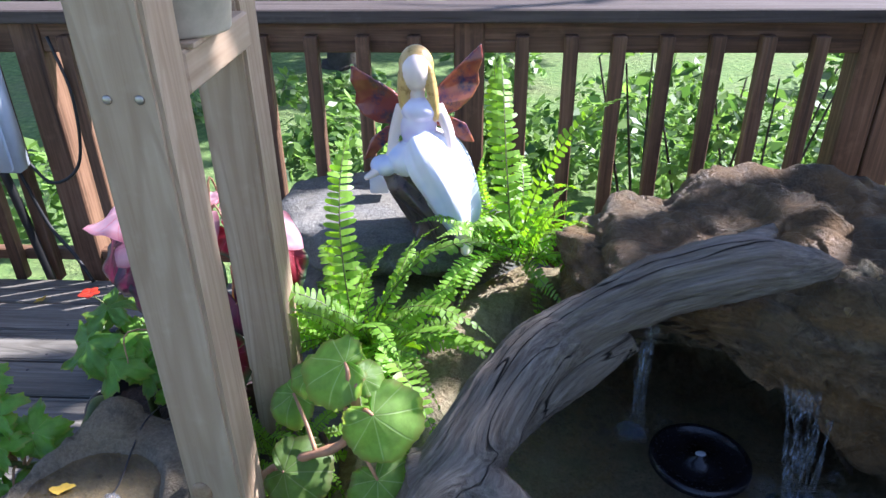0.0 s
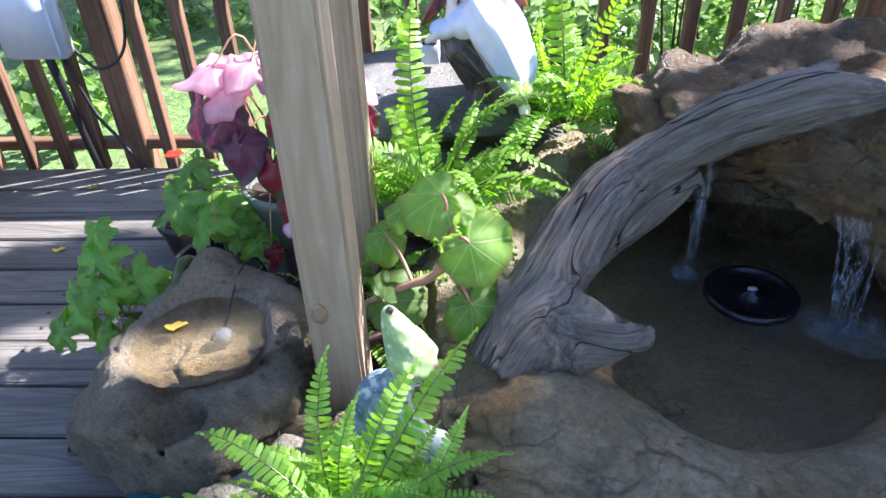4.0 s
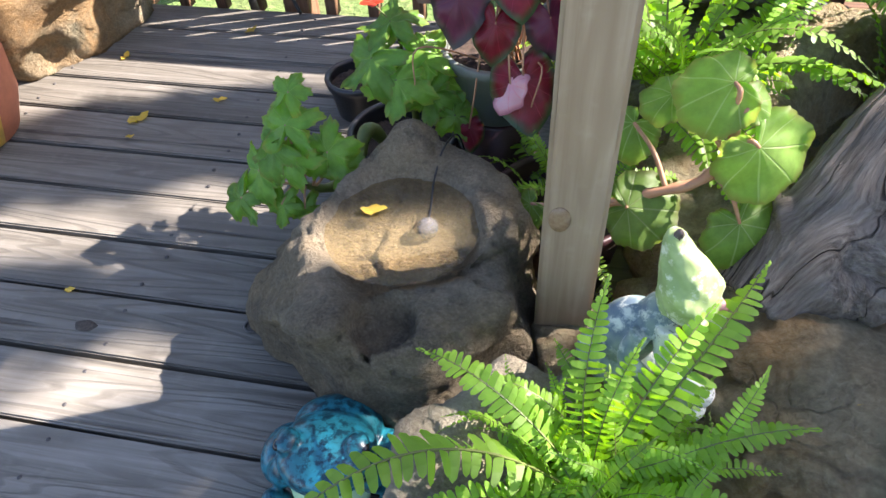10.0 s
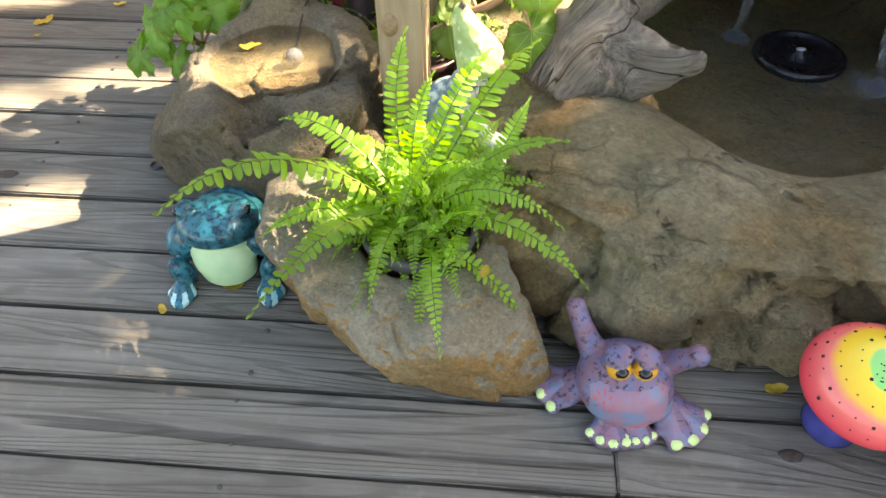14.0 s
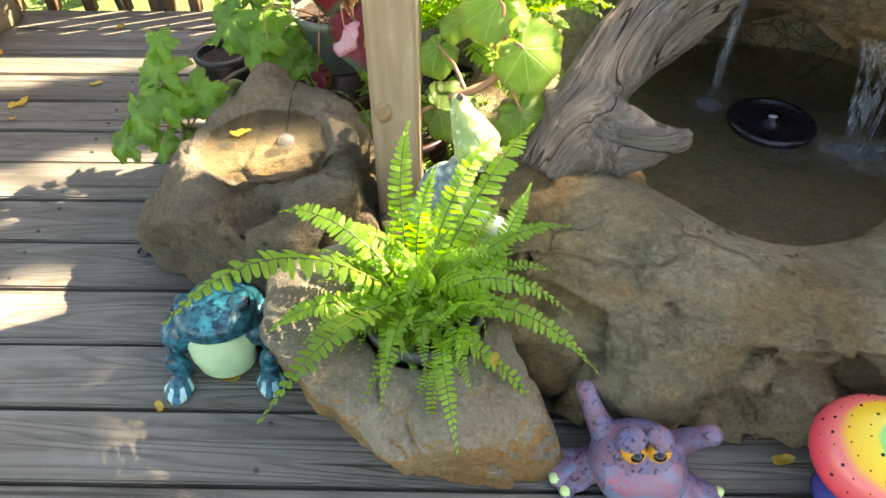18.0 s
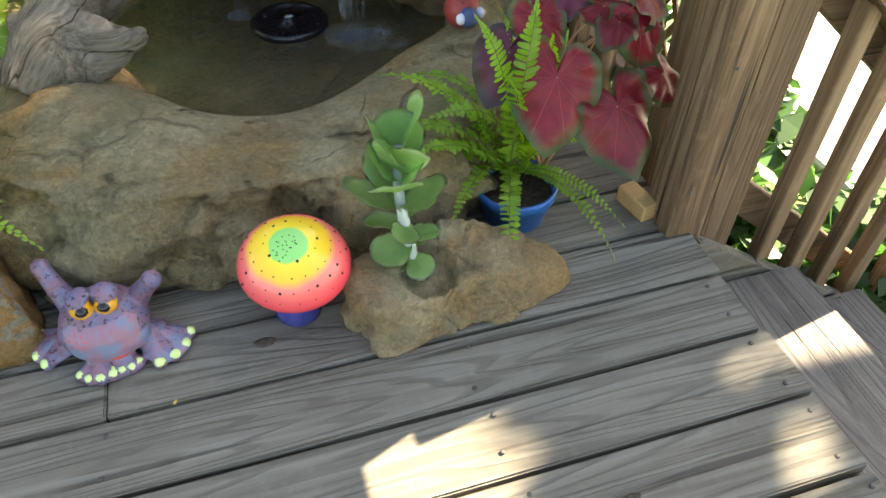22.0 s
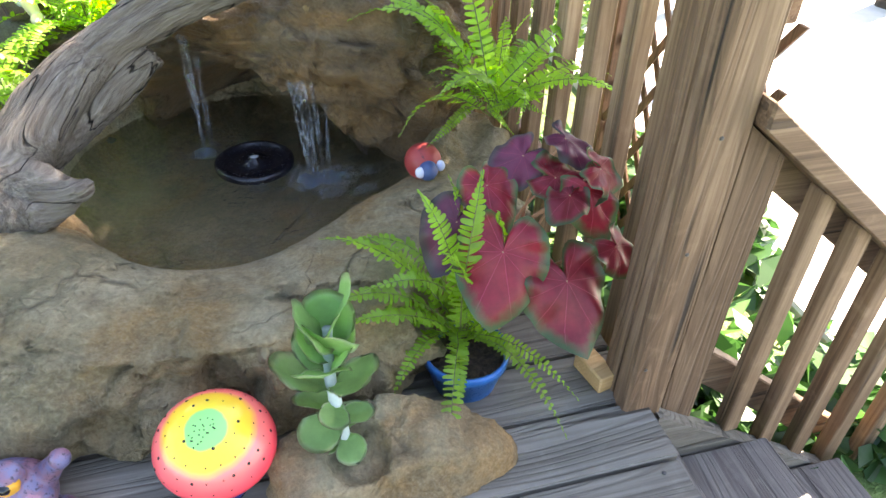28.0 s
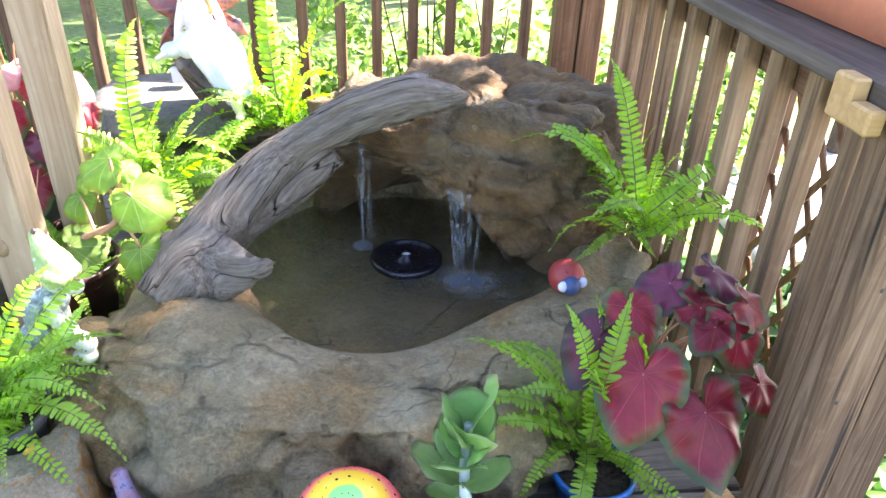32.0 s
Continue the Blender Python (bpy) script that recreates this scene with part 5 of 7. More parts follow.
for at, normal, tip, size, base in (
        ((-0.795, 1.07, 0.375), (-0.3, -0.6, 0.75), (-0.7, -0.5, -0.2), 0.076, 1),
        ((-0.745, 1.05, 0.345), (0.0, -0.75, 0.65), (0.0, -0.6, -0.7), 0.074, 1),
        ((-0.690, 1.08, 0.300), (0.1, -0.8, 0.6), (0.1, -0.5, -0.8), 0.060, 1),
        ((-0.640, 1.08, 0.255), (0.3, -0.7, 0.6), (0.5, -0.5, -0.7), 0.050, 1),
        ((-0.705, 1.10, 0.370), (0.3, -0.5, 0.8), (0.8, -0.2, 0.1), 0.070, 1),
        ((-0.770, 1.13, 0.420), (-0.1, -0.3, 0.9), (-0.2, 0.7, 0.3), 0.064, 1),
        ((-0.660, 1.12, 0.300), (0.4, -0.6, 0.6), (0.7, -0.3, -0.5), 0.060, 1),
        ((-0.905, 0.89, 0.345), (-0.1, -0.7, 0.6), (-0.1, 0.4, 0.9), 0.062, 0),
        ((-0.935, 0.88, 0.305), (-0.4, -0.6, 0.7), (-0.8, -0.3, 0.1), 0.064, 0),
        ((-0.905, 0.87, 0.285), (0.0, -0.8, 0.6), (0.3, -0.4, -0.7), 0.060, 0),
        ((-0.970, 0.87, 0.250), (-0.4, -0.7, 0.6), (-0.9, -0.3, -0.3), 0.066, 0),
        ((-1.010, 0.85, 0.195), (-0.4, -0.7, 0.6), (-0.6, -0.4, -0.7), 0.056, 0),
        ((-0.840, 0.90, 0.285), (0.2, -0.75, 0.6), (0.7, 0.1, 0.2), 0.060, 0),
        ((-0.815, 0.90, 0.245), (0.3, -0.7, 0.6), (0.8, -0.2, -0.3), 0.046, 0),
        ((-0.930, 0.85, 0.190), (-0.1, -0.8, 0.5), (0, -0.4, -1), 0.044, 0),
        ((-0.890, 0.86, 0.175), (0.1, -0.8, 0.5), (0.2, -0.4, -1), 0.036, 0),
        ((-0.895, 0.91, 0.400), (0, -0.5, 0.7), (0.2, 0.4, 0.9), 0.040, 0)):
    b = (-0.748, 1.125, min(0.36, at[2] - 0.03)) if base else (-0.895 + (at[0] + 0.90) * 0.25, 0.895, 0.205)
    mid = (Vector(b) + Vector(at)) / 2 + Vector((0, 0, 0.015))
    stalked(vine, b, mid, at, normal, tip, leaf_bm(lobed(size * 1.04), 0.28, 7, 96, 0.17, 0.10, int(abs(at[2]) * 999)), M_MAPLE, 0.003, M_STEM_RED if not base else M_STALK)
flower = thing("red_flower", pose(-0.80, 1.13, 0.455), "small red orange flower among the leaves", "flower")
for k in range(5):
    pt = part("petal", leaf_bm(oval(0.018, 0.6), 0.4, 3, 14, 0.05), M_RED, flower)
    pt.matrix_basis = pose(0, 0, 0, 0, -25, 72 * k) @ pose(0.004, 0, 0)
pts = [(0, 0, 0, 0.0015), (0.02, 0.01, -0.03, 0.0015), (0.055, 0.03, -0.08, 0.0015)]
part("stalk", tube(bmesh.new(), pts, 5), M_STALK, flower)

# succulent in the small rock
succ = thing("succulent", pose(0.575, 0.105, 0.03), "pale grey-green succulent with broad fleshy leaves in a rock", "plant")
stem = smooth_path([(0.0, 0.0, 0.0, 0.010), (-0.01, 0.02, 0.10, 0.011), (-0.02, 0.045, 0.20, 0.010), (-0.015, 0.06, 0.30, 0.008)], 20)
part("stem", tube(bmesh.new(), stem, 10, shape=lambda i, a: 1 + 0.08 * math.sin(i * 2.1)), M_PALE_STEM, succ, "stout pale stem")


def fleshy(size, seed):
    bm = leaf_bm(outline([(0, size), (20, size * 0.97), (45, size * 0.84), (75, size * 0.56), (110, size * 0.38), (150, size * 0.36), (180, size * 0.38)]), -0.10, 6, 32, 0.05, -0.16, seed)
    bmesh.ops.solidify(bm, geom=bm.faces[:], thickness=0.0032)
    return bm


for k in range(19):
    f = k / 18
    z = 0.050 + 0.235 * f ** 0.9
    az = 137.5 * k + 20 + crng.uniform(-24, 24)
    size = (0.056 if f < 0.45 else 0.080) * crng.uniform(0.80, 1.15)
    sx = float(np.interp(z, [0, 0.1, 0.2, 0.31], [0, -0.01, -0.02, -0.015]))
    sy = float(np.interp(z, [0, 0.1, 0.2, 0.31], [0, 0.02, 0.045, 0.06]))
    lf = part("leaf", fleshy(size, k), M_SUCC, succ)
    up = (-25 + 60 * f if f < 0.45 else 20 + 50 * (f - 0.45) / 0.55) + crng.uniform(-12, 12)
    lf.matrix_basis = pose(sx, sy, z, crng.uniform(-22, 22), -up, az) @ pose(size * 0.34, 0, 0)

# fallen leaves
for x, y, z, rz, size, tint in ((-1.53, 1.296, 0, 40, 0.045, 1), (-1.349, 1.409, 0, 10, 0.03, 0), (-1.515, 1.224, 0, 20, 0.018, 0), (-1.403, 1.77, 0, 60, 0.035, 1), (-1.382, 0.727, 0, 5, 0.02, 1), (-0.814, 0.294, 0, 130, 0.022, 0), (-0.70, 0.36, 0, 0, 0.032, 0), (0.274, 0.206, 0, 5, 0.03, 0), (0.112, -0.001, 0, 60, 0.008, 0), (-0.02, 0.544, 0.238, -20, 0.026, 0), (-0.728, 0.785, 0.258, 10, 0.035, 0), (-0.22, 0.255, 0.20, 80, 0.02, 0), (0.42, 0.20, 0, 30, 0.02, 0), (-1.72, 1.58, 0, 90, 0.03, 0)):
    lf = link_mesh("fallen_leaf", leaf_bm(oval(size * 0.75, 0.42, 0.8), -0.3, 3, 18, 0.10, -0.15, int(abs(x) * 999)), M_YELLOW)
    lf.matrix_basis = pose(x, y, z + 0.004, crng.uniform(-6, 6), crng.uniform(-6, 6), rz)
    tagged(lf, "small dry yellow fallen leaf", "leaf", "fallen leaves")

from mathutils.bvhtree import BVHTree

M_PINE_Y = wood("new_pine_across", PINE, "y", 38, 0.6, 0.25, tint=0.1)

# ---- timber stand ----
stand = thing("plant_stand", pose(0, 0, 0), "tall plant stand of new pale pine posts", "plant stand")


def pine_post(x0, y0, z1):
    bm = box_bm(x0, y0, 0.0, x0 + 0.089, y0 + 0.089, z1, 0.006, 2)
    return part("post", bm, M_PINE, stand, smooth=False)


pine_post(-0.441, 0.690, 1.55)
pine_post(-0.455, 1.045, 1.55)
for cx0 in (-0.391, -0.440):
    part("cross_piece", box_bm(cx0, 0.781, 0.985, cx0 + 0.038, 1.043, 1.040, 0.004), M_PINE_Y, stand, smooth=False)
for sx, sz in ((-0.413, 1.008), (-0.375, 1.008)):
    bm = lathe([(0.0055, 0), (0.0055, 0.0018), (0.004, 0.003)], 14)
    sc = part("screw", bm, M_SCREW, stand)
    sc.matrix_basis = pose(sx, 0.690, sz, 90, 0, 0)
bm = lathe([(0.016, 0), (0.0155, 0.0025), (0.006, 0.0035)], 20)
for v in bm.verts:
    v.co.y *= 1.45
n = Nodes("pine_knot")
kv = n.noise(n.coords((1, 1, 1)), 90.0, 4, 0.6)
kn = part("knot", bm, n.done(n.ramp(kv, ((0.3, (0.22, 0.13, 0.065)), (0.7, (0.36, 0.25, 0.15)))), 0.5), stand)
kn.matrix_basis = pose(-0.417, 0.6905, 0.376, 90, 0, 0)
cp = pot("cream_pot", pose(-0.385, 0.87, 1.047), 0.085, 0.062, 0.17, M_CREAM_POT, "ribbed cream pot standing on the plant stand")
part("shelf_board", box_bm(-0.450, 0.795, 1.0405, -0.345, 0.945, 1.0468, 0.001), M_PINE_X, stand, smooth=False)

# ---- garden statues: plain one-piece shapes ----
def paint(name, base, spots=None, spot_scale=60.0, rough=0.3, amount=(0.52, 0.62), second=None):
    n = Nodes(name)
    vec = n.coords(random_shift=False)
    a = n.noise(vec, spot_scale, 4, 0.7)
    b = n.noise(vec, spot_scale * 0.35, 3, 0.6)
    col = base
    if second:
        col = n.mix(n.ramp(b, ((0.42, 0.0), (0.6, 1.0))), base, second)
    if spots:
        col = n.mix(n.ramp(a, ((amount[0], 0.0), (amount[1], 1.0))), col, spots)
    n.bump(a, 0.15, 0.003)
    return n.done(col, rough)


M_FROG = paint("frog_glaze", (0.010, 0.115, 0.145), (0.003, 0.028, 0.045), 75, 0.28, (0.46, 0.58), (0.012, 0.18, 0.24))
M_BELLY = paint("belly_glaze", (0.42, 0.62, 0.36), None, 30, 0.3, second=(0.34, 0.54, 0.32))
M_WEB = paint("pale_web_glaze", (0.42, 0.66, 0.62), None, 40, 0.3, second=(0.20, 0.48, 0.50))
M_EYE = paint("eye_glaze", (0.006, 0.006, 0.006), None, 30, 0.1)
M_GOLD = paint("gold_glaze", (0.62, 0.30, 0.03), None, 30, 0.25)
M_PURPLE = paint("purple_glaze", (0.19, 0.10, 0.14), (0.022, 0.016, 0.034), 120, 0.45, (0.55, 0.63), (0.12, 0.12, 0.22))
M_PINKP = paint("pink_glaze", (0.27, 0.13, 0.18), (0.05, 0.06, 0.10), 75, 0.42, (0.60, 0.72), second=(0.14, 0.18, 0.28))
M_PETAL = paint("dull_red_glaze", (0.42, 0.09, 0.12), None, 60, 0.45)
M_NAILP = paint("pale_green_glaze", (0.55, 0.72, 0.28), None, 30, 0.35)
M_LIP = paint("red_glaze", (0.60, 0.07, 0.06), None, 30, 0.3)
M_GNOME = paint("weathered_gnome", (0.66, 0.66, 0.60), (0.08, 0.11, 0.08), 70, 0.6, (0.54, 0.66), (0.52, 0.56, 0.44))
M_HAT = paint("faded_hat", (0.38, 0.48, 0.19), (0.58, 0.62, 0.44), 60, 0.6, (0.54, 0.66), (0.24, 0.33, 0.12))
M_COAT = paint("faded_coat", (0.26, 0.33, 0.26), (0.50, 0.55, 0.48), 45, 0.6, (0.50, 0.64), (0.10, 0.15, 0.19))
M_WHITE = paint("white_glaze", (0.72, 0.72, 0.74), None, 20, 0.25, second=(0.52, 0.56, 0.72))
M_DRESS = paint("violet_glaze", (0.50, 0.42, 0.66), None, 22, 0.25, second=(0.72, 0.70, 0.80))
M_SKIN = paint("pale_glaze", (0.74, 0.62, 0.55), None, 20, 0.3)
M_HAIR = paint("golden_glaze", (0.55, 0.36, 0.12), (0.34, 0.20, 0.05), 60, 0.35)
M_WING = paint("wing_glaze", (0.16, 0.035, 0.028), (0.02, 0.02, 0.06), 26, 0.15, (0.48, 0.66), (0.30, 0.10, 0.05))
M_STUMP = paint("stump_glaze", (0.075, 0.055, 0.048), (0.02, 0.016, 0.016), 60, 0.35)


def blended(bm, voxel, rounds=3):
    """The shapes of bm grown together into one skin; each face takes the paint of the nearest shape."""
    tree_ = BVHTree.FromBMesh(bm)
    bm.faces.ensure_lookup_table()
    paints = [f.material_index for f in bm.faces]
    me = bpy.data.meshes.new("shape")
    bm.to_mesh(me)
    bm.free()
    ob = new("shape", me)
    mod = ob.modifiers.new("skin", 'REMESH')
    mod.mode, mod.voxel_size = 'VOXEL', voxel
    got = bpy.data.meshes.new_from_object(ob.evaluated_get(bpy.context.evaluated_depsgraph_get()))
    bpy.data.objects.remove(ob)
    out = bmesh.new()
    out.from_mesh(got)
    for f in out.faces:
        f.material_index = paints[tree_.find_nearest(f.calc_center_median())[2]]
    for _ in range(rounds):
        bmesh.ops.smooth_vert(out, verts=out.verts[:], factor=0.5, use_axis_x=True, use_axis_y=True, use_axis_z=True)
    return out


def statue(name, bm, mats, m, label, category="statue", voxel=0.0028):
    ob = link_mesh(name, blended(bm, voxel), mats)
    ob.matrix_basis = m
    return tagged(ob, label, category)


# frog
bm = bmesh.new()
ell(bm, (0, 0.035, 0.070), (0.074, 0.070, 0.070), (-10, 0, 0), 0, 4)
ell(bm, (0, -0.012, 0.138), (0.074, 0.072, 0.034), (-10, 0, 0), 0, 4)
ell(bm, (0, 0.050, 0.100), (0.070, 0.056, 0.046), (-20, 0, 0), 0, 4)
ell(bm, (0, -0.016, 0.118), (0.072, 0.066, 0.016), (-12, 0, 0), 0, 4)
ell(bm, (0, -0.034, 0.072), (0.060, 0.040, 0.064), (-20, 0, 0), 1, 4)
ell(bm, (0, -0.030, 0.030), (0.055, 0.045, 0.030), (0, 0, 0), 1, 3)
ell(bm, (0, -0.034, 0.106), (0.055, 0.030, 0.014), (-20, 0, 0), 1, 3)
for s_ in (1, -1):
    ell(bm, (0.050 * s_, -0.018, 0.170), (0.018, 0.022, 0.016), (0, 0, 0), 0, 3)
    ell(bm, (0.064 * s_, -0.026, 0.173), (0.006, 0.010, 0.008), (0, 0, 0), 2, 2)
    ell(bm, (0.080 * s_, 0.020, 0.060), (0.036, 0.052, 0.044), (0, 20 * s_, 20 * s_), 0, 3)
    ell(bm, (0.072 * s_, -0.020, 0.085), (0.025, 0.026, 0.042), (25, -24 * s_, 0), 0, 3)
    ell(bm, (0.082 * s_, -0.050, 0.040), (0.019, 0.021, 0.042), (14, 14 * s_, 0), 0, 3)
    ell(bm, (0.083 * s_, -0.070, 0.018), (0.020, 0.030, 0.018), (0, 0, 0), 0, 3)
    for k in range(4):
        an = -30 + 20 * k
        ell(bm, (0.084 * s_ + 0.022 * math.sin(radians(an)), -0.078 - 0.016 * math.cos(radians(an)), 0.011), (0.0125, 0.026, 0.0115), (4, 0, -an), 0, 3)
frog = statue("frog_statue", bm, [M_FROG, M_BELLY, M_EYE, M_WEB], pose(-0.712, 0.420, 0.0, 0, 0, 6), "glazed teal blue frog statue with a pale green belly", "frog statue")
for f in frog.data.polygons:
    c = f.center
    fan = math.degrees(math.atan2(abs(c.x) - 0.083, -(c.y + 0.045)))
    if c.z > 0.006 and c.z < 0.026 and c.y < -0.062 and math.hypot(abs(c.x) - 0.083, c.y + 0.045) > 0.022 and abs(fan) < 48 and abs((fan + 44) % 22 - 11) < 5.0:
        f.material_index = 3

# purple many-toed creature
bm = bmesh.new()
ell(bm, (0, 0, 0.062), (0.076, 0.066, 0.060), (-14, 0, 0), 0, 4)
ell(bm, (0, -0.020, 0.066), (0.076, 0.058, 0.046), (22, 0, 0), 0, 4)
ell(bm, (0.004, -0.036, 0.052), (0.070, 0.044, 0.034), (14, 0, 0), 1, 4)
for s in (1, -1):
    ell(bm, (0.022 * s, -0.008, 0.122), (0.023, 0.022, 0.023), (0, 0, 0), 0, 3)
    ell(bm, (0.0205 * s, -0.027, 0.1225), (0.0190, 0.0135, 0.0165), (-30, 0, 0), 2, 4)
    ell(bm, (0.0175 * s, -0.0385, 0.1265), (0.0100, 0.006, 0.0088), (-35, 0, 0), 3, 3)
    ell(bm, (0.0220 * s, -0.014, 0.1385), (0.0225, 0.0225, 0.0105), (6, 16 * s, 0), 0, 3)
arm1 = smooth_path([(-0.048, 0.03, 0.085, 0.024), (-0.064, 0.048, 0.112, 0.0185), (-0.078, 0.070, 0.142, 0.0155)], 10)
tube(bm, arm1, 12, True, 0)
ell(bm, (-0.080, 0.073, 0.146), (0.0165, 0.0165, 0.0165), (0, 0, 0), 0, 3)
arm2 = smooth_path([(0.058, 0.01, 0.080, 0.024), (0.080, 0.002, 0.110, 0.0185), (0.098, -0.008, 0.134, 0.016)], 10)
tube(bm, arm2, 12, True, 0)
ell(bm, (0.100, -0.009, 0.138), (0.0178, 0.0178, 0.0178), (0, 0, 0), 0, 3)
mouth = smooth_path([(-0.020, -0.072, 0.040, 0.002), (0.01, -0.076, 0.036, 0.0035), (0.03, -0.071, 0.040, 0.005), (0.052, -0.056, 0.052, 0.003)], 14)
tube(bm, mouth, 8, True, 5)
for fx, fy, an0, size in ((-0.070, 0.010, 262, 1.0), (-0.018, -0.052, 196, 0.72), (0.018, -0.056, 172, 0.55), (0.070, -0.030, 136, 1.05)):
    ell(bm, (fx + 0.5 * 0.058 * size * math.sin(radians(an0)), fy + 0.5 * 0.058 * size * math.cos(radians(an0)), 0.015), (0.042 * size, 0.042 * size, 0.013), (0, 0, 0), 1, 3)
    ell(bm, (fx, fy, 0.022), (0.034 * size, 0.034 * size, 0.022), (0, 0, 0), 0, 3)
    for k in range(4):
        an = radians(an0 + (k - 1.5) * 25)
        d = Vector((math.sin(an), math.cos(an)))
        L = 0.058 * size
        toe = smooth_path([(fx, fy, 0.030, 0.016 * size), (fx + d.x * L * 0.5, fy + d.y * L * 0.5, 0.020, 0.0145 * size), (fx + d.x * L, fy + d.y * L, 0.0125, 0.0125)], 10)
        tube(bm, toe, 12, True, k % 2)
        ell(bm, (fx + d.x * L, fy + d.y * L, 0.0125), (0.0130, 0.0130, 0.0125), (0, 0, 0), 0, 3)
        ell(bm, (fx + d.x * (L + 0.004), fy + d.y * (L + 0.004), 0.0185), (0.0092 * (0.45 + 0.55 * size), 0.0092 * (0.45 + 0.55 * size), 0.0076), (0, 0, 0), 4, 3)
creature = statue("creature_statue", bm, [M_PURPLE, M_PINKP, M_GOLD, M_EYE, M_NAILP, M_LIP, M_PETAL], pose(0.012, 0.175, 0.0, 0, 0, 2), "speckled purple glazed creature statue with pale green toes", "garden statue")
for f in creature.data.polygons:
    c = f.center
    dx_, dz_ = c.x + 0.040, c.z - 0.080
    rr = math.hypot(dx_, dz_)
    if c.y < -0.02 and rr < 0.015 and (rr < 0.003 or abs(math.sin(4 * math.atan2(dz_, dx_))) < 0.55):
        f.material_index = 6
    elif f.material_index == 0 and c.y < -0.035 and 0.045 < c.z < 0.10 and abs(c.x) < 0.06:
        f.material_index = 1

# gnome, sitting sideways on the rock
bm = bmesh.new()
ell(bm, (-0.030, 0.002, 0.030), (0.062, 0.050, 0.036), (0, 0, 0), 1, 4)
ell(bm, (-0.026, 0.004, 0.085), (0.044, 0.042, 0.062), (0, 22, 0), 1, 4)
ell(bm, (0.008, 0.0, 0.130), (0.027, 0.034, 0.040), (0, 0, 0), 1, 3)
ell(bm, (0.040, -0.008, 0.182), (0.036, 0.034, 0.030), (0, 0, 0), 0, 3)
ell(bm, (0.068, -0.014, 0.170), (0.018, 0.020, 0.018), (0, 20, 0), 0, 3)
ell(bm, (0.076, -0.012, 0.192), (0.009, 0.009, 0.009), (0, 0, 0), 3, 2)
leg = smooth_path([(0.020, -0.030, 0.150, 0.014), (0.026, -0.040, 0.110, 0.016), (0.050, -0.045, 0.070, 0.019), (0.076, -0.044, 0.050, 0.021)], 14)
tube(bm, leg, 14, True, 0)
ell(bm, (0.080, -0.044, 0.048), (0.022, 0.021, 0.024), (0, 0, 0), 0, 3)
ell(bm, (0.072, -0.046, 0.015), (0.026, 0.024, 0.020), (0, 0, 0), 0, 3)
arm = smooth_path([(-0.010, -0.036, 0.135, 0.015), (-0.020, -0.050, 0.095, 0.014), (0.010, -0.056, 0.066, 0.012)], 12)
tube(bm, arm, 12, True, 1)
hat = smooth_path([(0.042, -0.008, 0.176, 0.036), (0.036, -0.006, 0.194, 0.040), (0.028, -0.004, 0.220, 0.036), (0.014, -0.001, 0.248, 0.025), (0.004, 0.002, 0.270, 0.016), (0.002, 0.002, 0.286, 0.011)], 22)
tube(bm, hat, 24, True, 2, lambda i, a: 1 + 0.07 * math.sin(3 * a + i * 0.5) + 0.05 * math.sin(7 * a + 0.9 * i))
ell(bm, (0.005, -0.003, 0.288), (0.006, 0.006, 0.009), (0, 0, 0), 4, 2)
M_NOSE = paint("pink_nose_glaze", (0.50, 0.24, 0.22), None, 40, 0.5)
statue("gnome_statue", bm, [M_GNOME, M_COAT, M_HAT, M_NOSE, M_STUMP], pose(-0.282, 0.582, 0.190, 0, 0, -8), "weathered gnome statue with a faded green hat", "gnome statue", 0.0022)

# winged figure on a stump
bm = bmesh.new()
stump = smooth_path([(0.05, 0.0, 0.0, 0.085), (0.035, 0.0, 0.05, 0.068), (0.0, 0.005, 0.10, 0.066), (-0.045, 0.01, 0.145, 0.060), (-0.075, 0.01, 0.165, 0.035)], 20)
tube(bm, stump, 26, True, 5, lambda i, a: 1 + 0.13 * math.sin(5 * a + i * 0.3) + 0.06 * math.sin(11 * a))
ell(bm, (-0.02, -0.005, 0.175), (0.062, 0.056, 0.042), (0, 0, 0), 0, 4)
for dx_, dy_ in ((0, 0), (0.028, 0.03)):
    skirt = smooth_path([(-0.012 + dx_ * 0.3, -0.010 + dy_ * 0.4, 0.215, 0.034), (0.008 + dx_, -0.045 + dy_, 0.180, 0.050), (0.036 + dx_, -0.066 + dy_, 0.130, 0.046), (0.056 + dx_, -0.080 + dy_, 0.080, 0.036), (0.070 + dx_ * 0.6, -0.092 + dy_, 0.038, 0.020)], 20)
    tube(bm, skirt, 26, True, 0, lambda i, a: 1 + 0.07 * math.sin(6 * a + i * 0.2))
ell(bm, (0.072, -0.10, 0.045), (0.016, 0.018, 0.050), (0, -14, 0), 4, 3)
ell(bm, (0.082, -0.112, 0.008), (0.014, 0.026, 0.012), (0, 0, -10), 4, 3)
ell(bm, (-0.012, 0.0, 0.245), (0.038, 0.030, 0.060), (0, 4, 0), 1, 4)
ell(bm, (-0.010, -0.012, 0.283), (0.036, 0.026, 0.026), (0, 0, 0), 1, 3)
ell(bm, (-0.012, 0.0, 0.315), (0.016, 0.016, 0.030), (0, 0, 0), 4, 3)
ell(bm, (-0.014, -0.004, 0.360), (0.029, 0.031, 0.038), (0, 0, 0), 4, 4)
ell(bm, (-0.013, 0.012, 0.368), (0.036, 0.034, 0.042), (0, 0, 0), 2, 4)
ell(bm, (-0.040, -0.004, 0.325), (0.013, 0.018, 0.055), (0, 0, 0), 2, 3)
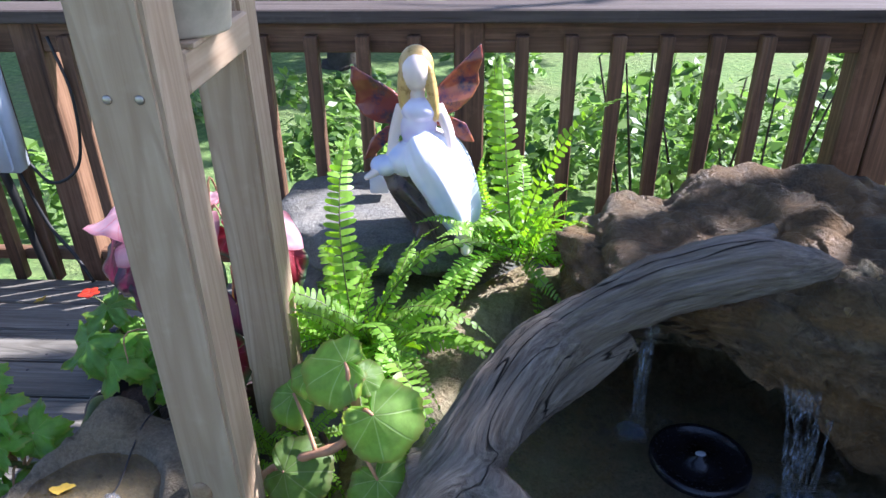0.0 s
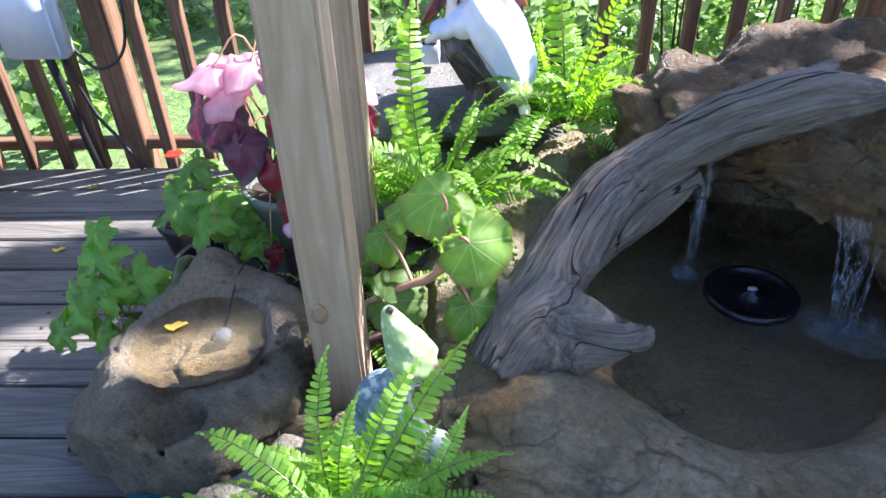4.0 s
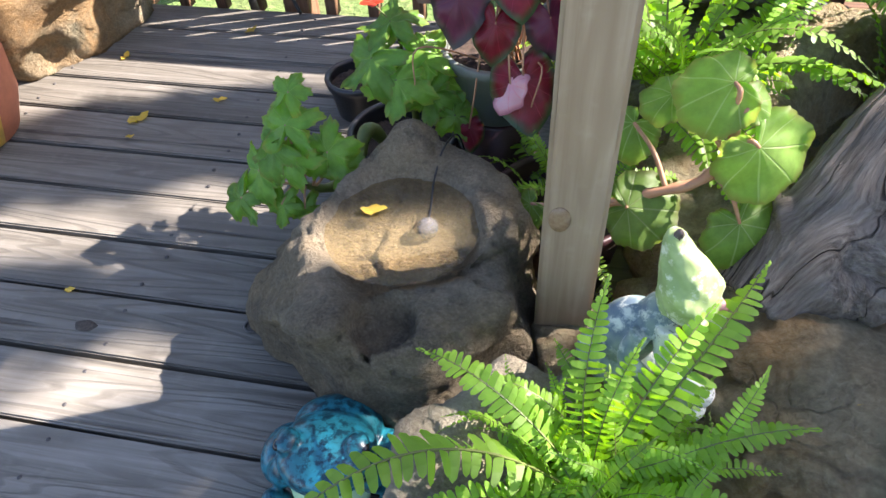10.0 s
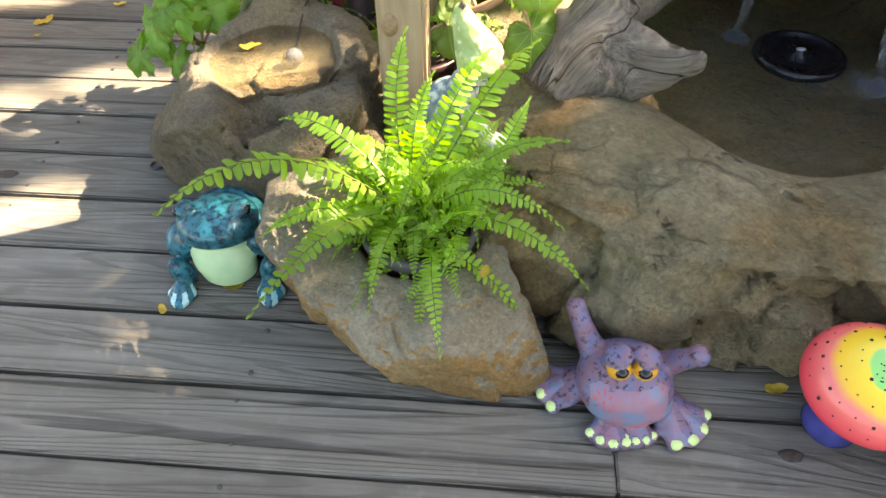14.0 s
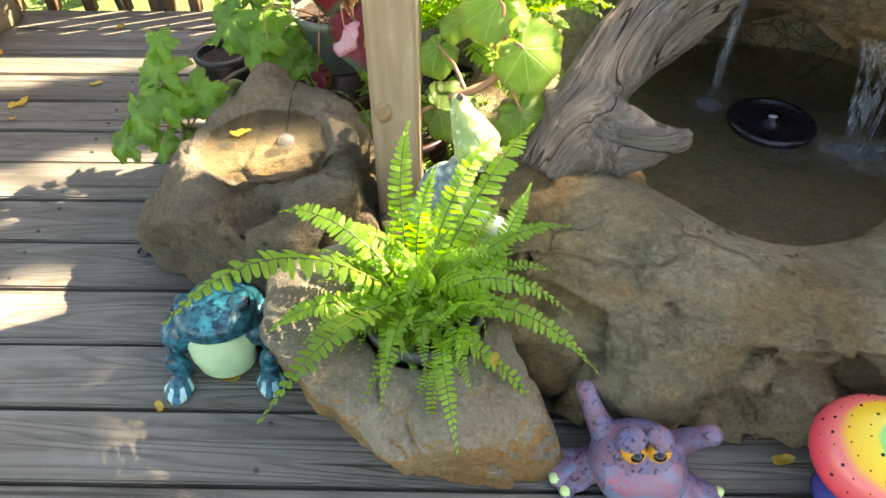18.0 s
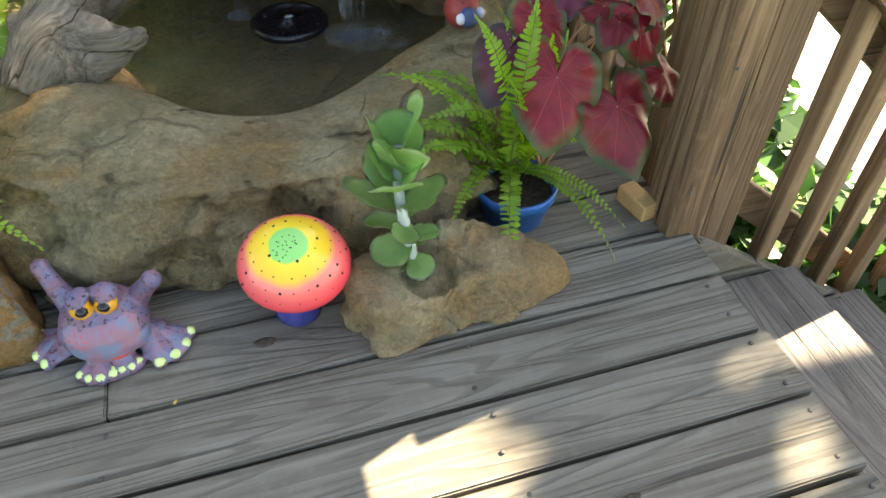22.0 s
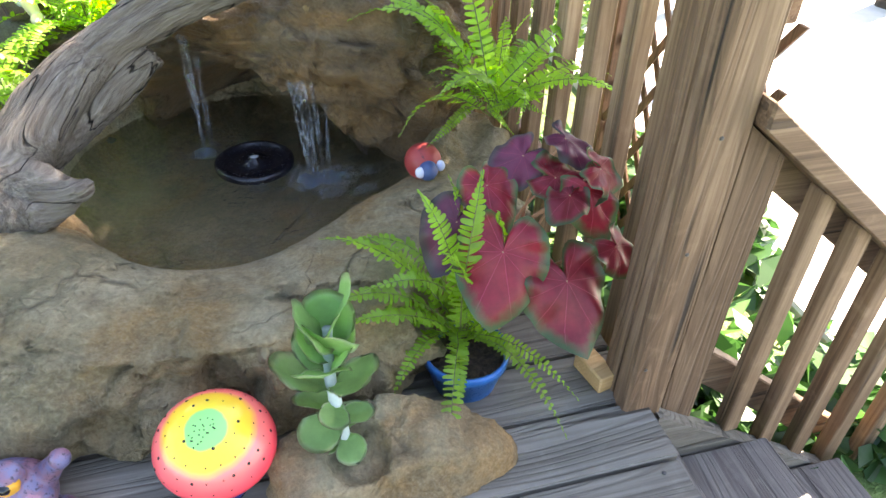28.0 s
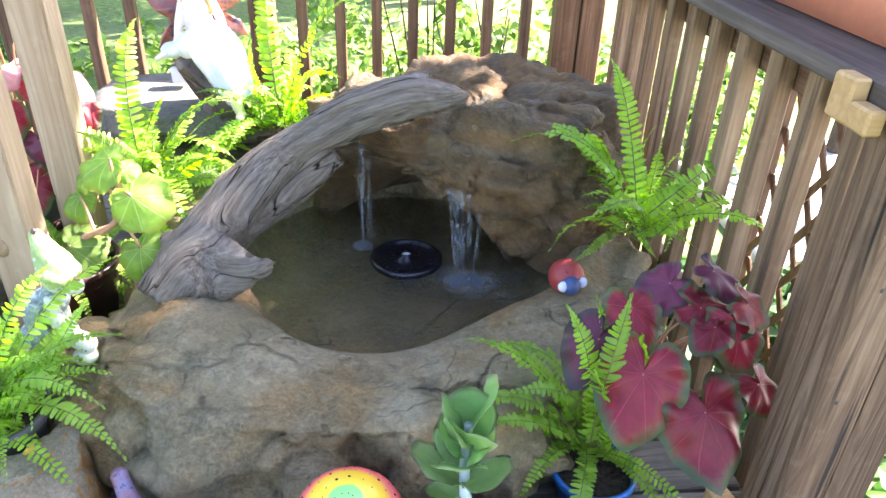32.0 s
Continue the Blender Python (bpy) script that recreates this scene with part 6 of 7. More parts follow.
ell(bm, (0.018, -0.014, 0.318), (0.012, 0.016, 0.062), (0, -6, 0), 2, 3)
left_arm = smooth_path([(-0.045, 0.0, 0.290, 0.013), (-0.062, 0.0, 0.235, 0.012), (-0.075, -0.01, 0.180, 0.010), (-0.100, -0.03, 0.160, 0.010), (-0.128, -0.05, 0.150, 0.006)], 16)
tube(bm, left_arm, 12, True, 4)
ell(bm, (-0.088, -0.015, 0.165), (0.030, 0.030, 0.022), (0, 0, 0), 0, 3)
right_arm = smooth_path([(0.028, 0.0, 0.288, 0.013), (0.048, -0.02, 0.245, 0.012), (0.055, -0.05, 0.205, 0.010), (0.040, -0.075, 0.190, 0.009)], 14)
tube(bm, right_arm, 12, True, 4)
for s_, drop in ((1, 0.0), (-1, -0.038)):
    for lobe in ([(0.012, -0.125), (0.050, -0.078), (0.095, -0.035), (0.136, 0.0), (0.140, -0.030), (0.130, -0.060), (0.134, -0.085), (0.118, -0.112), (0.085, -0.138), (0.045, -0.150)],
                 [(0.030, -0.145), (0.070, -0.150), (0.105, -0.172), (0.124, -0.215), (0.100, -0.212), (0.070, -0.190), (0.040, -0.170)]):
        rows = []
        for f in (0.0, 0.35, 0.7, 1.0):
            ring = []
            for x, z in lobe:
                cx_, cz_ = lobe[0]
                px_, pz_ = cx_ + (x - cx_) * f, cz_ + (z - cz_) * f
                if f == 0.0:
                    px_, pz_ = cx_ + (x - cx_) * 0.04, cz_ + (z - cz_) * 0.04
                yy = 0.030 + 0.16 * px_ + 0.006 * math.sin(60 * pz_)
                ring.append((bm.verts.new((px_ * s_ - 0.012, yy, 0.400 + pz_ + drop * max(0, px_) / 0.136)), bm.verts.new((px_ * s_ - 0.012, yy + 0.009, 0.400 + pz_ + drop * max(0, px_) / 0.136))))
            rows.append(ring)
        nl = len(lobe)
        for r0, r1 in zip(rows, rows[1:]):
            for j in range(nl):
                q = (j + 1) % nl
                for side_ in (0, 1):
                    bm.faces.new((r0[j][side_], r1[j][side_], r1[q][side_], r0[q][side_])).material_index = 3
        for ring in (rows[0], rows[-1]):
            for j in range(nl):
                q = (j + 1) % nl
                bm.faces.new((ring[j][0], ring[q][0], ring[q][1], ring[j][1])).material_index = 3
bmesh.ops.recalc_face_normals(bm, faces=bm.faces[:])
statue("winged_statue", bm, [M_WHITE, M_DRESS, M_HAIR, M_WING, M_SKIN, M_STUMP], pose(-0.125, 1.52, 0.415, 0, 0, 6) @ Matrix.Diagonal((1.12, 1.12, 1.12, 1)), "glazed winged figure in a pale dress seated on a stump", "garden statue", 0.0024)

# mushroom
mush = thing("mushroom_ornament", pose(0.346, 0.149, 0.0, 5, 4, 0), "glossy painted mushroom ornament, pink, yellow and green with dots", "garden ornament")
n = Nodes("mushroom_glaze")
tc = n.add("ShaderNodeTexCoord")
sep = n.add("ShaderNodeSeparateXYZ")
n.link(tc.outputs["Object"], sep.inputs[0])
px = n.math('SUBTRACT', sep.outputs[0], -0.012)
py = n.math('SUBTRACT', sep.outputs[1], -0.022)
rad = n.math('SQRT', n.math('ADD', n.math('MULTIPLY', px, px), n.math('MULTIPLY', py, py)))
wob = n.noise(tc.outputs["Object"], 16.0, 3, 0.5)
rad = n.math('ADD', rad, n.math('MULTIPLY', n.math('SUBTRACT', wob, 0.5), 0.03))
# the low side of the cap is pink, measured by height as well as by distance from the crown
low = n.math('MULTIPLY', n.math('SUBTRACT', 0.075, sep.outputs[2]), 0.75)
reach = n.math('ADD', n.math('MULTIPLY', rad, 0.62), low)
col = n.ramp(n.math('MULTIPLY', reach, 8.0), ((0.17, (0.22, 0.60, 0.16)), (0.20, (0.82, 0.62, 0.05)), (0.44, (0.85, 0.48, 0.04)), (0.55, (0.85, 0.17, 0.15)), (0.9, (0.80, 0.06, 0.09))))
M_CAPGLAZE = n.done(col, 0.22)
M_STEMBLUE = paint("blue_violet_glaze", (0.055, 0.06, 0.26), None, 40, 0.2, second=(0.03, 0.04, 0.17))
bm = bmesh.new()
bmesh.ops.create_uvsphere(bm, u_segments=64, v_segments=40, radius=1.0)
for v in bm.verts:
    z = v.co.z
    v.co = Vector((v.co.x * 0.100, v.co.y * 0.098, (z * 0.078 if z > 0 else z * 0.062)))
cap = part("cap", bm, M_CAPGLAZE, mush, "pink, yellow and green dotted cap")
cap.matrix_basis = pose(0, 0, 0.136)
stem_bm = lathe([(0.040, 0), (0.044, 0.004), (0.043, 0.02), (0.030, 0.05), (0.028, 0.09)], 36)
part("stem", stem_bm, M_STEMBLUE, mush, "shiny dark blue stem")
drg = random.Random(9)
dot_bm = bmesh.new()
ell(dot_bm, (0, 0, 0), (0.0016, 0.0016, 0.0007), (0, 0, 0), 0, 2)
dot = part("dot", dot_bm, M_EYE, cap)
spots = []
for k in range(26):
    a, r = drg.uniform(0, 6.28), 0.024 * math.sqrt(drg.random())
    spots.append((-0.012 + r * math.cos(a), -0.022 + r * math.sin(a), 0.8))
for ring, count in ((0.045, 12), (0.068, 18), (0.084, 22), (0.094, 20)):
    for k in range(count):
        a = 2 * math.pi * (k + drg.uniform(-0.2, 0.2)) / count
        spots.append((ring * math.cos(a) - 0.004, ring * math.sin(a) - 0.006, 1.7 if drg.random() < 0.2 else 0.85))
for i, (x, y, s) in enumerate(spots):
    q = min(0.97, (x / 0.1) ** 2 + (y / 0.098) ** 2)
    z = 0.078 * math.sqrt(1 - q)
    nn = Vector((x / 0.01, y / 0.0096, z / 0.0061)).normalized()
    m = face_to((x, y, z), nn, (1, 0.1, 0)) @ Matrix.Diagonal((s, s, s, 1))
    if i == 0:
        dot.matrix_basis = m
    else:
        again(dot, "dot", m)

# ladybird stone by the pool
bug = thing("ladybird_ornament", pose(0.868, 0.735, 0.235, 0, 0, 20), "red ladybird ornament with a dark blue head by the water", "garden ornament")
M_BUGRED = paint("ladybird_red", (0.30, 0.035, 0.03), (0.05, 0.012, 0.012), 40, 0.5, (0.58, 0.66))
M_BUGBLUE = paint("ladybird_blue", (0.03, 0.06, 0.16), None, 40, 0.45, second=(0.06, 0.11, 0.24))
bm = bmesh.new()
ell(bm, (0.0, 0.012, 0.018), (0.044, 0.044, 0.044), (0, 0, 0), 0, 4)
part("shell", bm, M_BUGRED, bug, "speckled red shell")
bm = bmesh.new()
ell(bm, (-0.014, -0.030, 0.018), (0.024, 0.022, 0.024), (0, 0, 0), 0, 3)
part("head", bm, M_BUGBLUE, bug, "dark blue head")
for ex in (-0.036, 0.020):
    bm = bmesh.new()
    ell(bm, (ex, -0.030, 0.020), (0.012, 0.012, 0.014), (0, 0, 0), 0, 3)
    part("eye", bm, M_WHITE, bug, "white eye")

# floating fountain disc
disc = thing("floating_fountain", pose(0.477, 1.037, 0.122), "round black floating solar fountain disc", "fountain pump")
prof = [(0.098, 0.0), (0.103, 0.006), (0.103, 0.016), (0.096, 0.021), (0.088, 0.019), (0.086, 0.012), (0.030, 0.012), (0.026, 0.018), (0.012, 0.020), (0.010, 0.026), (0.004, 0.028)]
part("disc", lathe(prof, 56), plain("black_disc", (0.008, 0.008, 0.011), 0.25, 0.3, 20), disc)
bm = bmesh.new()
ell(bm, (0, 0, 0.027), (0.012, 0.008, 0.003), (0, 0, 0), 0, 2)
part("nozzle", bm, plain("clear_nozzle", (0.35, 0.37, 0.40), 0.15, 0.2), disc)

# falling water
def clear_water(name, stops, scale):
    n = Nodes(name)
    tr = n.add("ShaderNodeBsdfTransparent")
    ms = n.add("ShaderNodeMixShader")
    n.done((0.72, 0.80, 0.88), 0.3)
    streak = n.noise(n.coords(scale, False), 3.0, 4, 0.7)
    n.bump(streak, 0.8, 0.01)
    n.link(n.ramp(streak, stops), ms.inputs[0])
    n.link(tr.outputs[0], ms.inputs[1])
    n.link(n.b.outputs[0], ms.inputs[2])
    n.link(ms.outputs[0], n.t.nodes["Material Output"].inputs[0])
    return n.m


M_FALLING = clear_water("falling_water", ((0.45, 0.0), (0.60, 0.28), (0.78, 0.70)), (90, 90, 9))
M_FOAM = clear_water("water_foam", ((0.48, 0.0), (0.62, 0.13), (0.82, 0.55)), (55, 55, 55))
frng = random.Random(12)
for tops, ztop, foot, foam in (
        (((0.352, 1.10, 0.026), (0.378, 1.14, 0.020), (0.362, 1.12, 0.012)), 0.44, (0.350, 1.13), 0.065),
        (((0.606, 0.985, 0.034), (0.640, 0.985, 0.016), (0.585, 1.0, 0.010), (0.675, 0.99, 0.012), (0.622, 0.975, 0.012)), 0.345, (0.640, 0.93), 0.110)):
    fall = thing("waterfall", pose(0, 0, 0), "thin clear strands of water falling into the pond", "waterfall", "waterfalls")
    for x, y, w in tops:
        lx, ly = x * 0.6 + foot[0] * 0.4 + frng.uniform(-0.008, 0.008), foot[1] + (y - tops[0][1]) * 0.5
        bm = bmesh.new()
        rows, ph = [], frng.uniform(0, 6)
        for k in range(26):
            s = k / 25
            cx_ = x + (lx - x) * s ** 0.7
            cy_ = y + (ly - y) * s ** 0.6
            cz_ = ztop + 0.03 - (ztop + 0.03 - 0.124) * s
            half = w * (0.5 - 0.28 * s + 0.13 * math.sin(9 * s + ph) + 0.07 * math.sin(23 * s + 2 * ph))
            rows.append([bm.verts.new((cx_ + half * q, cy_ - 0.006 * (1 - q * q) + 0.003 * math.sin(13 * s + 3 * q + ph), cz_)) for q in (-1, -0.5, 0, 0.5, 1)])
        for r0, r1 in zip(rows, rows[1:]):
            for j in range(4):
                bm.faces.new((r0[j], r1[j], r1[j + 1], r0[j + 1]))
        bmesh.ops.solidify(bm, geom=bm.faces[:], thickness=0.0015)
        part("strand", bm, M_FALLING, fall)
    bm = bmesh.new()
    for k in range(34):
        r, a = foam * 1.25 * frng.random() ** 0.8, frng.uniform(0, 6.28)
        q = foam * frng.uniform(0.10, 0.34) * (1.25 - 0.5 * r / foam)
        ell(bm, (foot[0] + r * math.cos(a) * 1.2, foot[1] + r * math.sin(a) * 0.8, 0.127), (q * 1.2, q, q * 0.13), (0, 0, 0), 0, 3)
    part("foam", bm, M_FOAM, fall, "translucent foam where the water lands")
    bm = bmesh.new()
    for k in range(220):
        r = foam * 2.3 * frng.random() ** 0.7
        a = frng.uniform(0, 6.28)
        q = frng.uniform(0.0010, 0.0026)
        ell(bm, (foot[0] + r * math.cos(a), foot[1] + r * math.sin(a), 0.130 + max(0, 0.06 - r * 0.5) * frng.random() ** 2), (q, q, q), (0, 0, 0), 0, 1)
    tagged(part("splash", bm, M_FOAM, fall), "small drops where the falling water lands", kind="stuff")

# crystal ball in the stone bowl
cb = thing("crystal_ball", pose(-0.63, 0.765, 0.255), "small faceted glass ball in the stone bowl", "ornament")
bm = bmesh.new()
bmesh.ops.create_icosphere(bm, subdivisions=2, radius=0.019)
n = Nodes("crystal")
n.done((0.75, 0.78, 0.84), 0.04)
n.b.inputs["Transmission Weight"].default_value = 0.92
part("ball", bm, n.m, cb, smooth=False)
pts = smooth_path([(0.0, 0.01, 0.010, 0.0018), (-0.004, 0.05, 0.004, 0.0018), (-0.010, 0.11, 0.012, 0.0018), (-0.004, 0.17, 0.034, 0.0018), (0.01, 0.23, 0.02, 0.0018), (0.02, 0.262, -0.06, 0.0018)], 24)
part("cable", tube(bmesh.new(), pts, 6), M_CABLE, cb)

# wood block on the deck, blocks on the railing
blk = link_mesh("wood_block", box_bm(-0.022, -0.045, 0, 0.022, 0.045, 0.042, 0.003), M_BLOCK, smooth=False)
blk.matrix_basis = pose(1.105, 0.225, 0.0005, 0, 0, 12)
tagged(blk, "short offcut of pale new wood on the deck", "wood block")
brk = thing("railing_bracket", pose(0, 0, 0), "bracket of pale new wood fixed under the railing cap", "bracket")
part("upright", box_bm(1.082, 0.224, 0.840, 1.1105, 0.276, 0.908, 0.004), M_BLOCK, brk, smooth=False)
part("arm", box_bm(1.082, 0.172, 0.840, 1.1105, 0.2235, 0.878, 0.004), M_BLOCK, brk, smooth=False)

rb = thing("rail_planter", pose(0.02, 0, 0.0345), "terracotta-coloured plastic planter box on the railing cap", "planter box")
bm = box_bm(1.19, 0.245, 0.876, 1.39, 1.07, 1.06, 0.012, 3)
for v in bm.verts:
    if v.co.z < 0.93:
        v.co.x = 1.29 + (v.co.x - 1.29) * 0.9
part("body", bm, M_ORANGE_BOX, rb)
part("rim", box_bm(1.175, 0.23, 1.062, 1.405, 1.085, 1.095, 0.008, 2), M_ORANGE_BOX, rb)

# meter box on the back railing
ub = thing("utility_box", pose(-1.50, 1.90, 0.40), "pale blue-grey plastic utility box on the railing", "utility box")
part("body", box_bm(-0.10, -0.03, 0, 0.10, 0.035, 0.36, 0.012, 3), M_WHITE_BOX, ub)
part("cover", box_bm(-0.09, -0.046, 0.012, 0.09, -0.031, 0.348, 0.008, 2), M_WHITE_BOX, ub)
part("conduit", tube(bmesh.new(), smooth_path([(0.02, 0.0, -0.001, 0.014), (0.03, 0.01, -0.15, 0.014), (0.05, 0.02, -0.41, 0.014)], 14), 10), M_CABLE, ub)
cab = link_mesh("cable", tube(bmesh.new(), smooth_path([(-1.42, 1.93, 0.43, 0.005), (-1.33, 1.90, 0.36, 0.005), (-1.24, 1.92, 0.42, 0.005), (-1.21, 1.93, 0.62, 0.005), (-1.25, 1.95, 0.80, 0.005)], 30), 8), M_CABLE)
tagged(cab, "black cable looped from the utility box", "cable")
cab = link_mesh("cable", tube(bmesh.new(), smooth_path([(-1.45, 1.93, 0.38, 0.006), (-1.40, 1.92, 0.20, 0.006), (-1.33, 1.90, 0.10, 0.006), (-1.28, 1.88, 0.008, 0.006)], 24), 8), M_CABLE)
tagged(cab, "black cable running down to the deck", "cable")

# big pots at the left
tp = thing("painted_pot", pose(-1.955, 1.165, 0.0), "large terracotta pot with a yellow and a mossy glazed band", "plant pot")
prof = [(0.11, 0), (0.14, 0.01), (0.175, 0.10), (0.185, 0.20), (0.17, 0.30), (0.155, 0.34), (0.17, 0.37), (0.165, 0.385), (0.145, 0.38), (0.14, 0.33)]
bm = lathe(prof, 56)
for f in bm.faces:
    a = math.degrees(math.atan2(f.calc_center_median().y, f.calc_center_median().x))
    f.material_index = 1 if -52 < a < -8 else 2 if -140 < a <= -52 else 0
part("body", bm, [M_TERRA, M_YEL_GLAZE, M_DARK_GLAZE], tp)

# little solar lamp behind the statue
sl = thing("solar_lamp", pose(-0.265, 1.70, 0.44), "small clear plastic solar lamp on the slab", "solar lamp")
part("body", box_bm(-0.026, -0.026, 0.0, 0.026, 0.026, 0.055, 0.004), M_WHITE_BOX, sl)
part("panel", box_bm(-0.022, -0.022, 0.056, 0.022, 0.022, 0.062, 0.002), M_BLACK_POT, sl)

# metal ring on the deck
rg = link_mesh("metal_ring", tube(bmesh.new(), [(0.014 * math.cos(a), 0.014 * math.sin(a), 0.003, 0.003) for a in np.linspace(0, 6.2, 28)], 8, False), M_NAIL)
rg.matrix_basis = pose(-0.975, 0.700, 0.0005)
tagged(rg, "small dark metal ring on the deck", "ring")

# ---- outside ----
def leaf_cloud(name, centers, count, size, mat, seed, kind="stuff", squash=0.8, flat=0.5):
    """Many small leaves filling lumpy clumps: one mesh."""
    rng = np.random.default_rng(seed)
    c = np.array([q[:3] for q in centers])
    r = np.array([q[3] for q in centers])
    pick = rng.choice(len(c), count, p=r ** 2 / (r ** 2).sum())
    d = rng.normal(size=(count, 3))
    d /= np.linalg.norm(d, axis=1)[:, None]
    rad = r[pick] * (0.55 + 0.45 * rng.random(count)) * (0.85 + 0.3 * rng.random(count))
    p = c[pick] + d * rad[:, None] * np.array((1, 1, squash))
    nrm = d * (1 - flat) + np.array((0, 0, 1)) * flat + rng.normal(size=(count, 3)) * 0.45
    nrm /= np.linalg.norm(nrm, axis=1)[:, None]
    t = np.cross(nrm, rng.normal(size=(count, 3)))
    t /= np.linalg.norm(t, axis=1)[:, None]
    b = np.cross(nrm, t)
    s = (size * (0.6 + 0.8 * rng.random(count)))[:, None]
    verts = np.stack([p - t * s, p - t * s * 0.2 + b * s * 0.5 - nrm * s * 0.1, p + t * s * 0.45 + b * s * 0.36, p + t * s * 1.05 - nrm * s * 0.18, p + t * s * 0.45 - b * s * 0.36, p - t * s * 0.2 - b * s * 0.5 - nrm * s * 0.1], 1).reshape(-1, 3)
    faces = (np.arange(count)[:, None] * 6 + np.arange(6)).tolist()
    me = bpy.data.meshes.new(name)
    me.from_pydata(verts.tolist(), [], faces)
    uvl = me.uv_layers.new()
    uvs = np.tile(np.array(((0.0, 0.1), (0.6, 0.3), (0.8, 0.35), (0.9, 0.5), (0.8, 0.65), (0.6, 0.7))), (count, 1))
    uvl.data.foreach_set("uv", uvs.ravel())
    me.materials.append(mat)
    return new(name, me)


def island_leaf(name, dark, light, trans=0.45):
    n = Nodes(name)
    geo = n.add("ShaderNodeNewGeometry")
    col = n.ramp(geo.outputs["Random Per Island"], ((0.0, dark), (0.7, light), (1.0, tuple(min(1, c * 1.5) for c in light))))
    n.done(col, 0.45)
    tr = n.add("ShaderNodeBsdfTranslucent")
    br = n.add("ShaderNodeHueSaturation", Saturation=1.1, Value=1.5)
    n.link(col, br.inputs["Color"])
    n.link(br.outputs[0], tr.inputs["Color"])
    ms = n.add("ShaderNodeMixShader")
    ms.inputs[0].default_value = trans
    n.link(n.b.outputs[0], ms.inputs[1])
    n.link(tr.outputs[0], ms.inputs[2])
    n.link(ms.outputs[0], n.t.nodes["Material Output"].inputs[0])
    return n.m


M_IVY = island_leaf("ivy_leaf", (0.018, 0.055, 0.014), (0.055, 0.135, 0.035), 0.3)
M_SHRUB = island_leaf("shrub_leaf", (0.04, 0.095, 0.02), (0.16, 0.26, 0.06))
M_CROWN = island_leaf("tree_leaf", (0.035, 0.075, 0.016), (0.09, 0.16, 0.035), 0.35)
M_BARK = stone("tree_bark", (0.035, 0.028, 0.022), (0.075, 0.062, 0.05), (0.13, 0.115, 0.095), (0.09, 0.07, 0.05), 10.0, 0.95, 1.5, 0.3, 0.4)

ivr = random.Random(5)
ivy = leaf_cloud("ground_cover", [(ivr.uniform(1.50, 2.15), ivr.uniform(0.05, 1.7), -0.50 + ivr.uniform(0, 0.10), ivr.uniform(0.14, 0.24)) for _ in range(50)], 3600, 0.058, M_IVY, 3)
tagged(ivy, "dense broad-leaved green ground cover beside the stair", "ground cover", kind="stuff")
bed = leaf_cloud("shrub_bed", [(ivr.uniform(-2.6, 3.0), ivr.uniform(2.9, 5.6), -0.40 + ivr.uniform(0, 0.36), ivr.uniform(0.16, 0.34)) for _ in range(46)], 7500, 0.042, M_SHRUB, 4)
tagged(bed, "loose green shrubs behind the railing", "shrubs", kind="stuff")
far = leaf_cloud("far_shrubs", [(ivr.uniform(-9, 10), ivr.uniform(9, 13), ivr.uniform(-0.3, 1.6), ivr.uniform(0.5, 1.1)) for _ in range(60)], 9000, 0.11, M_SHRUB, 7)
tagged(far, "distant green shrubs behind the lawn", "shrubs", kind="stuff")


def tree(x, y, height, girth, crown, leaves, seed, size=0.09, label="tall tree with grey bark and a green crown, backdrop or added shade", openings=(), clumps_n=34):
    rng = random.Random(seed)
    root = thing("tree", pose(x, y, -0.45), label, "tree", "trees")
    lean = rng.uniform(-0.3, 0.3)
    trunk = smooth_path([(0, 0, 0, girth * 1.35), (0.02, 0, 0.25, girth), (lean * 0.4, 0.05, height * 0.45, girth * 0.75), (lean, 0.1, height * 0.95, girth * 0.25)], 24)
    part("trunk", tube(bmesh.new(), trunk, 18, True, 0, lambda i, a: 1 + 0.07 * math.sin(5 * a + i)), M_BARK, root)
    for k in range(7):
        a = rng.uniform(0, 6.28)
        z = height * rng.uniform(0.5, 0.85)
        L = crown * rng.uniform(0.6, 1.0)
        pts = smooth_path([(lean * 0.5, 0.05, z, girth * 0.32), (L * 0.5 * math.cos(a), L * 0.5 * math.sin(a), z + 0.3 * L, girth * 0.2), (L * math.cos(a), L * math.sin(a), z + 0.45 * L, girth * 0.06)], 10)
        part("limb", tube(bmesh.new(), pts, 8), M_BARK, root)
    clumps = []
    for k in range(clumps_n):
        d = Vector((rng.gauss(0, 1), rng.gauss(0, 1), rng.gauss(0, 0.8))).normalized() * rng.uniform(0.35, 1.0)
        clumps.append((d.x * crown, d.y * crown, height * 0.92 + d.z * crown * 0.75, crown * rng.uniform(0.20, 0.34)))
    cr = leaf_cloud("crown", clumps, leaves, size, M_CROWN, seed, squash=0.8, flat=0.3)
    if openings:
        # leaves are cut out so that sun patches fall at set places on the deck
        bm = bmesh.new()
        bm.from_mesh(cr.data)
        seen, drop = set(), []
        for f in bm.faces:
            p = f.calc_center_median() + Vector((x, y, -0.45))
            g = p - to_sun * (p.z / to_sun.z)
            if any(((g.x - ox) / rx) ** 2 + ((g.y - oy - 0.235 * (g.x - ox)) / ry) ** 2 < 1 for ox, oy, rx, ry in openings):
                drop.append(f)
        bmesh.ops.delete(bm, geom=drop, context='FACES')
        bm.to_mesh(cr.data)
        bm.free()
    cr.parent = root
    return root


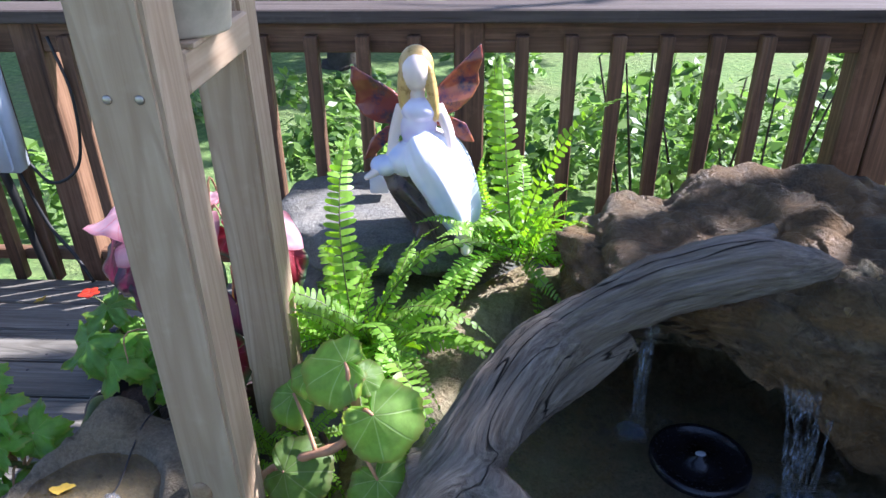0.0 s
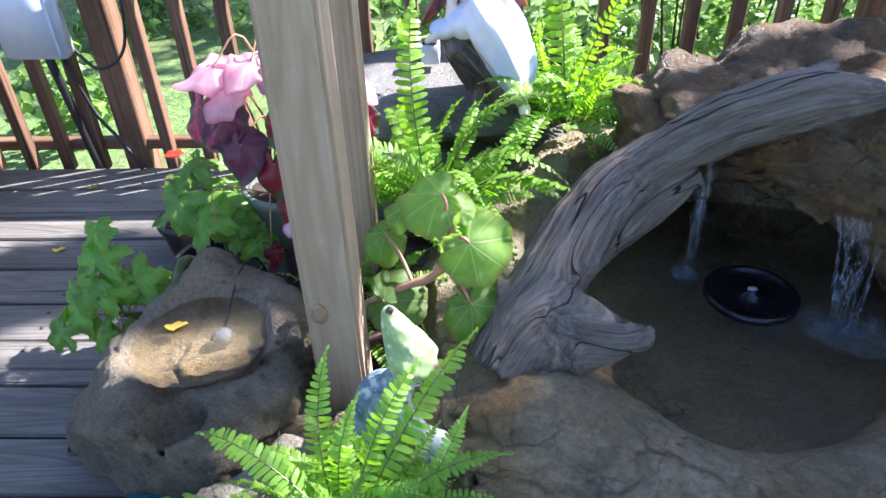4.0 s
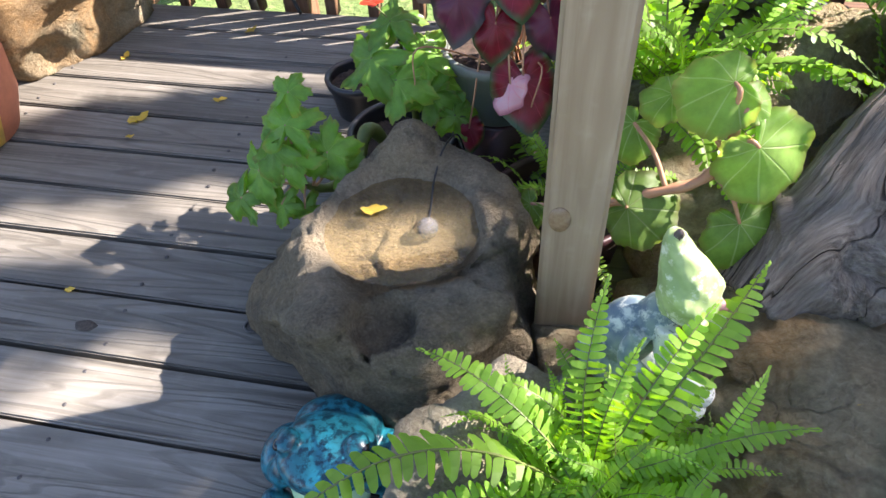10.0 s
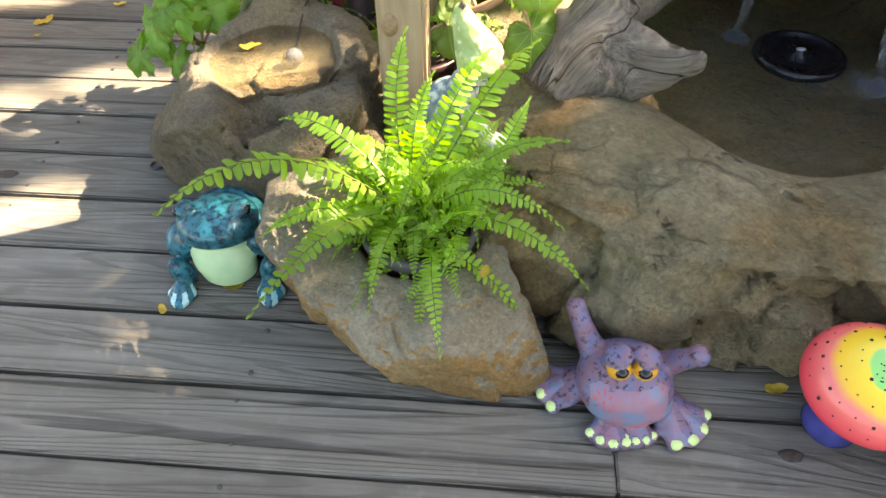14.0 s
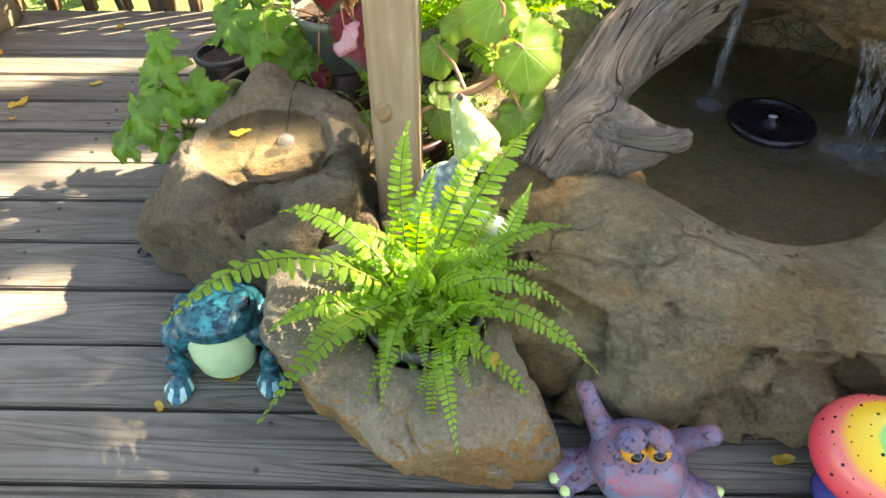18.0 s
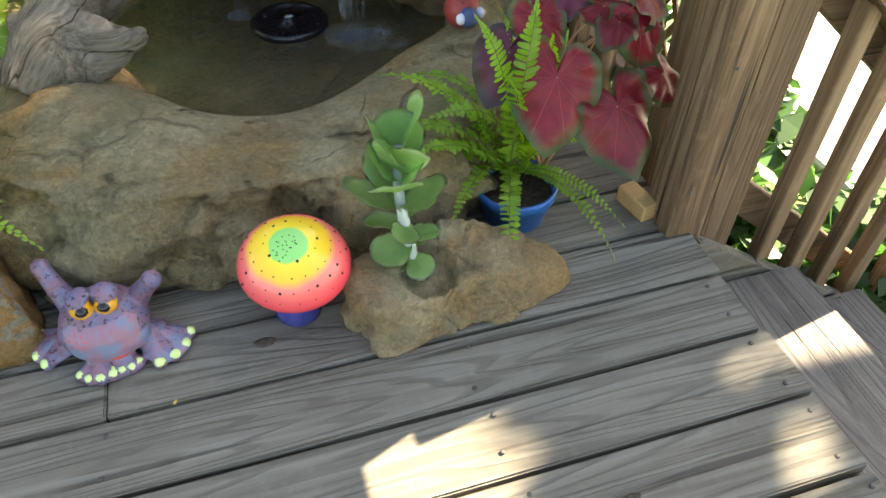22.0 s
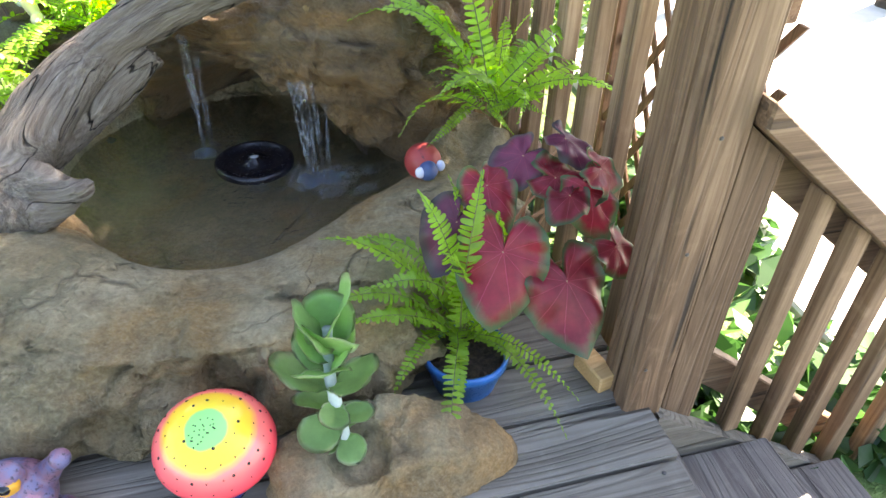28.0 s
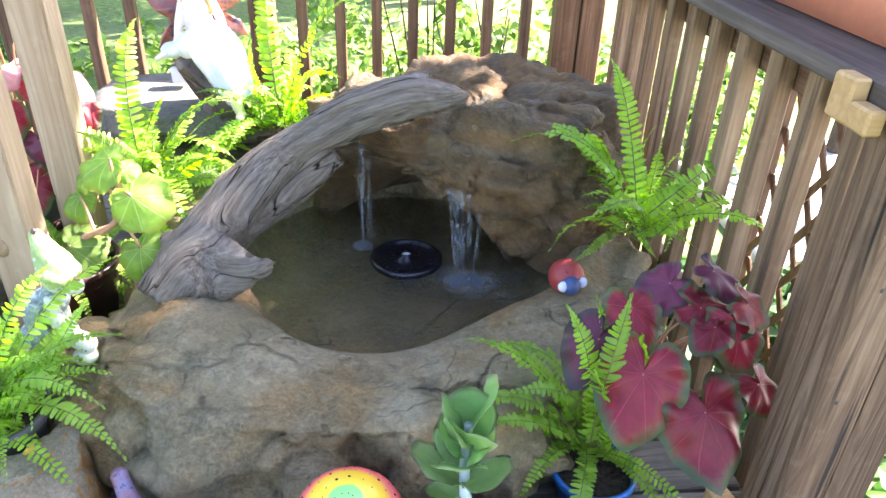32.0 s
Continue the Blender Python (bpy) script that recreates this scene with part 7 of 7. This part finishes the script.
tree(-1.25, 6.2, 5.5, 0.15, 2.2, 5000, 21)
tree(1.15, 7.4, 6.0, 0.12, 2.2, 5000, 22)
tree(3.8, 8.8, 6.5, 0.16, 2.4, 5000, 23)
tree(-4.5, 7.0, 6.0, 0.16, 2.4, 5000, 24)
# sun patches cut out of the added crowns, by where they meet the deck: x, y, half length, half width
SUN_GAPS = (
    (0.33, -0.42, 0.35, 0.30), (0.50, -0.235, 0.18, 0.13), (0.68, -0.25, 0.045, 0.045), (1.02, -0.07, 0.06, 0.045), (1.05, -0.22, 0.07, 0.05), (2.35, 0.55, 0.55, 0.38),
    (1.17, -0.20, 0.09, 0.08), (1.10, -0.38, 0.11, 0.09), (0.85, -0.42, 0.065, 0.06), (1.63, 0.0, 0.22, 0.19), (-0.73, 0.22, 0.14, 0.07), (0.60, 0.63, 0.12, 0.07), (0.57, 0.12, 0.07, 0.05),
    (-0.62, 0.66, 0.18, 0.11), (-0.97, 0.63, 0.19, 0.095), (-0.72, 1.14, 0.38, 0.30), (-1.22, 0.86, 0.14, 0.08),
    (-1.28, 0.53, 0.24, 0.15), (-1.62, 0.40, 0.20, 0.10), (-1.50, 0.89, 0.38, 0.14), (-1.33, 1.03, 0.13, 0.06), (-1.85, 0.78, 0.22, 0.11), (-1.11, 0.235, 0.06, 0.035), (-1.05, 0.245, 0.05, 0.03), (-1.10, 0.10, 0.07, 0.045), (-1.60, 1.50, 0.60, 0.13))
# unseen tree added to the east to shade the pond; its crown is open towards the stair
tree(6.17, 1.40, 5.9, 0.17, 1.75, 30000, 25, 0.075, clumps_n=110, openings=SUN_GAPS)
# unseen tree added to the north-east to shade the far end of the deck
tree(4.50, 2.96, 7.0, 0.085, 0.84, 18000, 27, 0.070, clumps_n=75, openings=SUN_GAPS)
# slender tree added beyond the corner of the railing to shade the back of the deck
tree(3.12, 3.16, 5.2, 0.045, 0.36, 2600, 26, 0.055, "slender young tree added beyond the railing corner for shade", clumps_n=20, openings=SUN_GAPS)

# slender shrub stems against the railing
for k, (sx, sy, h) in enumerate(((0.62, 2.35, 0.95), (0.85, 2.45, 0.85), (1.02, 2.40, 0.9))):
    sh = thing("twiggy_shrub", pose(sx, sy, -0.45), "thin branching shrub with sparse leaves behind the railing", "shrub", "twiggy shrubs")
    rng = random.Random(50 + k)
    for q in range(4):
        a = rng.uniform(0, 6.28)
        pts = smooth_path([(0, 0, 0, 0.008), (0.08 * math.cos(a), 0.05 * math.sin(a), h * 0.5, 0.006), (0.22 * math.cos(a), 0.1 * math.sin(a), h * 1.15, 0.003)], 12)
        part("branch", tube(bmesh.new(), pts, 6), M_BARK, sh)
    lv = leaf_cloud("leaves", [(rng.uniform(-0.25, 0.25), rng.uniform(-0.1, 0.1), h * rng.uniform(0.5, 1.2), 0.10) for _ in range(12)], 170, 0.030, M_SHRUB, 60 + k)
    lv.parent = sh

# pale paving and a lattice beyond the side railing
n = Nodes("pale_concrete")
cv = n.coords(random_shift=False)
cc = n.ramp(n.noise(cv, 6.0, 5, 0.6), ((0.3, (0.46, 0.44, 0.40)), (0.7, (0.62, 0.59, 0.54))))
n.bump(n.noise(cv, 60.0, 4, 0.6), 0.3, 0.004)
pav = link_mesh("pavement", box_bm(2.08, -3.0, -0.60, 7.5, 3.4, -0.40, 0.01), n.done(cc, 0.85), smooth=False)
tagged(pav, "pale sunlit concrete paving beyond the garden bed", "pavement", kind="structure")
lat = thing("lattice_panel", pose(1.72, 0.62, -0.42), "brown diagonal wooden lattice panel outside the railing", "lattice")
for dr in (1, -1):
    for k in range(-4, 10):
        bm = box_bm(-0.004, -0.016, 0.0, 0.004, 0.016, 1.0, 0.001)
        y0 = 0.115 * k
        a = radians(35) * dr
        lo, hi = 0.0, 0.98
        # clip each slat to the panel's width
        z0, z1 = lo, hi
        for edge in (0.0, 0.80):
            zz = (edge - y0) / math.tan(a)
            if dr > 0:
                z0, z1 = (max(z0, zz), z1) if edge == 0 else (z0, min(z1, zz))
            else:
                z0, z1 = (z0, min(z1, zz)) if edge == 0 else (max(z0, zz), z1)
        if z1 - z0 < 0.05:
            bm.free()
            continue
        for v in bm.verts:
            v.co.z = (z0 if v.co.z < 0.5 else z1)
            v.co.y = v.co.y + y0 + v.co.z * math.tan(a)
            v.co.x += 0.009 * dr
        part("slat", bm, M_RAIL_Z, lat, smooth=False)
for yy in (0.80,):
    part("frame", box_bm(-0.02, yy, 0, 0.02, yy + 0.03, 1.0, 0.003), M_RAIL_Z, lat, smooth=False)
